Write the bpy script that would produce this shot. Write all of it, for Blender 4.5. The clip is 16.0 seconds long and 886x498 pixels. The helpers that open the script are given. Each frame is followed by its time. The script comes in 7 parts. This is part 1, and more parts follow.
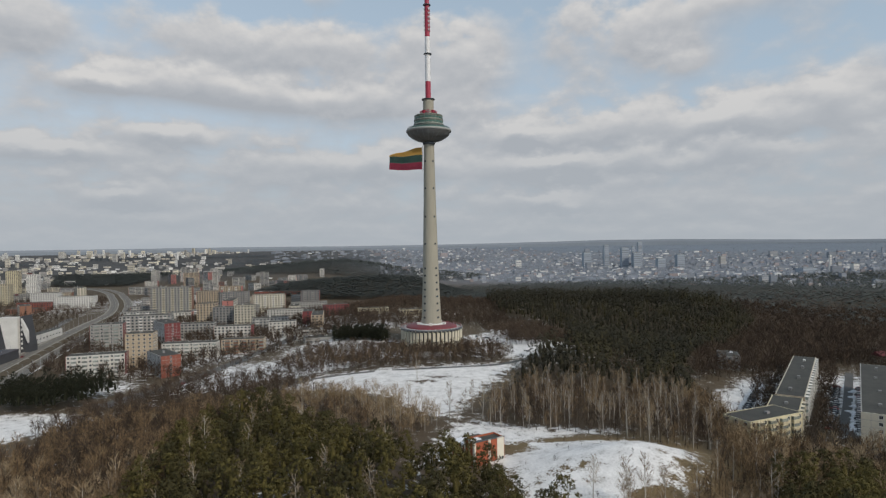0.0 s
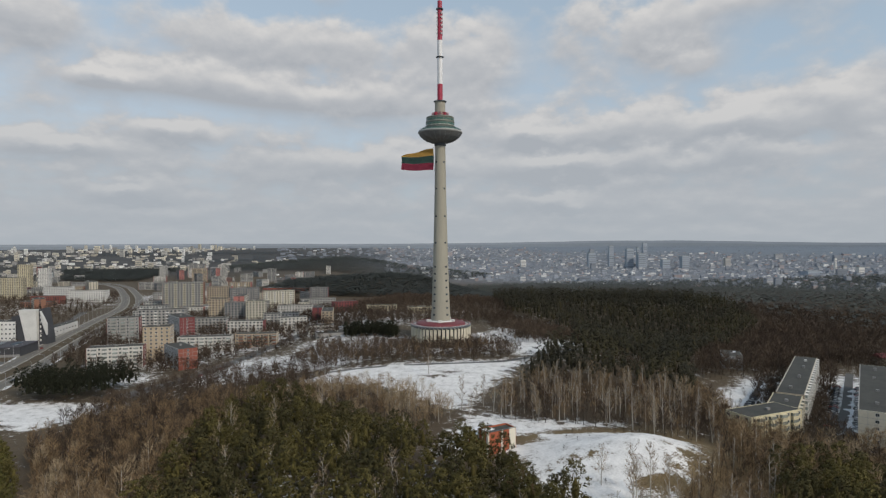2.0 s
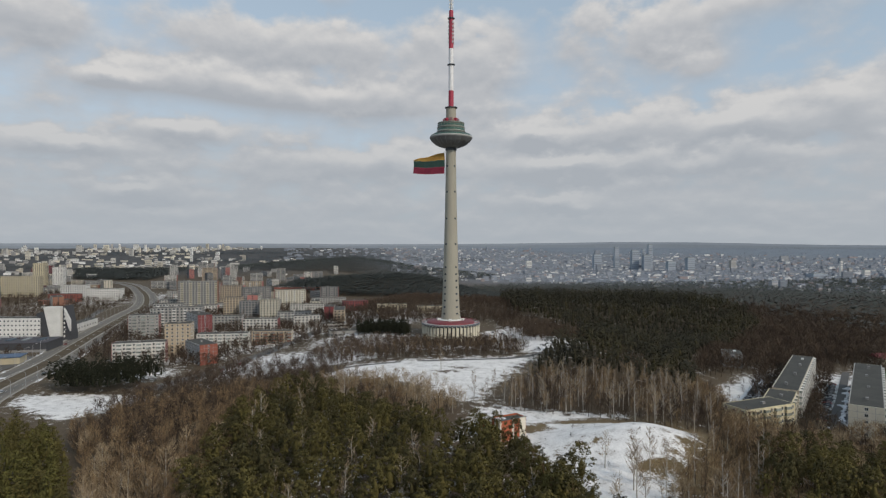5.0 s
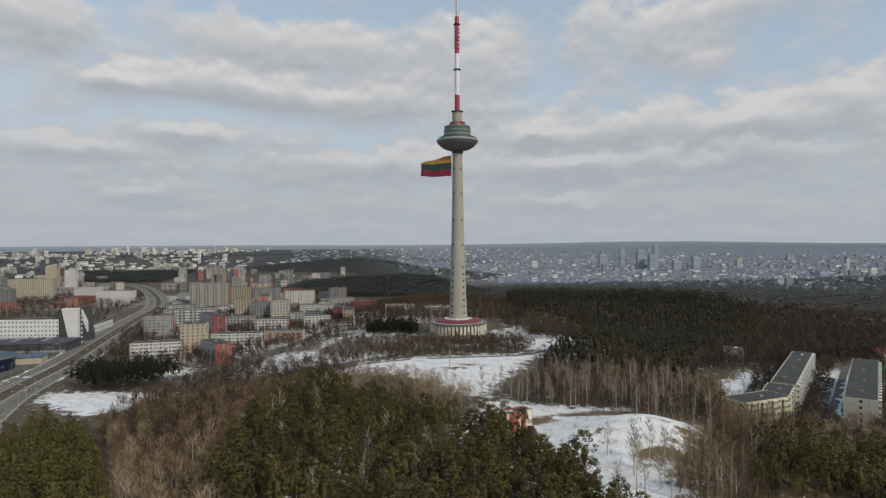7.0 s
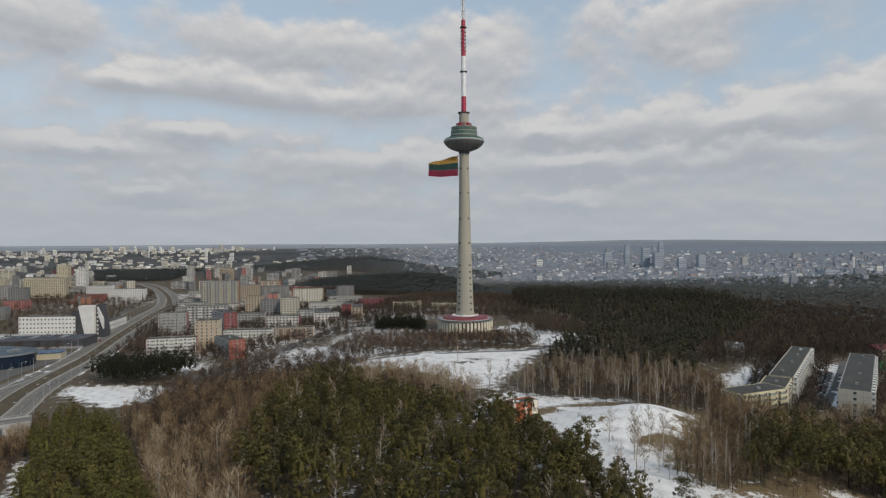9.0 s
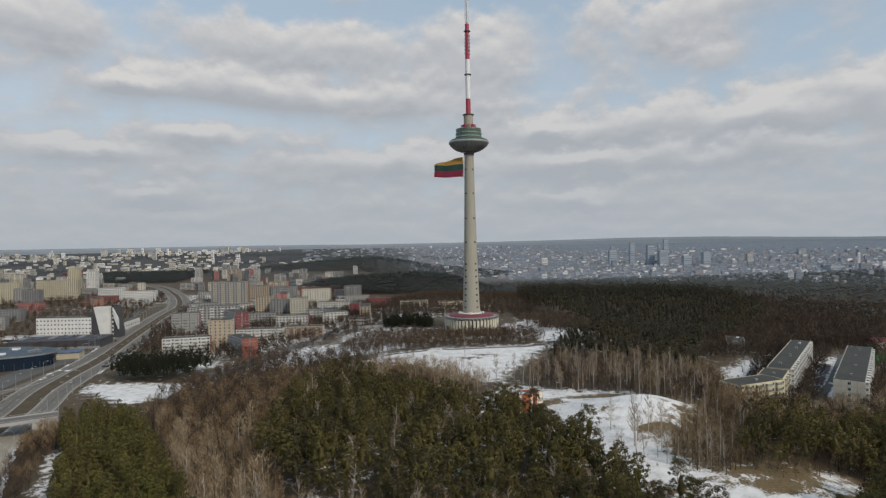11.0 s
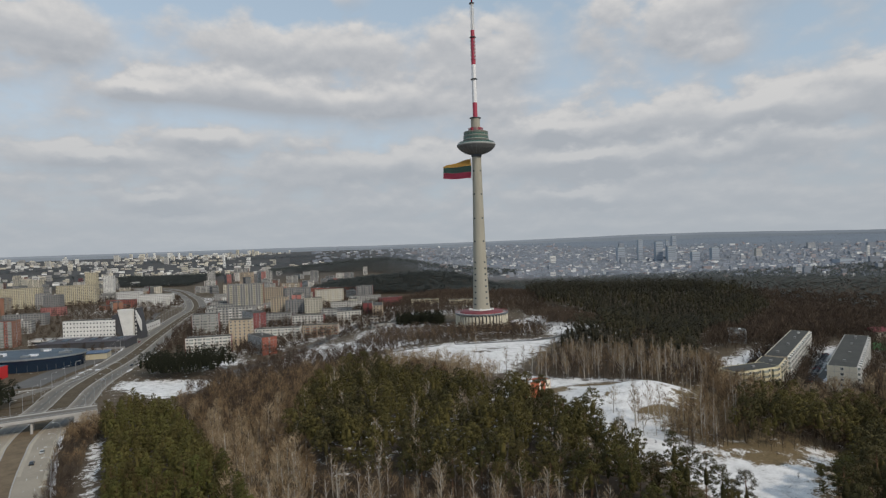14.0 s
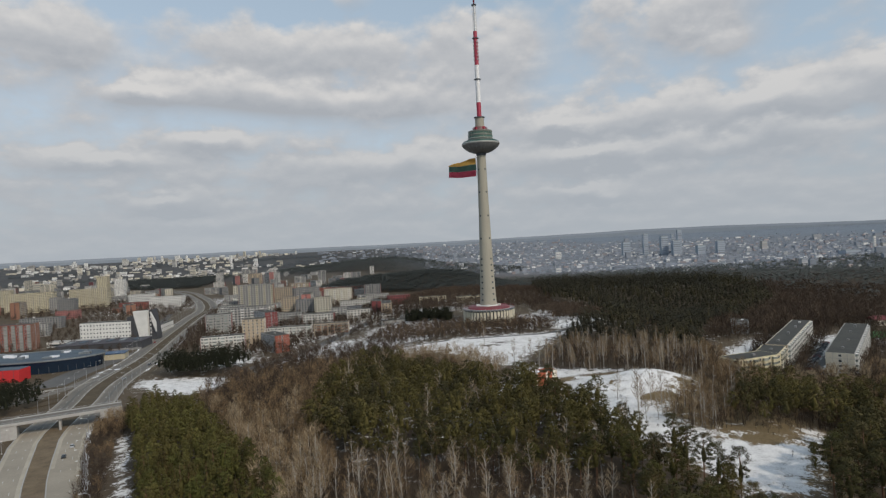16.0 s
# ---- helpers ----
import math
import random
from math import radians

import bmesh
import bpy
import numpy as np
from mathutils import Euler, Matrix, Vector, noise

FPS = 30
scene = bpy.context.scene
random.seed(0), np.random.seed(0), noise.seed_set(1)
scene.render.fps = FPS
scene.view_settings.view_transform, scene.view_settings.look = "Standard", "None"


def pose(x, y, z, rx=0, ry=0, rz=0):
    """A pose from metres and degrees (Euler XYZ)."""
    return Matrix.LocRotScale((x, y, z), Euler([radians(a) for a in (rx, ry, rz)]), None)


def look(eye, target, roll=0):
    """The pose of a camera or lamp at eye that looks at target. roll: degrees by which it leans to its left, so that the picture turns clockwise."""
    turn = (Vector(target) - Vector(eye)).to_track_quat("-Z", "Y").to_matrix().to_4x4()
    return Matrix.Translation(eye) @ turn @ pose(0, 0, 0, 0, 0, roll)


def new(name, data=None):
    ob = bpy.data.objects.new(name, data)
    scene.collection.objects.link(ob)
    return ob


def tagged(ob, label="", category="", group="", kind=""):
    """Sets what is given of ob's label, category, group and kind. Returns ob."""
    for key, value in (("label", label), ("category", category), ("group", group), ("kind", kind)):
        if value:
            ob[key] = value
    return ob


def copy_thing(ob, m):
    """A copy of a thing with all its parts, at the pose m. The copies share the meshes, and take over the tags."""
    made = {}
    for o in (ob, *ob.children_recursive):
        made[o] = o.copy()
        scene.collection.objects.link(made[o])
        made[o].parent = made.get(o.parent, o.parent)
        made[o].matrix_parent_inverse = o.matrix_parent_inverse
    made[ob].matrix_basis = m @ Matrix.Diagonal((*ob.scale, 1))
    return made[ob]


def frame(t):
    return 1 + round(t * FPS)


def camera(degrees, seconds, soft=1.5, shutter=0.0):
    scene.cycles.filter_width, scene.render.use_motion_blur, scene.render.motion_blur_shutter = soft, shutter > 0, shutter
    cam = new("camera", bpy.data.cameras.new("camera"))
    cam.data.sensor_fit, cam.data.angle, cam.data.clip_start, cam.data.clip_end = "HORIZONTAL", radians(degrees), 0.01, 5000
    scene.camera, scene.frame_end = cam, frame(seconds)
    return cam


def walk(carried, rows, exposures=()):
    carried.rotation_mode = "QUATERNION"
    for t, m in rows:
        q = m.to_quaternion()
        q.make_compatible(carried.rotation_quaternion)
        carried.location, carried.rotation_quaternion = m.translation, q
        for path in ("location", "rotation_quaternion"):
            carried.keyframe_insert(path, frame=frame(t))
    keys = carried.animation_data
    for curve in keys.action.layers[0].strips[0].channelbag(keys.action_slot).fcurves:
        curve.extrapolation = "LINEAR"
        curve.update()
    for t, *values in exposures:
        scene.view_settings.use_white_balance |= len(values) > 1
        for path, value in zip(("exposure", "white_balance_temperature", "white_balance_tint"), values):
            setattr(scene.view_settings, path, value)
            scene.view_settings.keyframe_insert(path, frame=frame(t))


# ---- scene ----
cam = camera(72.8, 16.0, 1.3)
PATH = [
    (0, (10.739, -469.112, 75.195), (10.735, -467.112, 75.176), -0.85),
    (0.5, (9.669, -471.84, 75.24), (9.662, -469.84, 75.219), -0.7),
    (1, (8.527, -474.481, 75.308), (8.517, -472.481, 75.287), -0.55),
    (1.5, (7.368, -477.097, 75.411), (7.353, -475.097, 75.389), -0.38),
    (2, (6.257, -479.767, 75.512), (6.239, -477.767, 75.489), -0.2),
    (2.5, (5.173, -482.449, 75.62), (5.152, -480.449, 75.596), -0.0),
    (3, (4.188, -485.171, 75.728), (4.164, -483.171, 75.705), 0.1),
    (3.5, (3.447, -487.937, 75.826), (3.421, -485.937, 75.802), 0.1),
    (4, (2.935, -490.744, 75.923), (2.906, -488.745, 75.901), 0.2),
    (6.5, (1.498, -505.254, 76.36), (1.448, -503.255, 76.34), -0.3),
    (7, (1.113, -508.161, 76.342), (1.059, -506.162, 76.323), -0.3),
    (7.5, (0.698, -511.114, 76.258), (0.64, -509.115, 76.238), -0.3),
    (8, (0.273, -514.077, 76.152), (0.211, -512.078, 76.131), -0.3),
    (8.5, (-0.192, -517.002, 76.073), (-0.258, -515.003, 76.051), -0.4),
    (9, (-0.564, -519.887, 76.028), (-0.634, -517.888, 76.005), -0.4),
    (11.5, (-1.497, -534.673, 76.09), (-1.589, -532.675, 76.065), -1.2),
    (12, (-1.599, -537.78, 76.092), (-1.696, -535.783, 76.067), -1.5),
    (12.5, (-1.713, -540.948, 76.068), (-1.814, -538.951, 76.043), -1.7),
    (13, (-1.839, -544.109, 75.95), (-1.943, -542.112, 75.926), -1.7),
    (13.5, (-2.045, -547.179, 75.824), (-2.154, -545.182, 75.8), -1.8),
    (14, (-2.284, -550.101, 75.653), (-2.397, -548.104, 75.629), -1.9),
    (14.5, (-2.519, -552.957, 75.482), (-2.636, -550.961, 75.456), -2.1),
    (15, (-2.733, -555.745, 75.375), (-2.854, -553.749, 75.347), -2.4),
    (15.5, (-2.925, -558.558, 75.284), (-3.051, -556.562, 75.255), -2.6),
    (16, (-3.08, -561.423, 75.204), (-3.211, -559.428, 75.175), -2.9),
]
walk(cam, [(t, look(eye, target, roll)) for t, eye, target, roll in PATH])

# ---------------------------------------------------------------- light
SUN_AZ, SUN_EL = radians(136), radians(36)      # azimuth from +y clockwise, elevation
sun_way = Vector((math.sin(SUN_AZ) * math.cos(SUN_EL), math.cos(SUN_AZ) * math.cos(SUN_EL), math.sin(SUN_EL)))
sun = new("sun", bpy.data.lights.new("sun", "SUN"))
sun.data.energy, sun.data.angle, sun.data.color = 1.95, radians(2.5), (1.0, 0.89, 0.74)
sun.matrix_world = look(sun_way * 300, (0, 0, 0))
scene.view_settings.exposure = 0.0


def link(nt, a, b):
    nt.links.new(a, b)


def node(nt, kind, **values):
    n = nt.nodes.new(kind)
    for key, value in values.items():
        if key in n.inputs:
            n.inputs[key].default_value = value
    return n


def maths(nt, op, a, b=None, c=None, clamp=False):
    n = nt.nodes.new("ShaderNodeMath")
    n.operation, n.use_clamp = op, clamp
    for i, v in enumerate((a, b, c)):
        if v is None:
            continue
        if isinstance(v, (int, float)):
            n.inputs[i].default_value = v
        else:
            link(nt, v, n.inputs[i])
    return n.outputs[0]


def ramp(nt, fac, stops):
    n = nt.nodes.new("ShaderNodeValToRGB")
    while len(n.color_ramp.elements) < len(stops):
        n.color_ramp.elements.new(0.5)
    for el, (p, c) in zip(n.color_ramp.elements, stops):
        el.position = p
        el.color = (*c, 1) if len(c) == 3 else c
    link(nt, fac, n.inputs[0])
    return n.outputs[0]


def mix(nt, fac, a, b, blend="MIX"):
    n = nt.nodes.new("ShaderNodeMix")
    n.data_type, n.blend_type = "RGBA", blend
    for sock, v in ((n.inputs[0], fac), (n.inputs[6], a), (n.inputs[7], b)):
        if isinstance(v, (int, float)):
            sock.default_value = v
        elif isinstance(v, tuple):
            sock.default_value = (*v, 1)
        else:
            link(nt, v, sock)
    return n.outputs[2]


# sky with broken stratocumulus; clouds lie on a flat layer, so they shrink towards the horizon
world = bpy.data.worlds.new("sky")
scene.world = world
world.use_nodes = True
nt = world.node_tree
nt.nodes.clear()
sky = nt.nodes.new("ShaderNodeTexSky")
sky.sky_type, sky.sun_disc = "NISHITA", False
sky.sun_elevation, sky.sun_rotation = SUN_EL, SUN_AZ
sky.air_density, sky.dust_density, sky.ozone_density = 1.0, 1.5, 1.5
tc = nt.nodes.new("ShaderNodeTexCoord")
sep = nt.nodes.new("ShaderNodeSeparateXYZ")
link(nt, tc.outputs["Generated"], sep.inputs[0])
azim = maths(nt, "ARCTAN2", sep.outputs[0], sep.outputs[1])
elev = maths(nt, "ARCSINE", sep.outputs[2])


def puff(rise, scale, detail, seed):
    """Cloud texture by bearing and height, flattened as cumulus seen from the side."""
    c = nt.nodes.new("ShaderNodeCombineXYZ")
    link(nt, maths(nt, "MULTIPLY", azim, 1.0), c.inputs[0])
    e = maths(nt, "ADD", elev, rise)
    link(nt, maths(nt, "MULTIPLY", maths(nt, "POWER", maths(nt, "MAXIMUM", e, 0.0), 0.75), 1.5), c.inputs[1])
    c.inputs[2].default_value = seed
    n = node(nt, "ShaderNodeTexNoise", Scale=scale, Detail=detail, Roughness=0.53)
    link(nt, c.outputs[0], n.inputs["Vector"])
    return n.outputs[0]


soft, soft_up = puff(0.0, 12.0, 5, 2.0), puff(0.012, 12.0, 4, 2.0)
layer = puff(0.0, 3.0, 3, 5.0)
wob = maths(nt, "SUBTRACT", soft, 0.5)
azim_w = maths(nt, "ADD", azim, maths(nt, "MULTIPLY", wob, 0.13))
elev_w = maths(nt, "ADD", elev, maths(nt, "MULTIPLY", wob, -0.07))


def bank(a, e, ra, re, rise=0.0):
    """A soft cloud bank round a bearing and a height above the horizon."""
    p = maths(nt, "POWER", maths(nt, "DIVIDE", maths(nt, "SUBTRACT", azim_w, a), ra * 1.1), 2.0)
    q = maths(nt, "POWER", maths(nt, "DIVIDE", maths(nt, "SUBTRACT", maths(nt, "ADD", elev_w, rise), e), re * 1.4), 2.0)
    return maths(nt, "POWER", 2.718, maths(nt, "MULTIPLY", maths(nt, "ADD", p, q), -1.0))


BANKS = [(-0.239, 0.313, 0.288, 0.033), (0.040, 0.315, 0.056, 0.038), (-0.386, 0.246, 0.174, 0.018), (-0.147, 0.238, 0.176, 0.024), (-0.522, 0.244, 0.040, 0.013), (0.309, 0.321, 0.092, 0.027),
         (0.370, 0.276, 0.048, 0.017), (0.334, 0.187, 0.197, 0.021), (0.133, 0.178, 0.055, 0.011), (0.451, 0.180, 0.052, 0.017), (0.590, 0.190, 0.037, 0.026), (-0.632, 0.309, 0.067, 0.033),
         (-0.212, 0.394, 0.046, 0.013), (0.458, 0.355, 0.161, 0.022), (-0.576, 0.144, 0.089, 0.010), (-0.419, 0.176, 0.065, 0.010), (-0.489, 0.082, 0.045, 0.007), (0.178, 0.073, 0.045, 0.006),
         (-0.091, 0.135, 0.187, 0.015), (0.178, 0.126, 0.072, 0.011), (0.398, 0.134, 0.148, 0.012)]


def banks(rise):
    total = None
    for a, e, ra, re in BANKS:
        g = bank(a, e, ra, re, rise)
        total = g if total is None else maths(nt, "ADD", total, g)
    return total


here, above = banks(0.0), banks(0.020)
density = maths(nt, "ADD", maths(nt, "MULTIPLY", here, 0.33), maths(nt, "ADD", maths(nt, "MULTIPLY", soft, 0.66), maths(nt, "MULTIPLY", layer, 0.25)))
low = maths(nt, "MULTIPLY", maths(nt, "MAXIMUM", maths(nt, "SUBTRACT", 0.21, sep.outputs[2]), -0.25), 1.1)
cover = ramp(nt, maths(nt, "ADD", density, low), [(0.37, (0, 0, 0)), (0.60, (1, 1, 1))])
lift = maths(nt, "SUBTRACT", here, above)
relief = maths(nt, "ADD", maths(nt, "MULTIPLY", lift, -0.42), maths(nt, "MULTIPLY", maths(nt, "SUBTRACT", soft_up, soft), 1.0))
relief = maths(nt, "ADD", relief, 0.5, clamp=True)
cloud = ramp(nt, relief, [(0.22, (0.70, 0.692, 0.685)), (0.50, (0.530, 0.545, 0.570)), (0.78, (0.430, 0.456, 0.494))])
haze = ramp(nt, sep.outputs[2], [(0.0, (1, 1, 1)), (0.24, (0, 0, 0))])
blue = node(nt, "ShaderNodeHueSaturation", Saturation=0.50, Value=0.15)
link(nt, sky.outputs[0], blue.inputs["Color"])
pale = mix(nt, 0.55, blue.outputs[0], (0.40, 0.545, 0.67))
sky_col = mix(nt, cover, pale, cloud)
sky_col = mix(nt, maths(nt, "MULTIPLY", haze, 0.82), sky_col, (0.430, 0.473, 0.518))
bg = node(nt, "ShaderNodeBackground", Strength=0.92)
link(nt, sky_col, bg.inputs[0])
wo = nt.nodes.new("ShaderNodeOutputWorld")
link(nt, bg.outputs[0], wo.inputs[0])


# ---------------------------------------------------------------- materials
def material(name, a, b=None, rough=0.8, scale=0.5, fine_scale=None, metal=0.0, bump=0.0, spread=0.0, streak=False, coat=0.0, gloss=0.5, whole=0.0):
    """Two-scale mottled surface between colours a and b; spread varies it from piece to piece, whole from thing to thing."""
    m = bpy.data.materials.new(name)
    m.use_nodes = True
    t = m.node_tree
    p = t.nodes["Principled BSDF"]
    b = b or tuple(c * 0.8 for c in a)
    co = t.nodes.new("ShaderNodeTexCoord")
    mp = t.nodes.new("ShaderNodeMapping")
    link(t, co.outputs["Object"], mp.inputs[0])
    if streak:
        mp.inputs["Scale"].default_value = (1, 1, 0.15)
    n1 = node(t, "ShaderNodeTexNoise", Scale=scale, Detail=4.0, Roughness=0.6)
    n2 = node(t, "ShaderNodeTexNoise", Scale=fine_scale or scale * 9, Detail=3.0, Roughness=0.6)
    link(t, mp.outputs[0], n1.inputs["Vector"])
    link(t, mp.outputs[0], n2.inputs["Vector"])
    f = maths(t, "ADD", maths(t, "MULTIPLY", n1.outputs[0], 0.65), maths(t, "MULTIPLY", n2.outputs[0], 0.35))
    col = ramp(t, f, [(0.33, a), (0.67, b)])
    if spread:
        oi = t.nodes.new("ShaderNodeObjectInfo")
        ge = t.nodes.new("ShaderNodeNewGeometry")
        r = maths(t, "FRACT", maths(t, "ADD", oi.outputs["Random"], ge.outputs["Random Per Island"]))
        v = node(t, "ShaderNodeHueSaturation")
        link(t, col, v.inputs["Color"])
        link(t, maths(t, "MULTIPLY_ADD", r, 2 * spread, 1 - spread), v.inputs["Value"])
        link(t, maths(t, "MULTIPLY_ADD", r, 0.05 * spread, 0.5 - 0.025 * spread), v.inputs["Hue"])
        if whole:
            link(t, maths(t, "MULTIPLY_ADD", oi.outputs["Random"], 2 * whole, 1 - whole - spread), v.inputs["Value"])
            link(t, maths(t, "MULTIPLY_ADD", maths(t, "FRACT", maths(t, "MULTIPLY", oi.outputs["Random"], 7.3)), 0.16 * whole, 0.5 - 0.06 * whole), v.inputs["Hue"])
        col = v.outputs[0]
    link(t, col, p.inputs["Base Color"])
    p.inputs["Roughness"].default_value, p.inputs["Metallic"].default_value = rough, metal
    p.inputs["Coat Weight"].default_value = coat
    p.inputs["Specular IOR Level"].default_value = gloss
    if bump:
        bp = node(t, "ShaderNodeBump", Strength=0.6, Distance=bump)
        link(t, n2.outputs[0], bp.inputs["Height"])
        link(t, bp.outputs[0], p.inputs["Normal"])
    return m


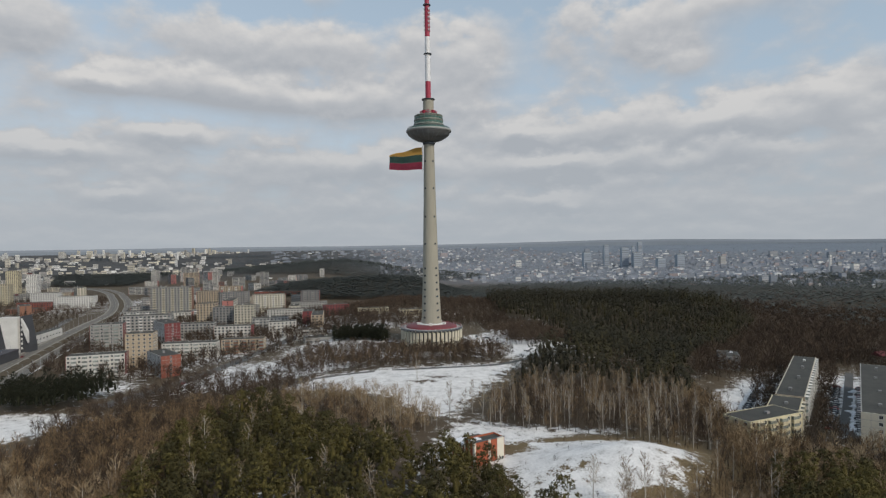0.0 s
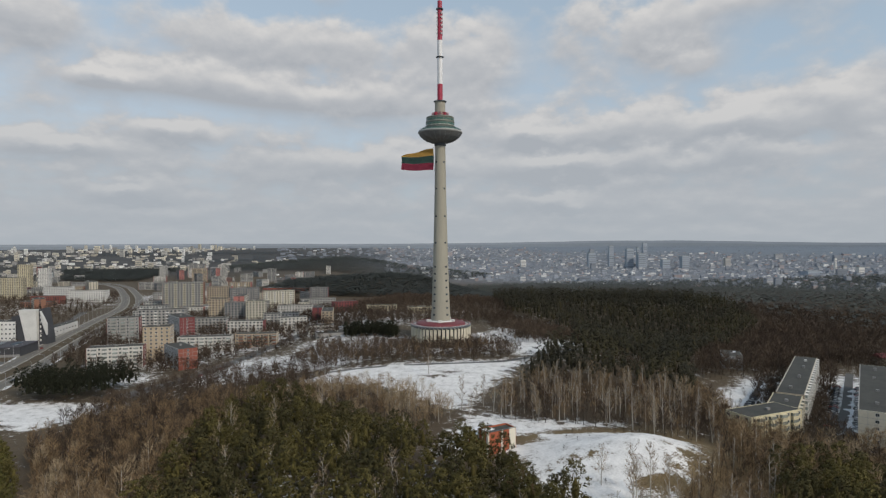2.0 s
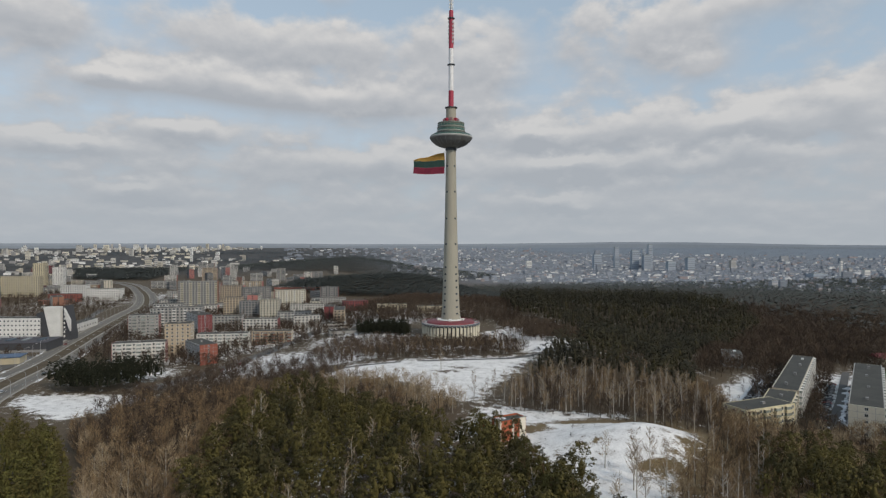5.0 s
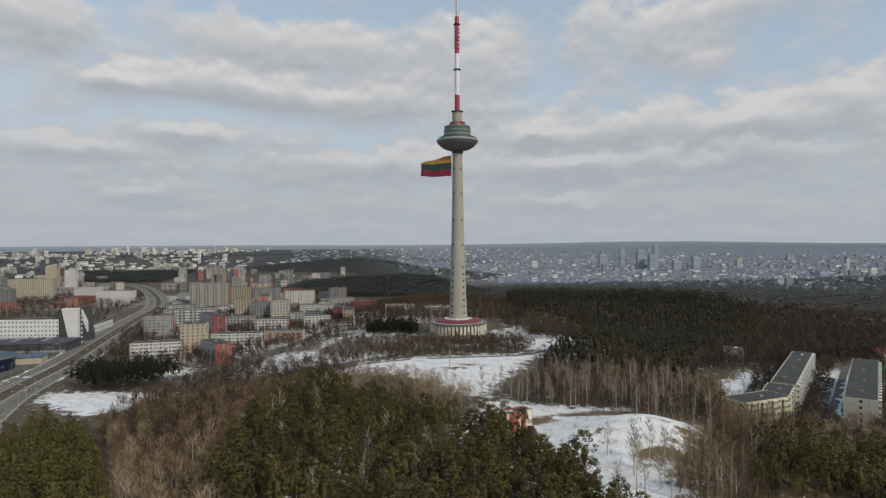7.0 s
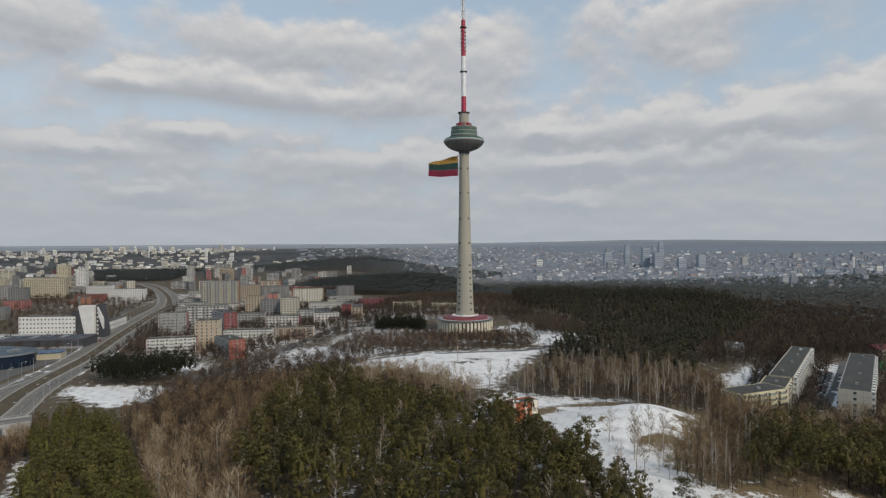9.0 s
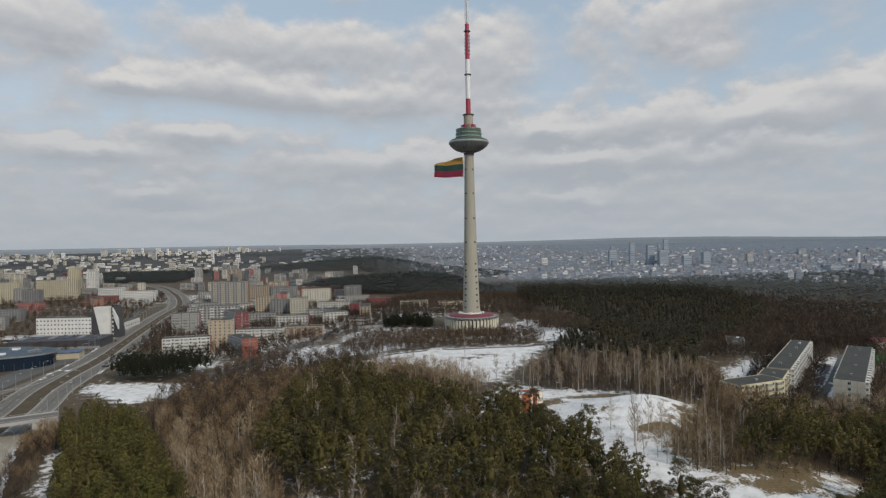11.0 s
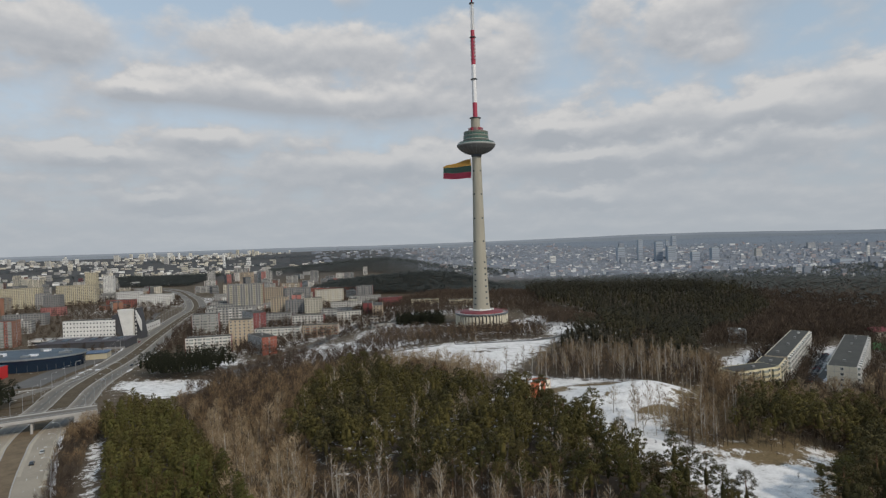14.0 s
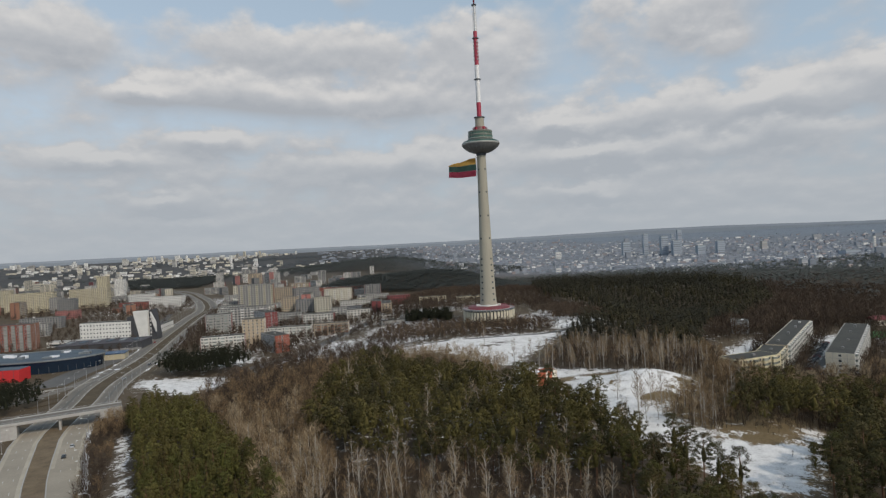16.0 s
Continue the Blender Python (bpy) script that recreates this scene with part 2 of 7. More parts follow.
M = {
    "concrete": material("shaft_concrete", (0.375, 0.355, 0.29), (0.30, 0.285, 0.235), 0.85, 0.12, 0.9, streak=True),
    "concrete_light": material("panel_concrete", (0.62, 0.58, 0.47), (0.52, 0.48, 0.38), 0.8, 0.2, 1.5, spread=0.08),
    "dark_metal": material("dark_metal", (0.10, 0.11, 0.12), (0.06, 0.07, 0.08), 0.5, 0.4, metal=0.4),
    "saucer": material("saucer_metal", (0.20, 0.205, 0.20), (0.14, 0.145, 0.145), 0.55, 0.4, metal=0.2),
    "grey_metal": material("grey_metal", (0.30, 0.32, 0.33), (0.22, 0.24, 0.25), 0.45, 0.3, metal=0.5),
    "pod_green": material("green_grey_cladding", (0.265, 0.295, 0.255), (0.19, 0.215, 0.185), 0.5, 0.4, metal=0.2),
    "pod_glass": material("green_glass", (0.03, 0.08, 0.06), (0.05, 0.13, 0.10), 0.12, 0.3),
    "pod_rim": material("grey_rim", (0.34, 0.345, 0.33), (0.26, 0.265, 0.255), 0.5, 0.4),
    "mast_red": material("mast_red_paint", (0.40, 0.032, 0.070), (0.33, 0.028, 0.055), 0.5, 0.5),
    "mast_white": material("mast_white_paint", (0.80, 0.80, 0.80), (0.70, 0.70, 0.71), 0.5, 0.5),
    "roof_red": material("red_roof_sheet", (0.20, 0.040, 0.048), (0.13, 0.030, 0.036), 0.6, 0.25, 2),
    "glass": material("window_glass", (0.035, 0.045, 0.055), (0.06, 0.075, 0.09), 0.12, 0.6, spread=0.5),
    # far window glass, lightened to imitate distance haze
    "hazy_glass": material("hazy_window_glass", (0.16, 0.17, 0.18), (0.12, 0.13, 0.14), 0.3, 0.4),
    "loggia_glass": material("loggia_glass", (0.30, 0.34, 0.32), (0.12, 0.14, 0.14), 0.2, 0.35, 2.0, spread=0.4),
    "frame": material("white_frame", (0.72, 0.72, 0.70), None, 0.6, 2.0),
    "flag_y": material("yellow_cloth", (0.56, 0.36, 0.10), (0.49, 0.31, 0.085), 0.9, 0.4),
    "flag_g": material("green_cloth", (0.05, 0.105, 0.095), (0.042, 0.09, 0.08), 0.9, 0.4),
    "flag_r": material("red_cloth", (0.32, 0.045, 0.09), (0.26, 0.038, 0.075), 0.9, 0.4),
    "asphalt": material("asphalt", (0.185, 0.167, 0.142), (0.122, 0.112, 0.098), 0.9, 0.05, 1.2),
    # paler copies of asphalt and shoulder for the sunlit near stretch
    "asphalt_pale": material("sunlit_asphalt", (0.36, 0.315, 0.250), (0.25, 0.22, 0.178), 0.9, 0.05, 1.2),
    "shoulder_sunlit": material("sunlit_dusty_shoulder", (0.46, 0.41, 0.33), (0.34, 0.30, 0.24), 0.95, 0.12, 1.5),
    "shoulder": material("dusty_shoulder", (0.27, 0.245, 0.20), (0.20, 0.18, 0.15), 0.95, 0.12, 1.5),
    "asphalt_dark": material("worn_asphalt", (0.13, 0.125, 0.12), (0.09, 0.088, 0.085), 0.9, 0.06, 1.2),
    "verge": material("dry_verge_grass", (0.132, 0.106, 0.072), (0.070, 0.056, 0.040), 0.95, 0.2, 2.5, bump=0.2, gloss=0.12),
    "verge_tan": material("tan_verge_grass", (0.215, 0.165, 0.110), (0.125, 0.096, 0.066), 0.95, 0.2, 2.5, bump=0.2, gloss=0.12),
    "kerb": material("kerb_concrete", (0.42, 0.41, 0.39), (0.32, 0.31, 0.30), 0.9, 0.5),
    "paint": material("road_paint", (0.7, 0.7, 0.68), (0.5, 0.5, 0.49), 0.8, 1.0),
    "snow": material("snow", (0.82, 0.83, 0.86), (0.70, 0.71, 0.74), 0.6, 0.1, 1.4, bump=0.15),
    "roof_dark": material("bitumen_roof", (0.066, 0.065, 0.056), (0.032, 0.032, 0.029), 0.9, 0.12, 0.9),
    "pipe": material("lamp_metal", (0.42, 0.43, 0.44), None, 0.5, 2.0, metal=0.5),
    "brick": material("orange_brick_cladding", (0.40, 0.115, 0.055), (0.33, 0.09, 0.045), 0.85, 0.4, 4),
    "cream": material("cream_panel", (0.72, 0.68, 0.58), (0.62, 0.58, 0.49), 0.85, 0.3, 3),
    "needles": material("pine_needles", (0.127, 0.107, 0.036), (0.060, 0.053, 0.021), 0.8, 0.25, 2, spread=0.09, gloss=0.12, whole=0.24),
    "needles_deep": material("deep_pine_needles", (0.082, 0.071, 0.030), (0.040, 0.037, 0.018), 0.8, 0.25, 2, spread=0.09, gloss=0.12, whole=0.24),
    "needles_warm": material("olive_pine_needles", (0.140, 0.128, 0.040), (0.066, 0.063, 0.022), 0.8, 0.25, 2, spread=0.09, gloss=0.12, whole=0.24),
    "needles_mass": material("massed_pine_needles", (0.127, 0.107, 0.036), (0.060, 0.053, 0.021), 0.8, 0.12, 2, spread=0.12, gloss=0.12),
    "needles_deep_mass": material("massed_deep_needles", (0.082, 0.071, 0.030), (0.040, 0.037, 0.018), 0.8, 0.12, 2, spread=0.12, gloss=0.12),
    "needles_warm_mass": material("massed_olive_needles", (0.140, 0.128, 0.040), (0.066, 0.063, 0.022), 0.8, 0.12, 2, spread=0.12, gloss=0.12),
    "needles_far": material("far_pine_needles", (0.050, 0.045, 0.028), (0.036, 0.034, 0.023), 0.85, 0.05, 0.5, spread=0.12, gloss=0.12),
    "needles_olive": material("olive_plateau_needles", (0.065, 0.057, 0.029), (0.047, 0.042, 0.024), 0.85, 0.05, 0.5, spread=0.12, gloss=0.12),
    # darker copy with the canopy's own shade in its colour
    "needles_hill": material("shaded_pine_needles", (0.040, 0.037, 0.025), (0.029, 0.028, 0.020), 0.85, 0.05, 0.5, spread=0.12, gloss=0.12),
    # the next three carry distance haze in their colour, bluer with distance
    "needles_ridge_haze": material("hazed_ridge_needles", (0.074, 0.080, 0.073), (0.058, 0.064, 0.059), 0.9, 0.03, 0.3, spread=0.1, gloss=0.12),
    "needles_blue_haze": material("hazed_far_woods", (0.118, 0.138, 0.152), (0.094, 0.112, 0.125), 0.9, 0.02, 0.3, spread=0.1, gloss=0.12),
    "needles_haze": material("hazed_pine_needles", (0.108, 0.116, 0.106), (0.086, 0.094, 0.087), 0.9, 0.02, 0.3, spread=0.10, gloss=0.12),
    "pine_bark": material("pine_bark", (0.20, 0.11, 0.07), (0.11, 0.075, 0.055), 0.9, 0.6, 4, streak=True, gloss=0.12),
    "birch_bark": material("birch_bark", (0.50, 0.47, 0.42), (0.26, 0.23, 0.20), 0.85, 0.8, 3, spread=0.2, gloss=0.12),
    "bare_bark": material("bare_bark", (0.095, 0.075, 0.058), (0.055, 0.044, 0.036), 0.9, 0.5, 3, spread=0.25, gloss=0.12),
    "twig": material("twigs", (0.275, 0.192, 0.112), (0.145, 0.101, 0.061), 0.9, 0.25, 2, spread=0.3, gloss=0.12),
    "twig_pale": material("pale_twigs", (0.410, 0.318, 0.208), (0.235, 0.182, 0.122), 0.9, 0.25, 2, spread=0.3, gloss=0.12),
    # dark twig tones; in the far and park woods they stand for shade
    "twig_dark": material("dark_shaded_twigs", (0.086, 0.063, 0.047), (0.049, 0.037, 0.029), 0.95, 0.2, 2, spread=0.3, gloss=0.12),
    "twig_shade": material("shaded_brown_twigs", (0.114, 0.083, 0.060), (0.064, 0.047, 0.036), 0.95, 0.2, 2, spread=0.3, gloss=0.12),
    "twig_far": material("far_bare_crowns", (0.108, 0.077, 0.059), (0.068, 0.051, 0.041), 0.95, 0.05, 0.4, spread=0.3, gloss=0.12),
    "spruce": material("spruce_needles", (0.030, 0.032, 0.019), (0.018, 0.020, 0.013), 0.85, 0.3, 2, spread=0.25, gloss=0.12),
    "tyre": material("tyre_rubber", (0.02, 0.02, 0.02), None, 0.8, 2.0),
    "car_dark": material("dark_car_paint", (0.03, 0.035, 0.045), (0.025, 0.03, 0.04), 0.3, 1.0, coat=0.6),
    "car_light": material("silver_car_paint", (0.5, 0.51, 0.52), (0.45, 0.46, 0.47), 0.3, 1.0, coat=0.6),
    "car_red": material("red_car_paint", (0.3, 0.03, 0.03), None, 0.3, 1.0, coat=0.6),
    "mall_blue": material("blue_glass_cladding", (0.010, 0.018, 0.035), (0.014, 0.028, 0.05), 0.2, 0.1, 0.6),
    "mall_roof": material("blue_grey_roof", (0.085, 0.12, 0.155), (0.045, 0.062, 0.08), 0.7, 0.08, 0.6),
    "shop_blue": material("blue_sheet_roof", (0.055, 0.105, 0.19), (0.035, 0.068, 0.125), 0.5, 0.15, 1.0),
    "mall_red": material("red_cladding", (0.55, 0.03, 0.035), (0.48, 0.03, 0.03), 0.5, 0.2),
    "hall_roof": material("dark_hall_roof", (0.075, 0.07, 0.08), (0.05, 0.047, 0.055), 0.8, 0.1, 0.8),
    "pitch_green": material("sports_turf", (0.04, 0.20, 0.05), (0.03, 0.16, 0.04), 0.9, 0.3),
}
WALL = {}
for key, a in dict(white=(0.58, 0.56, 0.52), grey=(0.25, 0.245, 0.24), beige=(0.44, 0.36, 0.265), red=(0.21, 0.058, 0.058),
                   orange=(0.26, 0.085, 0.062), yellow=(0.56, 0.50, 0.36), cream=(0.54, 0.50, 0.41), pale=(0.36, 0.352, 0.335), bright=(0.70, 0.69, 0.66),
                   brown=(0.26, 0.13, 0.09), straw=(0.63, 0.56, 0.38), dark=(0.06, 0.062, 0.07), pink=(0.42, 0.17, 0.15)).items():
    WALL[key] = material(key + "_facade", a, tuple(c * 0.78 for c in a), 0.88, 0.12, 1.1, spread=0.1)


def ground_material():
    """Thawing snow over brown grass and forest litter; the sheet's own 'snow' and 'wood' values say where which lies."""
    m = bpy.data.materials.new("thawing_ground")
    m.use_nodes = True
    t = m.node_tree
    p = t.nodes["Principled BSDF"]
    co = t.nodes.new("ShaderNodeTexCoord")
    big = node(t, "ShaderNodeTexNoise", Scale=0.035, Detail=6.0, Roughness=0.62)
    mid = node(t, "ShaderNodeTexNoise", Scale=0.22, Detail=6.0, Roughness=0.65)
    small = node(t, "ShaderNodeTexNoise", Scale=1.6, Detail=4.0, Roughness=0.6)
    for n in (big, mid, small):
        link(t, co.outputs["Object"], n.inputs["Vector"])
    at = t.nodes.new("ShaderNodeAttribute")
    at.attribute_name = "snow"
    wd = t.nodes.new("ShaderNodeAttribute")
    wd.attribute_name = "wood"
    k = maths(t, "ADD", maths(t, "MULTIPLY", big.outputs[0], 0.55), maths(t, "MULTIPLY", mid.outputs[0], 1.15))
    k = maths(t, "ADD", k, maths(t, "MULTIPLY", small.outputs[0], 0.85))
    k = maths(t, "ADD", maths(t, "SUBTRACT", k, 1.275), maths(t, "SUBTRACT", at.outputs["Fac"], 0.5))
    snow = ramp(t, k, [(0.0, (0, 0, 0)), (0.11, (1, 1, 1))])
    grass = ramp(t, mid.outputs[0], [(0.3, (0.062, 0.049, 0.036)), (0.52, (0.112, 0.085, 0.055)), (0.72, (0.046, 0.037, 0.029))])
    litter = ramp(t, small.outputs[0], [(0.3, (0.056, 0.042, 0.030)), (0.7, (0.102, 0.074, 0.050))])
    dr = t.nodes.new("ShaderNodeAttribute")
    dr.attribute_name = "dry"
    grass = mix(t, dr.outputs["Fac"], grass, ramp(t, small.outputs[0], [(0.3, (0.105, 0.076, 0.042)), (0.7, (0.235, 0.172, 0.092))]))
    base = mix(t, wd.outputs["Fac"], grass, litter)
    white = ramp(t, maths(t, "ADD", maths(t, "MULTIPLY", mid.outputs[0], 0.6), maths(t, "MULTIPLY", small.outputs[0], 0.4)), [(0.36, (0.45, 0.435, 0.415)), (0.47, (0.67, 0.655, 0.645)), (0.64, (0.84, 0.825, 0.81))])
    ct = t.nodes.new("ShaderNodeAttribute")
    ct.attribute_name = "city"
    # blue-grey city tint with distance haze mixed into the ground colour
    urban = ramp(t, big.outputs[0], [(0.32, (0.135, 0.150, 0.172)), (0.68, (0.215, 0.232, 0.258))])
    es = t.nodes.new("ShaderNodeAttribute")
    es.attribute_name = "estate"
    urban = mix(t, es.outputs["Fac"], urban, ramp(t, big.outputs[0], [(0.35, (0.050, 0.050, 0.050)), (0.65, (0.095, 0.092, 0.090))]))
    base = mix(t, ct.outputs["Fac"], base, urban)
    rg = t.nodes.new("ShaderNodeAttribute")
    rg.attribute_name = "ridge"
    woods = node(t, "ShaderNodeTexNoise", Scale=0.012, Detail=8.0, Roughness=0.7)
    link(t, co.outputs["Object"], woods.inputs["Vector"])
    # slopes of the far hills, paled and blued to imitate haze
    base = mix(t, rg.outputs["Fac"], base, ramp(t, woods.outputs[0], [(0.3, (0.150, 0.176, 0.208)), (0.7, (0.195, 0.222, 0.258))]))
    link(t, mix(t, snow, base, white), p.inputs["Base Color"])
    p.inputs["Roughness"].default_value = 0.85
    p.inputs["Specular IOR Level"].default_value = 0.2
    bp = node(t, "ShaderNodeBump", Strength=0.7, Distance=0.25)
    link(t, small.outputs[0], bp.inputs["Height"])
    link(t, bp.outputs[0], p.inputs["Normal"])
    return m


# ---------------------------------------------------------------- builders
def step(a, b, v):
    t = np.clip((v - a) / (b - a), 0, 1)
    return t * t * (3 - 2 * t)


def ground_z(x, y):
    """Height of the land: a plateau under the tower, lower housing on both sides, a valley and far hills."""
    x, y = np.asarray(x, float), np.asarray(y, float)
    d = np.hypot(x, y + 510)
    east = step(-420, 80, x)
    z = -14 * step(-20, -185, x) - 9.5 * step(95, 150, x) * step(330, 60, y)
    z = z + 3 * np.exp(-(((x - 62) / 48) ** 2 + ((y + 300) / 60) ** 2)) + 1.5 * np.exp(-(((x + 5) / 60) ** 2 + ((y + 120) / 50) ** 2))
    z = z - 62 * step(190, 900, y) * east - 14 * step(250, 1500, y) * (1 - east)
    z = z + 8.5 * np.exp(-(((x - 69) / 27) ** 2 + ((y + 281) / 20) ** 2))
    z = z + 4 * np.exp(-(((x - 110) / 70) ** 2 + ((y + 85) / 45) ** 2)) - 9 * np.exp(-(((x - 165) / 90) ** 2 + ((y - 35) / 55) ** 2)) + 5 * np.exp(-(((x - 160) / 110) ** 2 + ((y - 200) / 60) ** 2))
    z = z - 2.6 * np.exp(-((np.hypot(x, y + 6) / 46) ** 4))
    z = z + 51 * np.exp(-(((x + 110) / 190) ** 2 + ((y - 740) / 230) ** 2)) + 42 * np.exp(-(((x + 330) / 420) ** 2 + ((y - 1750) / 300) ** 2))
    return z + step(2400, 4850, d) * (62 + 38 * east)


def gz(x, y):
    return float(ground_z(x, y))


def mesh_of(bm, name, mats):
    me = bpy.data.meshes.new(name)
    bm.to_mesh(me)
    bm.free()
    for m in (mats if isinstance(mats, (list, tuple)) else [mats]):
        me.materials.append(m)
    return me


def mesh_np(name, verts, faces, mats, index=None, smooth=False, normals=None):
    """A mesh from arrays; faces all have the same number of corners."""
    verts, faces = np.asarray(verts, np.float32), np.asarray(faces, np.int32)
    me = bpy.data.meshes.new(name)
    n, k = faces.shape
    me.vertices.add(len(verts))
    me.vertices.foreach_set("co", verts.ravel())
    me.loops.add(n * k)
    me.loops.foreach_set("vertex_index", faces.ravel())
    me.polygons.add(n)
    me.polygons.foreach_set("loop_start", np.arange(0, n * k, k, dtype=np.int32))
    if index is not None:
        me.polygons.foreach_set("material_index", np.asarray(index, np.int32))
    me.polygons.foreach_set("use_smooth", np.full(n, smooth, bool))
    for m in (mats if isinstance(mats, (list, tuple)) else [mats]):
        me.materials.append(m)
    me.update(calc_edges=True)
    if normals is not None:
        me.polygons.foreach_set("use_smooth", np.full(n, True, bool))
        me.attributes.new("custom_normal", "FLOAT_VECTOR", "POINT").data.foreach_set("vector", np.asarray(normals, np.float32).ravel())
    return me


def thing(name, m, label, category, group="", kind=""):
    ob = new(name)
    ob.empty_display_size = 0.5
    ob.matrix_basis = m
    return tagged(ob, label, category, group, kind)


def part(name, bm, mat, parent, label="", m=None, kind=""):
    """Links a bmesh or mesh as one mesh object under a thing or a part."""
    me = bm if isinstance(bm, bpy.types.Mesh) else mesh_of(bm, name, mat)
    ob = new(name, me)
    ob.parent = parent
    if m is not None:
        ob.matrix_basis = m
    return tagged(ob, label, kind=kind)


def box(bm, x0, y0, z0, x1, y1, z1, mi=0):
    v = [bm.verts.new((x, y, z)) for z in (z0, z1) for x, y in ((x0, y0), (x1, y0), (x1, y1), (x0, y1))]
    for f in ((3, 2, 1, 0), (4, 5, 6, 7), (0, 1, 5, 4), (1, 2, 6, 5), (2, 3, 7, 6), (3, 0, 4, 7)):
        bm.faces.new([v[i] for i in f]).material_index = mi
    return v


def boxes(*items):
    bm = bmesh.new()
    for it in items:
        box(bm, *it)
    return bm


def lathe(profile, n=32, mi=0, close=False, bm=None, a0=0.0, a1=2 * math.pi):
    """A surface turned round z from (radius, height) rows."""
    bm = bm or bmesh.new()
    full = abs(a1 - a0 - 2 * math.pi) < 1e-6
    cols = n if full else n + 1
    rows = []
    for r, z in profile:
        rows.append([bm.verts.new((r * math.cos(a0 + (a1 - a0) * i / n), r * math.sin(a0 + (a1 - a0) * i / n), z)) for i in range(cols)])
    for a, b in zip(rows, rows[1:]):
        for i in range(n):
            j = (i + 1) % cols
            f = bm.faces.new((a[i], a[j], b[j], b[i]))
            f.material_index, f.smooth = mi, True
    if close:
        for ring, flip in ((rows[0], True), (rows[-1], False)):
            bm.faces.new(ring[::-1] if flip else ring).material_index = mi
    return bm


def tube(bm, a, b, r0, r1, n=6, mi=0, caps=False):
    a, b = Vector(a), Vector(b)
    q = (b - a).to_track_quat("Z", "Y")
    rings = []
    for p, r in ((a, r0), (b, r1)):
        rings.append([bm.verts.new(p + q @ Vector((r * math.cos(2 * math.pi * i / n), r * math.sin(2 * math.pi * i / n), 0))) for i in range(n)])
    for i in range(n):
        f = bm.faces.new((rings[0][i], rings[0][(i + 1) % n], rings[1][(i + 1) % n], rings[1][i]))
        f.material_index, f.smooth = mi, n > 4
    if caps:
        bm.faces.new(rings[0][::-1]).material_index = mi
        bm.faces.new(rings[1]).material_index = mi
    return bm


def inside(poly, x, y):
    """Which of the points lie in a polygon."""
    x, y = np.asarray(x, float), np.asarray(y, float)
    hit = np.zeros(x.shape, bool)
    n = len(poly)
    for i in range(n):
        (ax, ay), (bx, by) = poly[i], poly[(i + 1) % n]
        if ay == by:
            continue
        c = ((ay > y) != (by > y)) & (x < (bx - ax) * (y - ay) / (by - ay) + ax)
        hit ^= c
    return hit


def line_distance(line, x, y):
    """Distance of points from a broken line."""
    x, y = np.asarray(x, float), np.asarray(y, float)
    best = np.full(x.shape, 1e9)
    for (ax, ay), (bx, by) in zip(line, line[1:]):
        dx, dy = bx - ax, by - ay
        t = np.clip(((x - ax) * dx + (y - ay) * dy) / (dx * dx + dy * dy), 0, 1)
        best = np.minimum(best, np.hypot(x - ax - t * dx, y - ay - t * dy))
    return best


def curve(points, gap):
    """Catmull-Rom points about every gap metres along a line."""
    pts = [np.array(p, float) for p in points]
    pts = [2 * pts[0] - pts[1]] + pts + [2 * pts[-1] - pts[-2]]
    out = []
    for p0, p1, p2, p3 in zip(pts, pts[1:], pts[2:], pts[3:]):
        n = max(2, int(np.linalg.norm(p2 - p1) / gap))
        for i in range(n):
            t = i / n
            out.append(0.5 * (2 * p1 + (p2 - p0) * t + (2 * p0 - 5 * p1 + 4 * p2 - p3) * t * t + (3 * p1 - p0 - 3 * p2 + p3) * t ** 3))
    out.append(pts[-2])
    return [tuple(p) for p in out]


def scatter(poly, gap, rng, avoid=None, tries=30):
    """Random places in a polygon, no two nearer than gap."""
    xs, ys = [p[0] for p in poly], [p[1] for p in poly]
    area = (max(xs) - min(xs)) * (max(ys) - min(ys))
    n = int(area / gap ** 2 * tries / 8)
    x, y = rng.uniform(min(xs), max(xs), n), rng.uniform(min(ys), max(ys), n)
    ok = inside(poly, x, y)
    if avoid is not None:
        ok &= ~avoid(x, y)
    cell, out = {}, []
    for a, b in zip(x[ok], y[ok]):
        i, j = int(a // gap), int(b // gap)
        if any((a - u) ** 2 + (b - v) ** 2 < gap * gap for di in (-1, 0, 1) for dj in (-1, 0, 1) for u, v in cell.get((i + di, j + dj), ())):
            continue
        cell.setdefault((i, j), []).append((a, b))
        out.append((a, b))
    return out


# ---------------------------------------------------------------- plan
HIGHWAY = curve([(70, -800), (0, -640), (-60, -520), (-105, -442), (-142, -394), (-177.5, -346), (-190.5, -327.5), (-212.4, -293.4), (-227, -268), (-251, -208), (-267, -172), (-280, -130), (-300, -55), (-342, 67),
                 (-390, 211), (-431, 337), (-505, 487), (-600, 651), (-697, 806), (-832, 961), (-1113, 1126)], 12)
SOUTH = next(i for i, p in enumerate(HIGHWAY) if p[1] > -262)
HIGHWAY_PARTS = {"old": HIGHWAY[:SOUTH + 1], "new": HIGHWAY[SOUTH:]}     # sunlight put into the paving colour before the overpass, darker beyond
STREET = curve([(-184, -133), (-159, -75), (-145, -16), (-130, 71), (-101, 138), (-58, 187), (10, 206)], 10)
RAMP = curve([(-302, -108), (-294, -152), (-296, -191), (-308, -225), (-319, -258), (-312, -307), (-276, -355)], 8)
PATHWAY = curve([(-112, -124), (-60, -122), (0, -116), (44, -108), (66, -92), (110, -70)], 8)
LANE = curve([(176, -240), (186, -206), (212, -168), (238, -130), (262, -95)], 10)
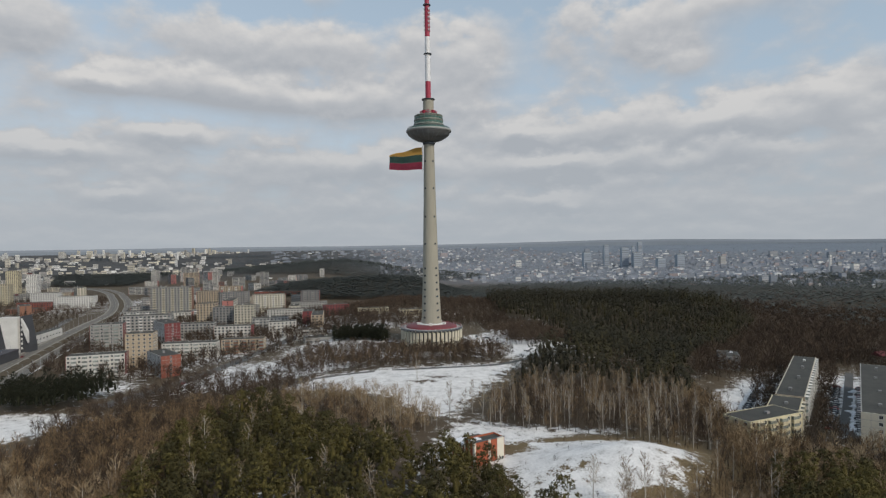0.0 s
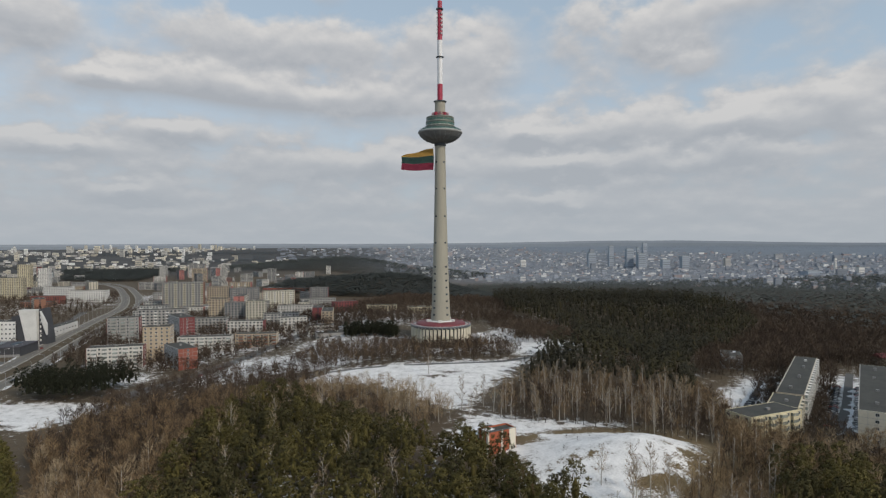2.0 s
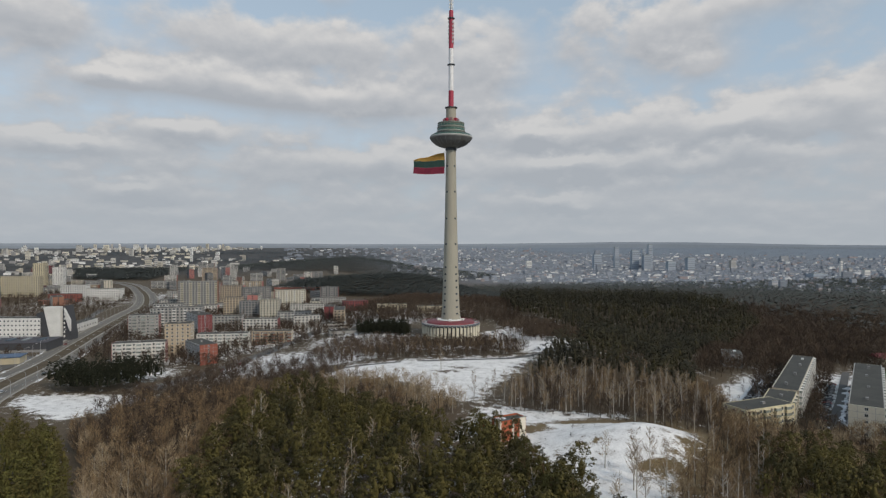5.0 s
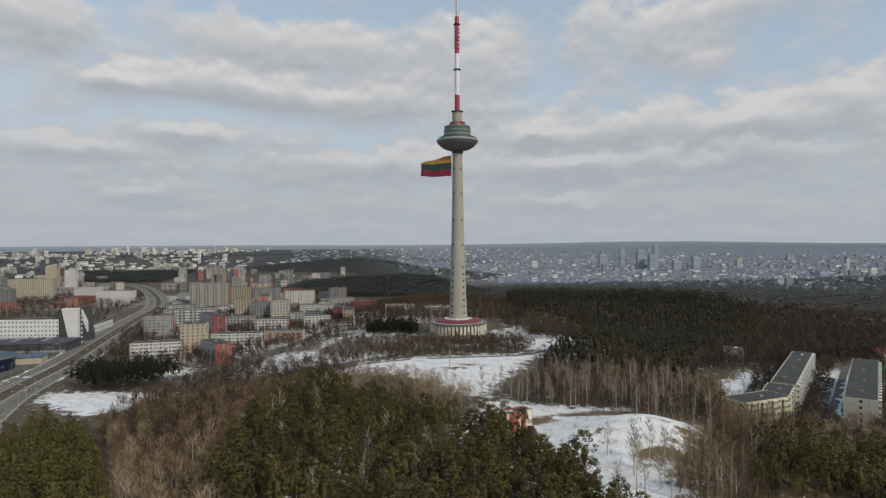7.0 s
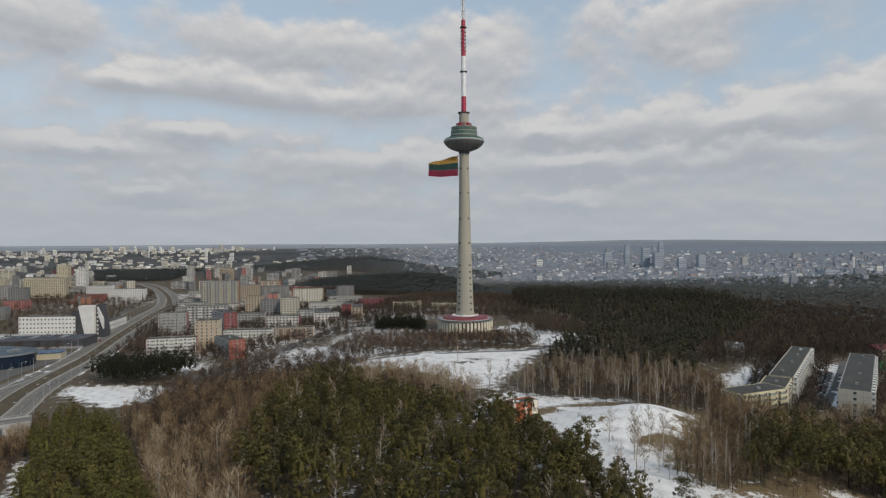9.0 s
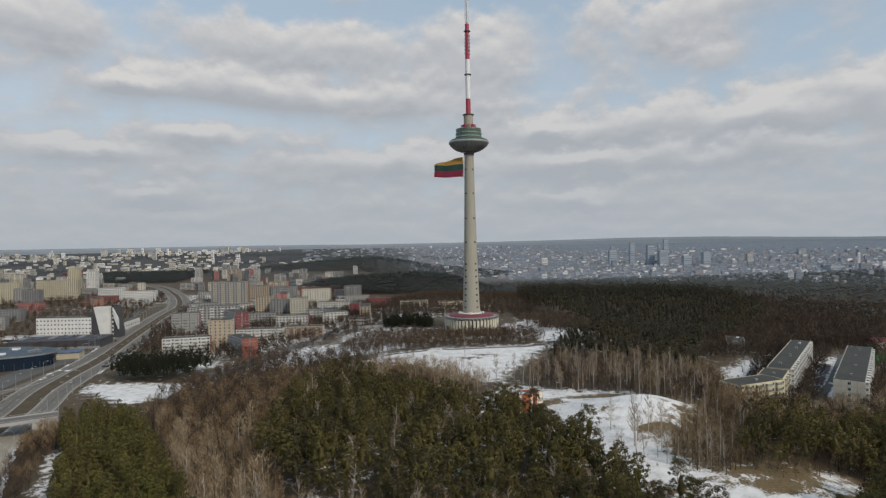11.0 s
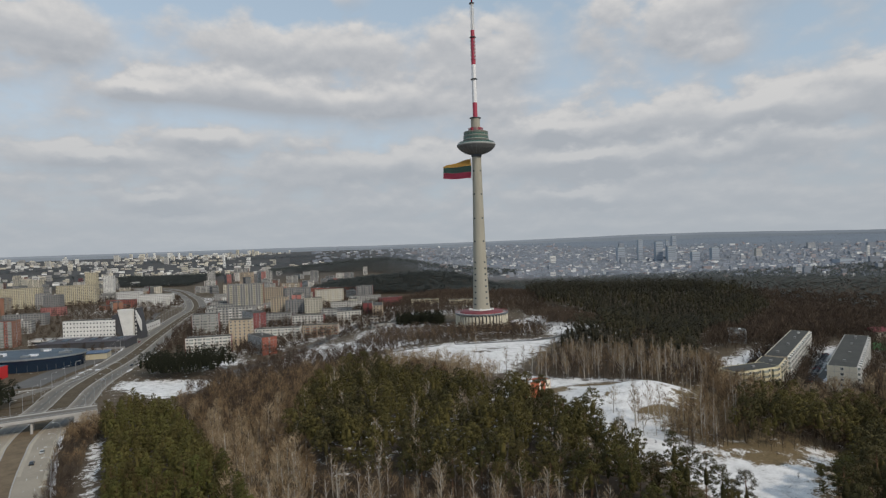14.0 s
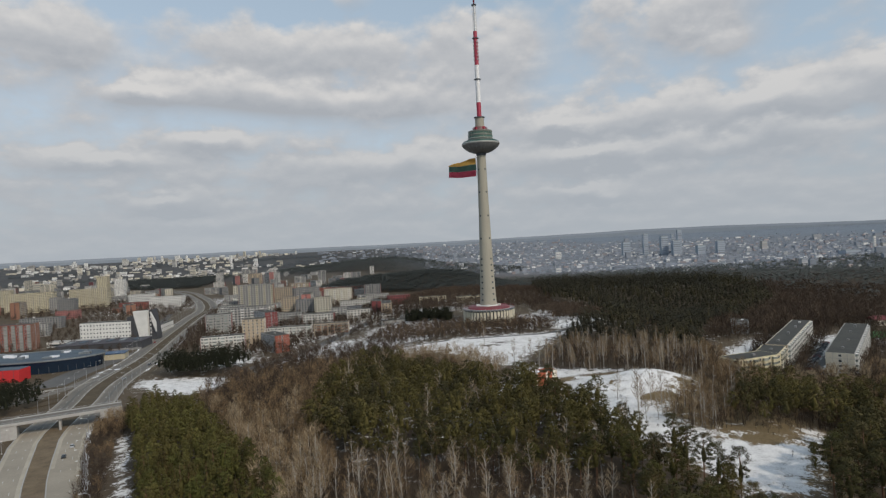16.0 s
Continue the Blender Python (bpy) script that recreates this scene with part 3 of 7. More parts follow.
MEADOW = [(-84, -136), (-60, -117), (0, -108), (46, -101), (62, -94), (36, -150), (24, -180), (14, -215), (-2, -206), (-14, -180), (-30, -165), (-50, -160)]
FIELD = [(22, -272), (30, -246), (56, -243), (78, -245), (95, -264), (92, -284), (80, -300), (70, -310), (68, -324), (77, -340), (92, -344), (116, -330), (126, -340),
         (104, -362), (86, -390), (70, -396), (56, -362), (44, -338), (36, -312), (30, -292)]
FAR_MEADOW = [(48, -95), (52, -5), (45, 60), (70, 60), (112, -10), (104, -28), (66, -90)]
LEFT_SNOW = [(-250, -150), (-220, -145), (-185, -148), (-170, -158), (-184, -182), (-198, -198), (-228, -180), (-243, -170)]
STAND_EDGE = [(-184, -272), (-160, -312), (-124, -368), (-100, -400), (-106, -404), (-133, -366), (-169, -310), (-190, -274)]
YARD_EDGE = [(0, -272), (6, -240), (12, -216), (32, -220), (60, -230), (84, -232), (60, -248), (30, -256)]
YARD_SNOW = [(138, -190), (158, -190), (200, -125), (190, -105), (146, -158)]
HOUSING = [(-169, -65), (-106, 42), (-58, 100), (-87, 235), (-213, 390), (-407, 564), (-600, 603), (-465, 390), (-319, 71), (-247, -84)]


def soft_poly(poly, x, y, edge):
    """1 well inside the polygon, 0 outside, over a soft edge."""
    d = line_distance(poly + poly[:1], x, y)
    return np.where(inside(poly, x, y), np.clip(0.5 + d / edge, 0, 1), np.clip(0.5 - d / edge, 0, 1))


def build_ground():
    def axis(lo, hi, fine_lo, fine_hi, fine, grow):
        a = list(np.arange(fine_lo, fine_hi, fine))
        s, v = fine, a[-1]
        while v < hi:
            s *= grow
            v += s
            a.append(v)
        s, v, left = fine, a[0], []
        while v > lo:
            s *= grow
            v -= s
            left.append(v)
        return np.array(left[::-1] + a)
    xs = axis(-6500, 6500, -420, 330, 4.4, 1.10)
    ys = axis(-2500, 6000, -480, 260, 4.4, 1.07)
    gx, gy = np.meshgrid(xs, ys)
    x, y = gx.ravel(), gy.ravel()
    z = ground_z(x, y)
    near = np.exp(-((x / 500) ** 2 + ((y + 150) / 500) ** 2))
    z = z + near * 0.35 * np.array([noise.noise((a / 17, b / 17, 0)) for a, b in zip(x, y)])
    nx, ny = len(xs), len(ys)
    i = (np.arange(ny - 1)[:, None] * nx + np.arange(nx - 1)[None, :]).ravel()
    me = mesh_np("ground", np.stack([x, y, z], 1), np.stack([i, i + 1, i + nx + 1, i + nx], 1), ground_material(), smooth=True)
    snow = 0.20 + 0.17 * np.exp(-((x / 330) ** 2 + ((y + 60) / 330) ** 2))
    for top, poly, edge in ((0.88, MEADOW, 24), (0.84, FIELD, 20), (0.84, FAR_MEADOW, 26), (0.84, LEFT_SNOW, 18), (0.54, HOUSING, 60), (0.85, YARD_SNOW, 20), (0.72, [(178, -216), (196, -216), (262, -112), (236, -104)], 20), (0.78, YARD_EDGE, 22), (0.70, STAND_EDGE, 6)):
        snow = np.maximum(snow, 0.14 + (top - 0.14) * soft_poly(poly, x, y, edge))
    for top, cx, cy, rx, ry in ((0.76, -75, -10, 60, 90), (0.80, -72, -88, 42, 32), (0.70, 88, -30, 26, 44), (0.80, 44, 8, 26, 46), (0.62, -60, 110, 70, 60), (0.42, -20, -320, 220, 120), (0.62, -10, -60, 80, 36), (0.74, 48, -50, 34, 34), (0.76, -125, -75, 60, 70), (0.50, -40, 150, 120, 90), (0.52, 70, 20, 40, 90), (0.56, 235, -120, 80, 70), (0.50, -380, 60, 120, 200), (0.62, -215, -88, 60, 30), (0.5, -330, -180, 70, 40), (0.5, -560, 420, 160, 260)):
        snow = np.maximum(snow, top * np.exp(-(((x - cx) / rx) ** 2 + ((y - cy) / ry) ** 2)))
    # bare patches: grass on the knoll, the ring of trampled earth, the brick building's yard
    for deep, cx, cy, rx, ry in ((0.75, 66, -305, 7, 2.6), (0.22, 78, -292, 11, 9), (0.42, 98, -350, 14, 4), (0.42, 103, -341, 9, 3), (0.42, 87, -350, 7, 3), (0.4, 72, -366, 4, 3), (0.4, 60, -352, 4, 3), (0.6, -2, -146, 8, 4), (0.35, 4, -136, 10, 3), (0.6, 34, -256, 10, 6), (0.5, 58, -246, 16, 4), (0.4, 86, -262, 12, 5), (0.35, 48, -290, 9, 6)):
        snow = snow - deep * np.exp(-(((x - cx) / rx) ** 2 + ((y - cy) / ry) ** 2))
    wood = np.clip(step(200, 500, y) * step(-300, 0, x) + np.exp(-((x / 160) ** 2 + ((y + 330) / 110) ** 2)), 0, 1)
    wood = wood * (1 - soft_poly([(20, -280), (30, -240), (100, -240), (130, -330), (120, -370), (84, -400), (50, -370)], x, y, 20))
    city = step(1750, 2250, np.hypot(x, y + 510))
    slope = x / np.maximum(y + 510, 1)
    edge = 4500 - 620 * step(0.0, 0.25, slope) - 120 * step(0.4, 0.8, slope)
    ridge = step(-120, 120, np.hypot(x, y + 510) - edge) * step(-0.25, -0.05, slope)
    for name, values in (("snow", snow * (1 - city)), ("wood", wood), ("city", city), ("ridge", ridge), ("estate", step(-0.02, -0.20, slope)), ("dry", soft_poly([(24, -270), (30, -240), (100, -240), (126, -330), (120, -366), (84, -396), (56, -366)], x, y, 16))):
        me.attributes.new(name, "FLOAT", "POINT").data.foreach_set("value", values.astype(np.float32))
    tagged(new("ground", me), "brown thawing ground with patches of old snow", "ground", kind="structure")


def widening(p, half, offset):
    """The highway's median grows from the near bend to the far side of the overpass."""
    s = float(step(-335, -215, p[1]) * step(420, 200, p[1]))
    if abs(offset) < 1:
        return half + 0.9 * s, offset
    return half, offset + math.copysign(0.9 * s, offset)


def ribbon(line, half, lift, mat, name, label, offset=0.0, thick=0.3, parent=None, category="road"):
    """A strip of ground cover along a line, with real edges."""
    bm = bmesh.new()
    rows = []
    pts = [np.array(p) for p in line]
    for i, p in enumerate(pts):
        d = pts[min(i + 1, len(pts) - 1)] - pts[max(i - 1, 0)]
        n = np.array((d[1], -d[0])) / np.linalg.norm(d)
        h, o = widening(p, half, offset) if line is HIGHWAY or any(line is q for q in HIGHWAY_PARTS.values()) else (half, offset)
        a, b = p + n * (o - h), p + n * (o + h)
        row = []
        for q, dz in ((a, -thick), (a, 0), (b, 0), (b, -thick)):
            row.append(bm.verts.new((q[0], q[1], gz(*(p + n * o)) + lift + dz)))
        rows.append(row)
    for r, s in zip(rows, rows[1:]):
        for k in range(3):
            bm.faces.new((r[k], s[k], s[k + 1], r[k + 1]))
    bmesh.ops.recalc_face_normals(bm, faces=bm.faces)
    ob = new(name, mesh_of(bm, name, mat))
    if parent:
        ob.parent = parent
        return ob
    return tagged(ob, label, category, kind="structure")


def dashes(line, offset, length, gap, width, lift, parent):
    bm = bmesh.new()
    run = 0.0
    pts = curve(line, 3)
    for p, q in zip(pts, pts[1:]):
        p, q = np.array(p), np.array(q)
        seg = np.linalg.norm(q - p)
        if run % (length + gap) < length:
            d = (q - p) / seg
            n = np.array((d[1], -d[0]))
            c = p + n * widening(p, 0, offset)[1]
            z = gz(*c) + lift
            e = c + d * seg
            vs = [bm.verts.new((*(c - n * width / 2), z)), bm.verts.new((*(e - n * width / 2), z)), bm.verts.new((*(e + n * width / 2), z)), bm.verts.new((*(c + n * width / 2), z))]
            bm.faces.new(vs[::-1])
        run += seg
    return part("lane_marking", bm, M["paint"], parent, kind="stuff")


build_ground()
ROADS = []
for key, mat, word in (("old", "asphalt_pale", "sun-toned pale"), ("new", "asphalt", "grey")):
    ROADS.append((ribbon(HIGHWAY_PARTS[key], 5.8, 0.42, M[mat], "road_west", word + " asphalt carriageway of a divided highway", -9.9), -9.9, key))
    ROADS.append((ribbon(HIGHWAY_PARTS[key], 5.8, 0.42, M[mat], "road_east", word + " asphalt carriageway beside a dry median", 9.9), 9.9, key))
ribbon(HIGHWAY_PARTS["old"], 4.1, 0.58, M["verge_tan"], "median", "dry tan grass median between two pale carriageways", 0, 0.4, category="median")
ribbon(HIGHWAY_PARTS["new"], 4.1, 0.58, M["verge"], "median", "dry brown grass median between two carriageways", 0, 0.4, category="median")
for off in (-15.9, -4.1, 4.1, 15.9):
    ribbon(HIGHWAY, 0.22, 0.66, M["kerb"], "kerb", "pale concrete kerb along the highway", off * 1.0, 0.5, category="kerb")
for off in (-15.0, -4.9, 4.9, 15.0):
    ribbon(HIGHWAY_PARTS["old"], 0.95, 0.425, M["shoulder_sunlit"], "shoulder", "sun-pale dusty shoulder along the carriageway", off, 0.2, category="road shoulder")
    ribbon(HIGHWAY_PARTS["new"], 0.7, 0.425, M["shoulder"], "shoulder", "dusty shoulder along the carriageway", off, 0.2, category="road shoulder")
for ob, off, key in ROADS:
    for k in (-1.6, 2.0):
        dashes(HIGHWAY_PARTS[key], off + k, 3, 12, 0.13, 0.44, ob)
    if key == "new":
        ribbon(HIGHWAY_PARTS[key], 0.5, 0.428, M["asphalt_dark"], "wheel_track", "", off + 0.2, 0.1, parent=ob)
ribbon(STREET, 6, 0.3, M["asphalt_dark"], "street", "worn dark asphalt residential street")
ribbon(RAMP, 4.2, 0.4, M["asphalt"], "slip_road", "pale asphalt slip road leaving the highway")
ribbon(LANE, 2.1, 0.25, M["asphalt_dark"], "lane", "dark asphalt yard lane between apartment blocks")
ribbon(curve([(-312, -165), (-322, -118), (-328, -62), (-332, -30)], 10), 11, 0.22, M["asphalt_dark"], "car_park", "worn asphalt car park before the shopping centre", category="car park")
APRON = curve([(-338, -182), (-312, -172), (-294, -160), (-290, -140), (-297, -104), (-306, -62), (-314, -20)], 6)
ribbon(APRON, 4.6, 0.30, M["verge"], "verge", "dry grass verge between the slip road and the shops", -3.0, 0.3, category="verge")
ribbon(APRON, 0.3, 0.52, M["kerb"], "kerb", "pale concrete kerb round the dry verge", 2.0, 0.5, category="kerb")
ISLAND = curve([(-286, -196), (-279, -190), (-275, -204), (-282, -214), (-288, -206), (-286, -196)], 2)
ribbon(ISLAND, 2.4, 0.44, M["verge"], "traffic_island", "round island of dry grass in the slip road", 0, 0.3, category="traffic island")
ribbon(PATHWAY, 1.6, 0.12, M["asphalt_dark"], "path", "dark cleared footpath across the snow", category="path")
ribbon(curve([(-290, -55), (-319, 3), (-373, 109), (-455, 303)], 10), 4, 0.3, M["asphalt_dark"], "service_road", "worn service road along the highway", -14)


def build_horizon():
    """Wooded ridges that close the distance all round."""
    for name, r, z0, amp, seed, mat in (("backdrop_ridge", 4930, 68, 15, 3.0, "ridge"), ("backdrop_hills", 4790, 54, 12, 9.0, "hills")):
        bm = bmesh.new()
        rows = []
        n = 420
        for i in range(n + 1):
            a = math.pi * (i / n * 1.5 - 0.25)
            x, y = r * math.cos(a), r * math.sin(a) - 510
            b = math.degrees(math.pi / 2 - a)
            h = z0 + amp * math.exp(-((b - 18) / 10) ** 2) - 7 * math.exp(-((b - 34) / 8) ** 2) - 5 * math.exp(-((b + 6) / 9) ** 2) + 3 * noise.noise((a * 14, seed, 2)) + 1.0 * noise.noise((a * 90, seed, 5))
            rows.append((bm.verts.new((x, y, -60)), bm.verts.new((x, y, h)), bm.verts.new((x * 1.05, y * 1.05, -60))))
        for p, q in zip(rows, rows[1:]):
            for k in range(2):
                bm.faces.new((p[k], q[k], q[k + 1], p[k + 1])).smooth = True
        # pale blue-grey: the haze before the hills is painted into both ridges
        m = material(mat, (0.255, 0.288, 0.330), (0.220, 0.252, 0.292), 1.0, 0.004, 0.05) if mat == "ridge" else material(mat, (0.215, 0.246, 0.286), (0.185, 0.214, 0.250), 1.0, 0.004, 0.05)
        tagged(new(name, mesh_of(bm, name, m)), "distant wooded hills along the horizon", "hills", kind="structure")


build_horizon()


# ---------------------------------------------------------------- the tower
def ring_of(n, r, z, me, name, parent, turn=0.0, label=""):
    for i in range(n):
        a = 2 * math.pi * i / n + turn
        part(name, me, None, parent, label, pose(r * math.cos(a), r * math.sin(a), z, 0, 0, math.degrees(a)))


def build_tower():
    tower = thing("television_tower", pose(0, 0, 0), "tall concrete television tower with a saucer and striped mast", "tower")
    shaft = part("shaft", lathe([(8.4, -1), (8.0, 12), (7.25, 22), (6.6, 40), (5.85, 65), (5.2, 90), (4.65, 115), (4.25, 140), (4.1, 152), (4.05, 158)], 40), M["concrete"], tower)
    # slit windows in columns
    slit = mesh_of(boxes((-0.12, -0.42, -0.7, 0.1, 0.42, 0.7)), "slit_window", M["glass"])
    rad = lambda z: float(np.interp(z, [12, 22, 40, 65, 90, 115, 140, 152], [8.0, 7.25, 6.6, 5.85, 5.2, 4.65, 4.25, 4.1]))
    for z in (18, 23.4, 28.8, 34.2, 39.6, 45, 50.4, 56, 75, 96, 118, 139):
        for a in (-138, -130, -50, -42, 42, 50, 130, 138):
            w = radians(a)
            r = rad(z) + 0.02
            part("slit_window", slit, None, shaft, "", pose(r * math.cos(w), r * math.sin(w), z, 0, 0, a))
    part("collar", lathe([(4.05, 151.8), (4.7, 152.3), (4.7, 153.8), (4.3, 154.2)], 32), M["dark_metal"], tower)
    saucer = part("saucer", lathe([(4.3, 154.1), (7.0, 154.7), (10.5, 155.9), (13.6, 157.7), (15.9, 159.7), (17.1, 161.6)], 64), M["saucer"], tower, "grey metal saucer underside")
    for i in range(48):
        a = 2 * math.pi * i / 48
        bm = bmesh.new()
        prof = [(7.0, 154.6), (10.5, 155.8), (13.6, 157.6), (15.9, 159.6), (17.0, 161.4)]
        for (r0, z0), (r1, z1) in zip(prof, prof[1:]):
            tube(bm, (r0, 0, z0), (r1, 0, z1), 0.12, 0.12, 4)
        part("rib", bm, M["grey_metal"], saucer, "", pose(0, 0, 0, 0, 0, 360 * i / 48)) if i % 2 == 0 else bm.free()
    rim = part("rim", lathe([(17.1, 161.6), (17.6, 161.9), (17.6, 163.1), (17.2, 163.5), (16.2, 163.7)], 64), M["pod_rim"], tower, "grey metal rim of the saucer")
    part("rim_window", lathe([(16.9, 163.4), (16.3, 164.6), (15.8, 164.9)], 64), M["pod_glass"], tower, "tilted dark window band")
    part("saucer_roof", lathe([(16.1, 164.9), (15.4, 165.3), (12.2, 165.8), (11.6, 165.8)], 64), M["dark_metal"], tower)
    pane = mesh_of(boxes((-0.1, -0.08, 0, 0.1, 0.08, 1.4)), "mullion", M["grey_metal"])
    ring_of(48, 16.7, 163.4, pane, "mullion", rim)
    drum = part("drum", lathe([(11.9, 167.0), (11.7, 169.0), (11.9, 169.1), (11.9, 169.6), (11.4, 169.7), (11.2, 172.8), (11.4, 172.9), (11.4, 173.4), (10.9, 173.5), (10.8, 176.8), (11.0, 176.9), (11.0, 177.6), (0.2, 177.7)], 48), M["pod_green"], tower, "green-grey clad drum above the saucer")
    drum.matrix_basis = Matrix.Translation((0, 0, 165.1)) @ Matrix.Diagonal((1, 1, 0.90, 1)) @ Matrix.Translation((0, 0, -167.0))
    part("window_band", lathe([(11.42, 170.3), (11.34, 172.0)], 48), M["pod_glass"], drum)
    part("window_band", lathe([(11.02, 174.2), (10.98, 175.7)], 48), M["pod_glass"], drum)
    light_me = mesh_of(boxes((-0.2, -0.5, 0, 0.1, 0.5, 0.5)), "lamp_box", M["frame"])
    ring_of(20, 11.75, 169.3, light_me, "lamp_box", drum)
    post = mesh_of(boxes((-0.12, -0.12, 0, 0.12, 0.12, 3.6)), "pilaster", M["pod_green"])
    ring_of(24, 11.3, 169.7, post, "pilaster", drum)
    ring_of(24, 10.95, 173.4, post, "pilaster", drum)
    plat = part("platform", lathe([(4.5, 177.6), (6.8, 177.8), (6.9, 178.4), (5.6, 178.6), (4.4, 178.7)], 32), M["mast_red"], tower, "red steel platform", Matrix.Translation((0, 0, -2.9)))
    bm = bmesh.new()
    for i in range(20):
        a = 2 * math.pi * i / 20
        tube(bm, (6.6 * math.cos(a), 6.6 * math.sin(a), 178.3), (6.6 * math.cos(a), 6.6 * math.sin(a), 180.6), 0.12, 0.12, 4)
    part("railing", bm, M["mast_red"], plat)
    for z in (179.3, 180.6):
        part("rail", lathe([(6.5, z), (6.7, z), (6.7, z + 0.25), (6.5, z + 0.25), (6.5, z)], 32), M["mast_red"], plat)
    for a in range(0, 360, 45):
        part("equipment_box", boxes((4.4, -0.9, 178.7, 6.0, 0.9, 181.2)), M["mast_red"] if a % 90 else M["grey_metal"], plat, "", pose(0, 0, 0, 0, 0, a))
    part("neck", lathe([(4.2, 174.5), (4.1, 187.2)], 28), M["concrete"], tower, "grey cylindrical neck of the mast")
    part("flange", lathe([(4.1, 186.9), (5.1, 187.0), (5.1, 187.6), (2.0, 187.7)], 28), M["dark_metal"], tower)
    mast = part("mast", lathe([(2.15, 187.4), (2.1, 201.2)], 20), M["mast_red"], tower, "red and white banded steel mast")
    part("mast_band", lathe([(2.1, 201.2), (2.0, 235.8)], 20), M["mast_white"], mast, "white painted mast section")
    part("mast_band", lathe([(1.95, 235.8), (1.8, 267.0)], 20), M["mast_red"], mast, "red painted mast section")
    part("mast_band", lathe([(0.95, 267.0), (0.9, 292.0)], 16), M["mast_white"], mast, "white painted mast section")
    part("mast_band", lathe([(0.8, 292.0), (0.6, 326.5)], 12, close=True), M["mast_red"], mast, "red painted mast tip")
    for z, r in ((222.6, 3.1), (260.6, 2.9), (291.5, 2.3)):
        part("mast_flange", lathe([(1.2, z - 0.35), (r, z - 0.3), (r, z + 0.3), (1.2, z + 0.4)], 20), M["dark_metal"], mast)
    panel = mesh_of(boxes((-0.2, -0.35, -0.9, 0.2, 0.35, 0.9)), "antenna_panel", M["grey_metal"])
    for z in np.arange(241, 258, 3.2):
        ring_of(4, 2.4, z, panel, "antenna_panel", mast, 0.5)
    panel_w = mesh_of(boxes((-0.15, -0.45, -0.9, 0.2, 0.45, 0.9)), "antenna_panel", M["frame"])
    for z in np.arange(269.5, 290, 2.9):
        ring_of(4, 1.55, z, panel_w, "antenna_panel", mast, 0.3)
    # round base building
    hall = part("base_building", lathe([(22.9, -2.5), (22.9, 9.2), (23.4, 9.3), (23.4, 10.3)], 66), M["dark_metal"], tower, "round base building with pale pilasters")
    bm = bmesh.new()
    box(bm, -0.5, -1.02, -2.5, 0.5, 1.02, 8.5)
    bmesh.ops.bevel(bm, geom=bm.edges[:], offset=0.15, segments=1, affect="EDGES")
    pil = mesh_of(bm, "pilaster", M["concrete_light"])
    ring_of(46, 23.3, 0, pil, "pilaster", hall, 0.03)
    part("cornice", lathe([(23.0, 9.0), (24.3, 9.1), (24.3, 9.9), (23.6, 10.2), (22.0, 10.3)], 66), M["dark_metal"], hall, "dark metal roof edge")
    knob = mesh_of(boxes((-0.4, -0.35, -0.3, 0.4, 0.35, 0.5)), "bracket", M["concrete_light"])
    ring_of(46, 24.0, 9.2, knob, "bracket", hall, 0.125)
    terrace = part("terrace", lathe([(22.8, 10.25), (19.6, 10.4)], 66), M["kerb"], hall, "grey roof terrace")
    part("roof", lathe([(19.8, 10.3), (19.6, 11.3), (18.9, 11.7), (10.4, 12.6), (10.2, 12.6)], 60), M["roof_red"], hall, "red sheet metal ring roof")
    part("canopy", lathe([(10.2, 12.4), (10.2, 13.0), (8.3, 13.4)], 48), M["frame"], hall)
    box_me = mesh_of(boxes((-1.1, -1.3, 0, 1.1, 1.3, 1.9)), "roof_vent", M["frame"])
    ring_of(5, 10.4, 12.2, box_me, "roof_vent", hall, 0.9)
    post = mesh_of(boxes((-0.07, -0.07, 0, 0.07, 0.07, 1.3)), "rail_post", M["frame"])
    ring_of(44, 23.5, 10.2, post, "rail_post", terrace)
    part("rail", lathe([(23.4, 11.35), (23.6, 11.35), (23.6, 11.5), (23.4, 11.5), (23.4, 11.35)], 60), M["mast_red"], terrace)


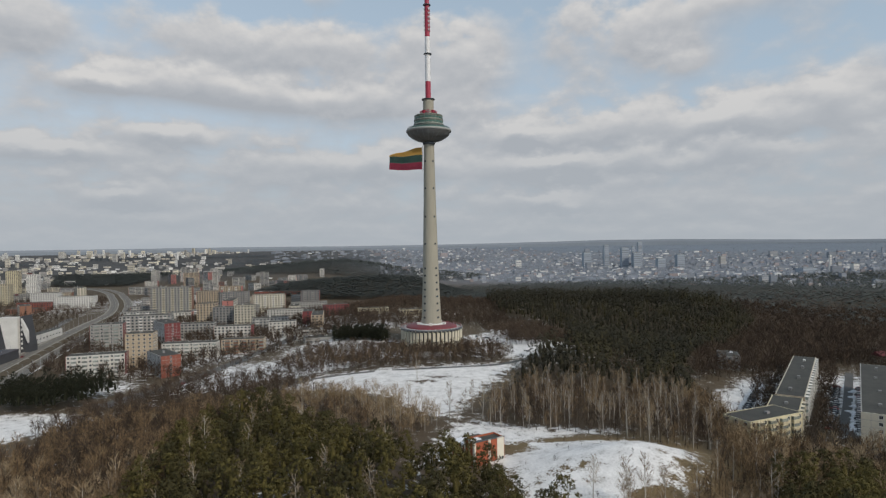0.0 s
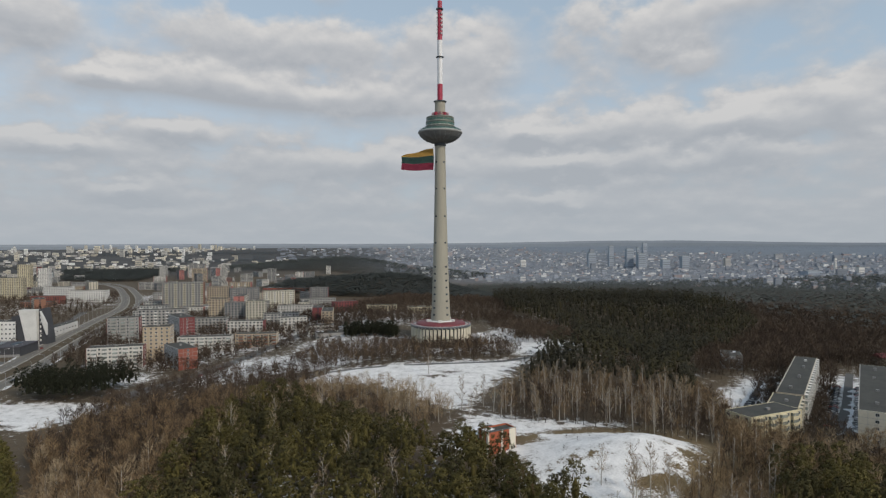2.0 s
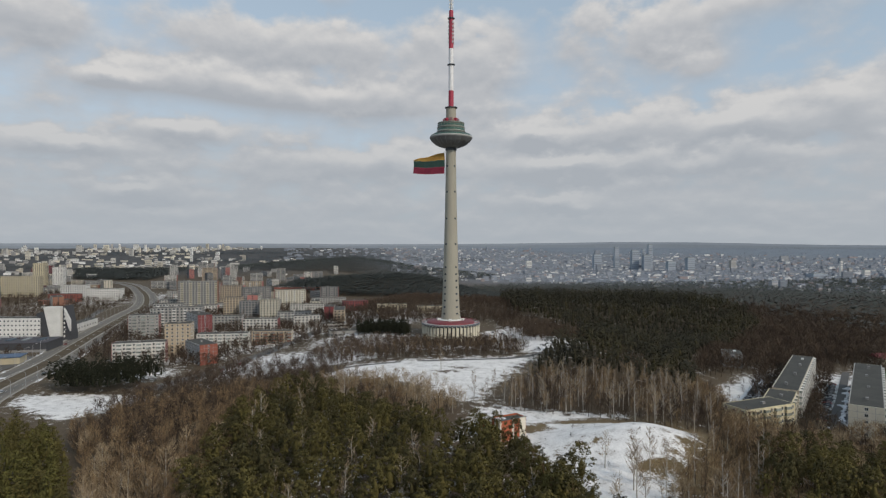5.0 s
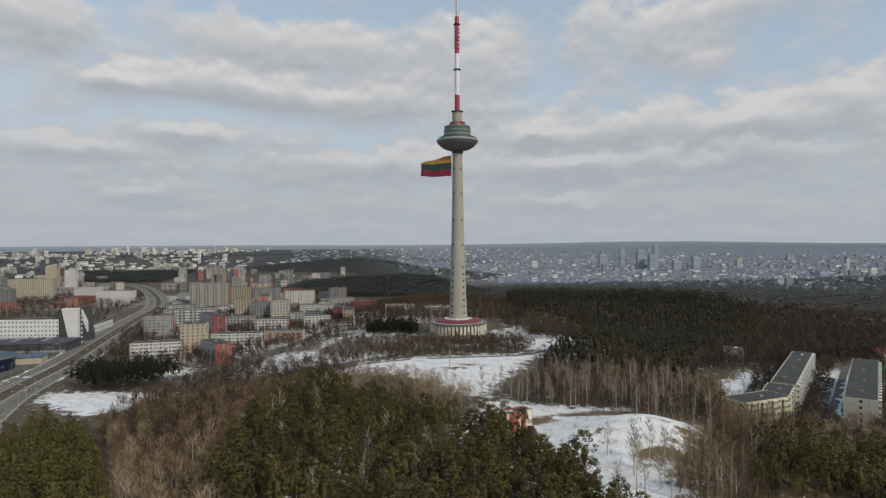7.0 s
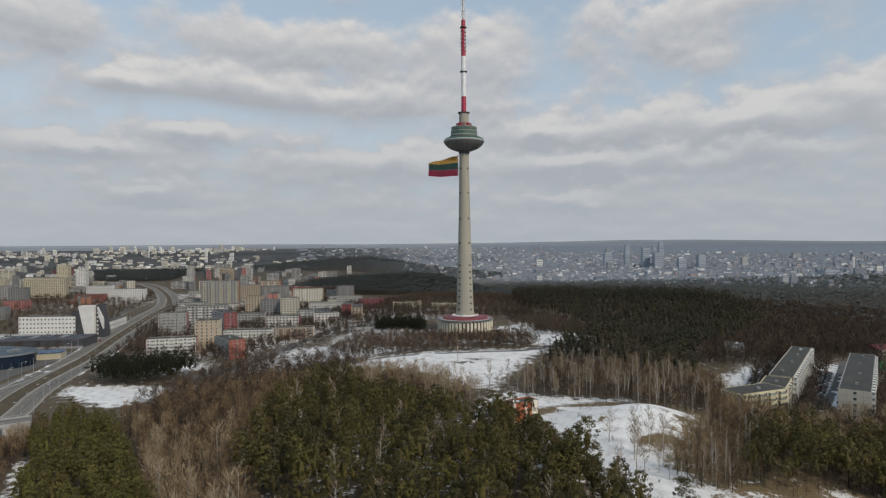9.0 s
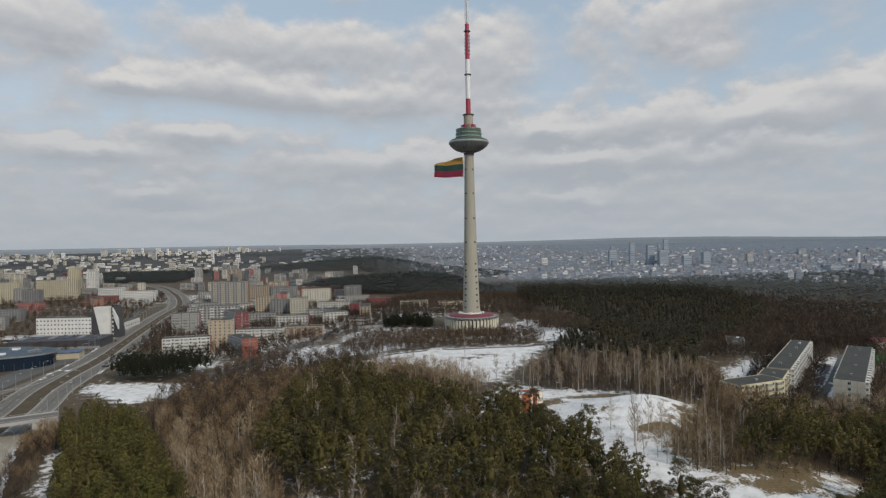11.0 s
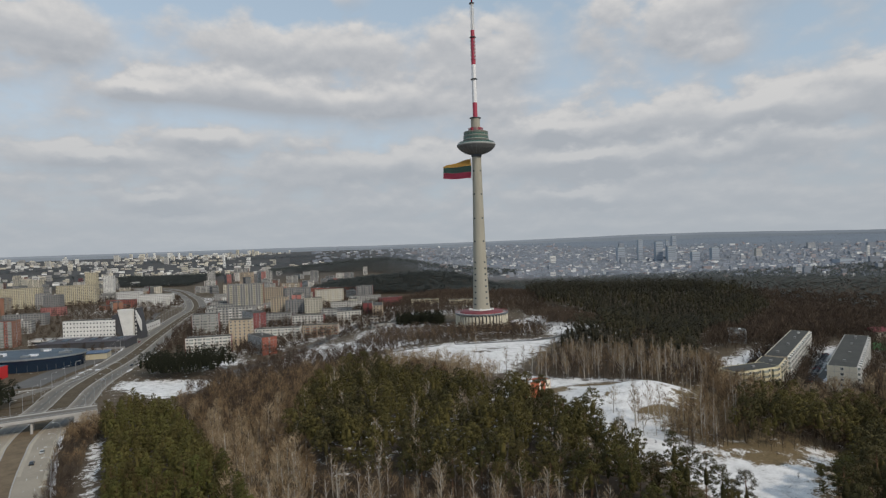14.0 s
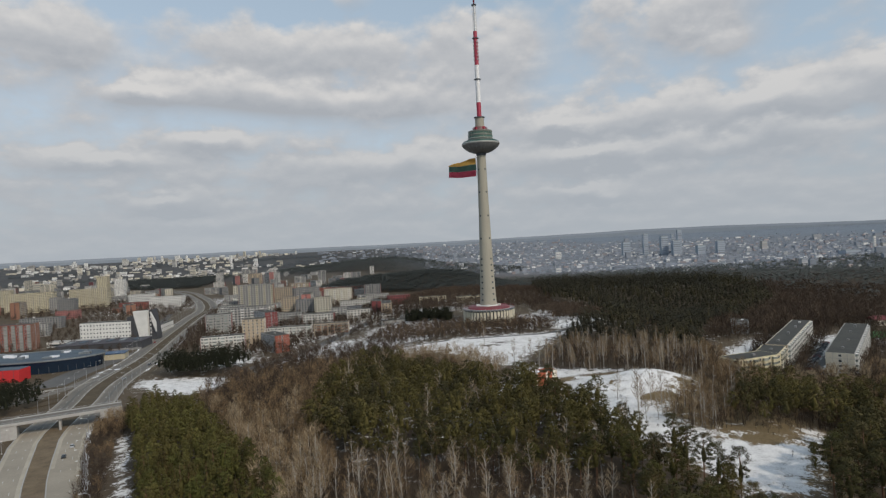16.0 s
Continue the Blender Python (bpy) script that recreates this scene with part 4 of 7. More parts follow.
def build_flag():
    """A huge three-striped flag blown out to one side of the shaft."""
    flag = thing("flag", pose(-5.6, -1.5, 0), "huge yellow, green and red striped flag blown sideways", "flag")
    nu, nv = 28, 18
    for k, (name, mat) in enumerate((("red_stripe", "flag_r"), ("green_stripe", "flag_g"), ("yellow_stripe", "flag_y"))):
        bm = bmesh.new()
        grid = []
        for j in range(nv // 3 + 1):
            v = (k + j / (nv // 3)) / 3
            row = []
            for i in range(nu + 1):
                u = i / nu
                top = 150.0 - 6.6 * u ** 1.15 + 0.35 * math.sin(u * 9)
                bot = 132.6 - 0.35 * u + 0.3 * math.sin(u * 7 + 1)
                # the yellow stripe takes the slack of the sagging top edge
                lo, hi = bot, bot + 17.2 - 2.0 * u
                z = lo + (hi - lo) * v if v < 0.667 else lo + (hi - lo) * 0.667 + (top - lo - (hi - lo) * 0.667) * (v - 0.667) / 0.333
                row.append(bm.verts.new((-25.2 * u + 0.4 * math.sin(v * 3), 0.9 * math.sin(u * 11 + v * 2) * u - 3.0 * u, z)))
            grid.append(row)
        for a, b in zip(grid, grid[1:]):
            for i in range(nu):
                bm.faces.new((a[i], a[i + 1], b[i + 1], b[i])).smooth = True
        ret = bmesh.ops.solidify(bm, geom=bm.faces[:], thickness=0.08)
        part(name, bm, M[mat], flag)
    bm = bmesh.new()
    tube(bm, (0.6, 1.0, 131.5), (0.6, 1.0, 151.5), 0.12, 0.12, 6)
    tube(bm, (0.6, 1.0, 150.5), (1.6, 1.4, 150.5), 0.1, 0.1, 6)
    tube(bm, (0.6, 1.0, 133), (1.1, 1.4, 133), 0.1, 0.1, 6)
    part("halyard", bm, M["dark_metal"], flag)


build_tower()
build_flag()


# ---------------------------------------------------------------- buildings
def window_mesh(w=1.5, h=1.45):
    """A casement in one piece: pale frame round a set-back dark pane, looking along -y."""
    bm = bmesh.new()
    box(bm, -w / 2, -0.10, 0, w / 2, 0.05, h, 0)
    bm.normal_update()
    front = [f for f in bm.faces if f.normal.y < -0.9]
    bmesh.ops.inset_region(bm, faces=front, thickness=0.13, depth=-0.07)
    for f in front:
        f.material_index = 1
    return mesh_of(bm, "window", [M["frame"], M["glass"]])


WINDOW = window_mesh()
WIDE = window_mesh(2.6, 1.5)
BALCONY = {}


def balcony_mesh(key):
    """A glazed loggia: floor slab, panelled front, glass above, roof slab."""
    if key not in BALCONY:
        bm = boxes((-1.65, -1.25, -0.16, 1.65, 0, 0, 0), (-1.65, -1.25, 0, 1.65, -1.12, 1.05, 0), (-1.65, -1.12, 0, -1.52, 0, 1.05, 0), (1.52, -1.12, 0, 1.65, 0, 1.05, 0),
                   (-1.6, -1.2, 1.05, 1.6, -1.14, 2.3, 1), (-1.6, -1.14, 1.05, -1.55, 0, 2.3, 1), (1.55, -1.14, 1.05, 1.6, 0, 2.3, 1), (-1.68, -1.28, 2.3, 1.68, 0, 2.42, 0))
        for x in (-1.62, -0.55, 0.5, 1.57):
            box(bm, x, -1.24, 1.05, x + 0.07, -1.1, 2.3, 0)
        BALCONY[key] = mesh_of(bm, "balcony", [WALL[key], M["loggia_glass"]])
    return BALCONY[key]


ROWS = {}


def row_mesh(n, pitch, balc, key, coarse=False):
    """One storey of windows and loggia fronts for a facade seen from afar."""
    k = (n, round(pitch, 2), balc, key, coarse)
    if k not in ROWS:
        bm = bmesh.new()
        if coarse:
            n, pitch = max(1, n // 3), pitch * n / max(1, n // 3)
        for i in range(n):
            x = (i - (n - 1) / 2) * pitch
            if coarse:
                box(bm, x - pitch * 0.42, -0.06, 0.95, x + pitch * 0.42, 0.05, 2.2, 1)
                continue
            box(bm, x - 0.85, -0.06, 0.85, x + 0.85, 0.05, 2.3, 1)
            if balc and i % 3 == 1:
                box(bm, x - 1.5, -1.0, -0.1, x + 1.5, 0.0, 1.0, 0)
        ROWS[k] = mesh_of(bm, "window_row", [WALL[key], M["glass"]])
    return ROWS[k]


def block(x, y, length, depth, storeys, heading, wall="white", end=None, detail=1, balcony=None, label="", name="apartment_building", group="", height=2.8, base=None, snowy=0.0, category="apartment building"):
    """A panel-built block: body with plinth and parapet, flat roof with vents, windows storey by storey."""
    h = storeys * height + 0.8
    c, s = math.cos(radians(heading)), math.sin(radians(heading))
    corners = [(x + c * u - s * v, y + s * u + c * v) for u in (-length / 2, length / 2) for v in (-depth / 2, depth / 2)]
    z0 = base if base is not None else min(gz(*p) for p in corners)
    label = label or f"{wall} panel apartment block of {storeys} storeys with a flat dark roof"
    ob = thing(name, pose(x, y, z0, 0, 0, heading), label, category, group)
    L, D = length / 2, depth / 2
    body = part("wall", boxes((-L + 0.3, -D, -1.5, L - 0.3, D, h)), WALL[wall], ob)
    for sx in (-1, 1):
        part("end_wall", boxes((min(sx * L, sx * (L - 0.3)), -D - 0.05, -1.5, max(sx * L, sx * (L - 0.3)), D + 0.05, h + 0.1)), WALL[end or wall], ob)
    if end and end != wall and detail >= 2:
        for sx in (-1, 1):
            a0, a1 = sorted((sx * (L - 0.05), sx * (L + 0.03)))
            part("panel_joint", boxes(*[(a0, -D, k * height + 0.7, a1, D, k * height + 0.86) for k in range(1, storeys)], *[(a0 - 0.002, v - 0.07, 0, a1 + 0.002, v + 0.07, h) for v in (-D / 2, 0, D / 2)]), WALL["pale"], ob, "pale joints between the panels", kind="stuff")
    roof = part("roof", boxes((-L + 0.35, -D + 0.35, h, L - 0.35, D - 0.35, h + 0.12)), M["roof_dark"], ob)
    for v0, v1 in ((-D - 0.1, -D + 0.25), (D - 0.25, D + 0.1)):
        part("parapet", boxes((-L + 0.3, v0, h, L - 0.3, v1, h + 0.22)), WALL[wall], ob)
    rng = random.Random(int(x * 7 + y * 13))
    for k in range(max(1, int(length / 24))):
        u = -L + (k + 0.5) * length / max(1, int(length / 24)) + rng.uniform(-3, 3)
        v = rng.uniform(-2, 1)
        part("roof_vent", boxes((u - rng.uniform(0.6, 1.3), v, h + 0.1, u + 0.8, v + 1.3, h + rng.uniform(0.8, 1.8))), WALL["bright"] if rng.random() < 0.15 else WALL["grey"], roof)
    if snowy:
        for k in range(int(length / 12)):
            u, v = rng.uniform(-L + 3, L - 3), rng.uniform(-D + 2, D - 2)
            part("snow_patch", boxes((u - rng.uniform(1, 4), v - 1, h + 0.1, u + rng.uniform(1, 4), v + rng.uniform(0.5, 2), h + 0.22)), M["snow"], roof)
    eye, rows = Vector((0, -515)), []
    faces = [((0, -1), D, length, 0), ((1, 0), L, depth, 90), ((0, 1), D, length, 180), ((-1, 0), L, depth, 270)]
    for (nx, ny), off, span, turn in faces:
        wx, wy = c * nx - s * ny, s * nx + c * ny
        fx, fy = x + wx * off, y + wy * off
        if (eye.x - fx) * wx + (eye.y - fy) * wy < 0:
            continue
        if turn in (90, 270) and (end and end != wall):
            n = 1
        else:
            n = int(span / 3.3)
        if n < 1:
            continue
        pitch = span / n
        for k in range(storeys):
            z = 0.9 + k * height
            if detail >= 2:
                for i in range(n):
                    u = (i - (n - 1) / 2) * pitch
                    m = pose(nx * off, ny * off, z, 0, 0, turn) @ Matrix.Translation((u, 0, 0.75))
                    is_b = balcony and i % 2 == 1 and turn in (0, 180)
                    part("window", WIDE if is_b else WINDOW, None, body, "", m)
                    if is_b:
                        part("balcony", balcony_mesh(balcony), None, body, "", pose(nx * off, ny * off, z, 0, 0, turn) @ Matrix.Translation((u, 0, -0.2)))
            else:
                rows.append((row_mesh(n, pitch, bool(balcony) and detail and turn in (0, 180), balcony or wall, detail == 0), pose(nx * (off + 0.02), ny * (off + 0.02), z - 0.3, 0, 0, turn)))
    if rows:
        bm = bmesh.new()
        for me, m in rows:
            k = len(bm.verts)
            bm.from_mesh(me)
            bm.verts.ensure_lookup_table()
            for v in bm.verts[k:]:
                v.co = m @ v.co
        part("glazing", bm, [WALL[balcony or wall], M["glass"]], ob, "rows of small dark windows", kind="stuff")
    return ob


YARD = "blocks beside the tower woods"
block(139.5, -224.6, 30, 13, 5, 24, "straw", None, 2, "straw", "cream five-storey panel block with glazed balconies and dark roof", base=-10.8, group=YARD)
block(157.5, -209, 24, 12, 5, 56, "straw", None, 2, "cream", "cream corner section of a five-storey block", base=-10.9, group=YARD)
block(195, -155, 106, 11.5, 5, 56, "cream", "beige", 2, "bright", "long five-storey panel block with white balconies and dark roof", base=-10.5, group=YARD)
block(214, -186, 112, 13, 5, 55.5, "pale", "cream", 2, "bright", "long five-storey block with a blank pale end wall", base=-9.8, group=YARD)
block(196, -75, 22, 12, 3, 70, "grey", None, 2, None, "small grey house beside dark spruces", base=-9, name="house", category="house", snowy=1)
# housing estate beside the highway
EST = "housing estate beside the highway"
block(-235, -46, 37, 12, 5, 18, "white", "red", 2, "bright", "low white panel block with a dark red end wall", group=EST)
block(-216, -22, 19, 14, 9, 12, "beige", None, 2, None, "nine-storey beige point block", group=EST)
block(-189, -45, 32, 13, 5, 132, "pale", "orange", 2, None, "grey block with an orange-red end wall", group=EST)
block(-284, 55, 26, 13, 8, 18, "pale", "red", 2, "pale", "grey eight-storey block with a dark red end", group=EST)
block(-196, 18, 42, 12, 4, 8, "white", None, 2, "bright", "white four-storey panel block with balconies", group=EST)
block(-158, 33, 34, 12, 4, 6, "beige", None, 2, "brown", "beige-brown four-storey panel block", group=EST)
block(-238, 66, 36, 13, 8, 130, "pale", "red", 2, None, "grey block with a bright red end wall", group=EST)
block(-234, 117, 38, 12, 5, 10, "pale", None, 1, "pale", group=EST)
block(-328, 276, 48, 15, 14, 14, "pale", "brown", 1, "yellow", "tall grey slab with yellowish balconies", group=EST)
block(-255, 202, 20, 14, 9, 8, "beige", None, 1, None, group=EST)
block(-205, 178, 20, 14, 9, 8, "cream", None, 1, None, group=EST)
block(-230, 188, 24, 12, 8, 8, "grey", None, 1, None, group=EST)
block(-171, 155, 36, 12, 5, 12, "pale", None, 1, "white", group=EST)
block(-142, 202, 26, 12, 5, 100, "pale", "red", 1, None, "grey block with a red end wall", group=EST)
block(-177, 236, 40, 12, 5, 8, "white", None, 1, None, group=EST)
block(-122, 259, 30, 12, 5, 20, "red", None, 1, None, "dark red brick block beside bare trees", group=EST)
block(-247, 288, 44, 12, 5, 10, "pale", None, 1, "white", group=EST)
block(-285, 373, 40, 13, 9, 30, "grey", None, 1, "pale", group=EST)
block(-171, 335, 46, 12, 5, 15, "pale", None, 1, None, group=EST)
block(-353, 544, 24, 14, 7, 6, "bright", None, 1, None, "small bright white block", group=EST)
block(-271, 563, 84, 26, 2, 6, "orange", None, 1, None, "low red brick school with a snowy roof", name="school", category="school", height=4, snowy=1)
block(-70, 205, 34, 12, 3, 8, "yellow", None, 1, None, "yellow three-storey building behind the tower", name="house", category="house")
block(-22, 160, 30, 12, 2, 8, "yellow", None, 1, None, "low yellow building behind the tower", name="house", category="house", height=3.2)
block(-93, 48, 36, 18, 1, 18, "pale", None, 1, None, "low pale pavilion in the snow", name="pavilion", category="pavilion", height=4.5, snowy=1)
block(-114, 88, 26, 14, 2, 18, "white", None, 1, None, "low white pavilion beside the street", name="pavilion", category="pavilion", height=3.5, snowy=1)
# west of the highway
WEST = "blocks west of the highway"
block(-476, 14, 36, 15, 9, 10, "orange", "brown", 2, "pale", "orange brick nine-storey block", group=WEST)
block(-794, 438, 78, 14, 12, 14, "yellow", None, 1, "cream", "long sunlit yellow slab of flats", group=WEST)
block(-728, 501, 66, 14, 12, 14, "yellow", None, 1, "cream", "long sunlit yellow slab of flats", group=WEST)
block(-678, 371, 24, 14, 9, 10, "grey", None, 1, None, group=WEST)
block(-629, 303, 30, 14, 4, 10, "pink", None, 1, None, "low pink block among trees", group=WEST)
block(-900, 438, 60, 14, 12, 14, "cream", None, 1, "yellow", group=WEST)
block(-987, 603, 40, 14, 12, 10, "yellow", None, 1, "cream", group=WEST)
block(-871, 758, 22, 16, 18, 10, "yellow", None, 1, None, "tall sunlit cream tower block", group=WEST)
block(-840, 772, 20, 16, 15, 10, "bright", None, 1, None, "tall pale tower block", group=WEST)
block(-600, 450, 38, 15, 8, 6, "bright", None, 1, None, "white office block with ribbon windows", name="office_building", category="office building", group=WEST)
block(-552, 446, 56, 15, 6, 6, "bright", None, 1, None, "white office wing with ribbon windows", name="office_building", category="office building", group=WEST)
block(-590, 409, 44, 12, 4, 6, "orange", None, 1, None, "orange brick building before the offices", group=WEST)
block(-581, 376, 40, 20, 2, 6, "brown", None, 1, None, "low brown brick building", group=WEST)
block(-542, 109, 50, 14, 5, 20, "pale", None, 1, None, group=WEST)
block(-581, 187, 50, 14, 5, 12, "grey", None, 1, None, group=WEST)

rng = random.Random(6)
taken = [(o.location.x, o.location.y) for o in scene.objects if o.parent is None and o.type == "EMPTY"]
made = 0
for _ in range(1500):
    if made >= 26:
        break
    x, y = rng.uniform(-460, -95), rng.uniform(90, 520)
    if not inside(HOUSING, x, y) or line_distance(HIGHWAY, x, y) < 42 or line_distance(STREET, x, y) < 20 or any((x - a) ** 2 + (y - b) ** 2 < 40 ** 2 for a, b in taken):
        continue
    taken.append((x, y))
    made += 1
    block(x, y, rng.choice((26, 34, 42)), 12, rng.choice((4, 5, 5, 5, 9)), rng.choice((6, 12, 18, 100)), rng.choice(("white", "pale", "cream", "beige", "white", "pale")),
          rng.choice((None, None, None, "red", "pink")), 1, rng.choice((None, "white", "bright")), group=EST)

rng = random.Random(5)
taken = [(o.location.x, o.location.y) for o in scene.objects if o.parent is None and o.type == "EMPTY"]
made = 0
for _ in range(4000):
    if made >= 84:
        break
    y = rng.uniform(330, 1550)
    x = rng.uniform(-0.95 * (y + 510), -110 - 0.16 * y)
    if line_distance(HIGHWAY, x, y) < 45 or any((x - a) ** 2 + (y - b) ** 2 < 50 ** 2 for a, b in taken):
        continue
    if inside([(-800, 1030), (-1010, 1060), (-1400, 1700), (-1000, 1750)], x, y) or inside([(-330, 480), (-60, 420), (250, 500), (200, 1100), (-330, 1000)], x, y) or ((x + 330) / 480) ** 2 + ((y - 1750) / 330) ** 2 < 1:
        continue
    taken.append((x, y))
    made += 1
    st = rng.choice((3, 4, 5, 5, 5, 5, 5, 9, 9)) if y < 900 else rng.choice((5, 5, 9, 9, 9, 12))
    block(x, y, rng.choice((22, 30, 36, 48)) if st < 9 else rng.choice((20, 26, 36)), 13, st, rng.choice((8, 12, 100, 20, 130)), rng.choice(("white", "pale", "pale", "grey", "grey", "cream", "beige", "white", "pale")),
          rng.choice((None, None, None, None, None, "red", "brown", "pink")), 0 if y > 650 else 1, rng.choice((None, "pale", "white")), group="flats of the wooded suburb")


def prism(pts, y0, y1):
    """A flat outline in x and z, made thick along y."""
    bm = bmesh.new()
    a = [bm.verts.new((px, y0, pz)) for px, pz in pts]
    b = [bm.verts.new((px, y1, pz)) for px, pz in pts]
    bm.faces.new(a[::-1]), bm.faces.new(b)
    for i in range(len(pts)):
        j = (i + 1) % len(pts)
        bm.faces.new((a[i], a[j], b[j], b[i]))
    bmesh.ops.recalc_face_normals(bm, faces=bm.faces)
    return bm


def build_slanted_office():
    """White office slab with a tall wedge-shaped stair wing."""
    z = gz(-410, 66)
    block(-401, 49, 54, 15, 5, 4, "bright", "dark", 2, None, "white office slab with rows of square windows", "office_building", "", 4.0, category="office building")
    wing = thing("office_wing", pose(-369, 53, z, 0, 0, 4), "white wedge-shaped tower wing with dark slanted glazing", "building")
    part("glazing", prism([(-10, 25), (-2.6, 27), (4.6, -1), (-7, -1)], -8, 5), WALL["dark"], wing, "dark slanted glazing")
    part("wedge", prism([(-2.9, 31), (12.4, 31), (12.4, -1), (3.9, -1)], -9.5, -2), WALL["bright"], wing, "white slanted wall")
    part("tower_core", prism([(12.4, 31), (15.4, 32), (19.6, 6), (19.6, -1), (12.4, -1)], -6, 6), WALL["dark"], wing, "dark stair tower")
    part("fin", prism([(14.9, 30), (20.2, 19), (20.2, 9), (16.0, 21)], -9, -6.4), WALL["bright"], wing, "white slanted fin")
    for k in range(6):
        part("stair_window", boxes((13.2, -6.2, 3 + k * 4, 14.4, -5.9, 5 + k * 4)), M["frame"], wing)
    podium = thing("podium", pose(-413, 30, gz(-413, 30), 0, 0, 4), "long low white podium before the office slab", "building")
    part("wall", boxes((-38, -6, -1, 44, 6, 5.2)), WALL["bright"], podium)
    part("roof", boxes((-37.6, -5.6, 5.2, 43.6, 5.6, 5.5)), M["kerb"], podium)
    part("window_band", boxes((-34, -6.12, 1.2, -20, -5.95, 3.2)), M["glass"], podium)
    low = thing("annexe", pose(-383, 115, gz(-383, 115), 0, 0, 101), "long low white annexe beside the highway", "building")
    part("wall", boxes((-34, -5, -1, 34, 5, 8)), WALL["bright"], low)
    part("roof", boxes((-33.6, -4.6, 8, 33.6, 4.6, 8.3)), M["roof_dark"], low)
    for k in range(9):
        part("window", WIDE, None, low, "", pose(-28 + k * 7, -5, 3, 0, 0, 0))


def build_mall():
    z = gz(-380, -60)
    mall = thing("shopping_centre", pose(-374, -90, z, 0, 0, 10), "dark blue glazed shopping centre with a rounded end", "shopping centre")
    def oval(rx, ry, z0, z1, grow=1.0, cap=False):
        bm = bmesh.new()
        n = 48
        lo = [bm.verts.new((rx * math.cos(2 * math.pi * i / n), ry * math.sin(2 * math.pi * i / n), z0)) for i in range(n)]
        hi = [bm.verts.new((rx * grow * math.cos(2 * math.pi * i / n), ry * grow * math.sin(2 * math.pi * i / n), z1)) for i in range(n)]
        for i in range(n):
            bm.faces.new((lo[i], lo[(i + 1) % n], hi[(i + 1) % n], hi[i]))
        if cap:
            bm.faces.new(hi)
        return bm
    body = part("wall", oval(50, 26, -1, 9.5, 1.05), M["mall_blue"], mall, "dark blue glass front")
    part("roof_edge", oval(53, 28, 9.4, 10.6, 1.0), M["grey_metal"], mall)
    roof = part("roof", oval(52.6, 27.6, 9.6, 10.0, 1.0, True), M["mall_roof"], mall, "blue-grey flat roof with snow remains")
    r = random.Random(3)
    for k in range(16):
        u, v = r.uniform(-40, 36), r.uniform(-16, 16)
        part("roof_unit", boxes((u, v, 10, u + r.uniform(2, 7), v + r.uniform(2, 5), 10 + r.uniform(0.8, 2.4))), M["grey_metal"] if k % 3 else M["snow"], roof)
    bar = mesh_of(boxes((-0.12, -0.12, -0.5, 0.12, 0.12, 9.8)), "mullion", M["dark_metal"])
    for k in range(44):
        a = 2 * math.pi * k / 44
        part("mullion", bar, None, body, "", pose(51.2 * math.cos(a), 26.6 * math.sin(a), 0))
    red = thing("red_pavilion", pose(-367, -135, z, 0, 0, 8), "bright red clad entrance block", "building")
    part("wall", boxes((-22, -6, -1, 16, 8, 9)), M["mall_red"], red)
    part("roof", boxes((-21.6, -5.6, 9, 15.6, 7.6, 9.3)), M["mall_roof"], red)
    for k in range(5):
        part("panel_joint", boxes((-18 + k * 7.5, -6.1, -1, -17.8 + k * 7.5, -5.95, 9)), M["dark_metal"], red)
    hall = thing("market_hall", pose(-385, -1, gz(-385, -1), 0, 0, 12), "long low hall with a dark flat roof", "hall")
    part("wall", boxes((-26, -20, -1, 50, 12, 7.4)), WALL["dark"], hall)
    part("roof", boxes((-26.4, -20.4, 7.4, 50.4, 12.4, 8.0)), M["hall_roof"], hall)
    part("band", boxes((-26.2, -20.6, 0.2, 50.2, -20.1, 2.2)), WALL["grey"], hall)
    for k in range(6):
        part("roof_light", boxes((-22 + k * 12, -8, 8, -18 + k * 12, 4, 8.7)), M["mall_roof"] if k % 2 else M["grey_metal"], hall)
    low = thing("blue_shop", pose(-336, -57, gz(-336, -57), 0, 0, 20), "low blue roofed shop with a yellow wall", "shop")
    part("wall", boxes((-16, -8, -1, 16, 8, 5)), WALL["yellow"], low)
    part("roof", boxes((-16.5, -8.5, 5, 16.5, 8.5, 5.6)), M["shop_blue"], low, "blue sheet roof")


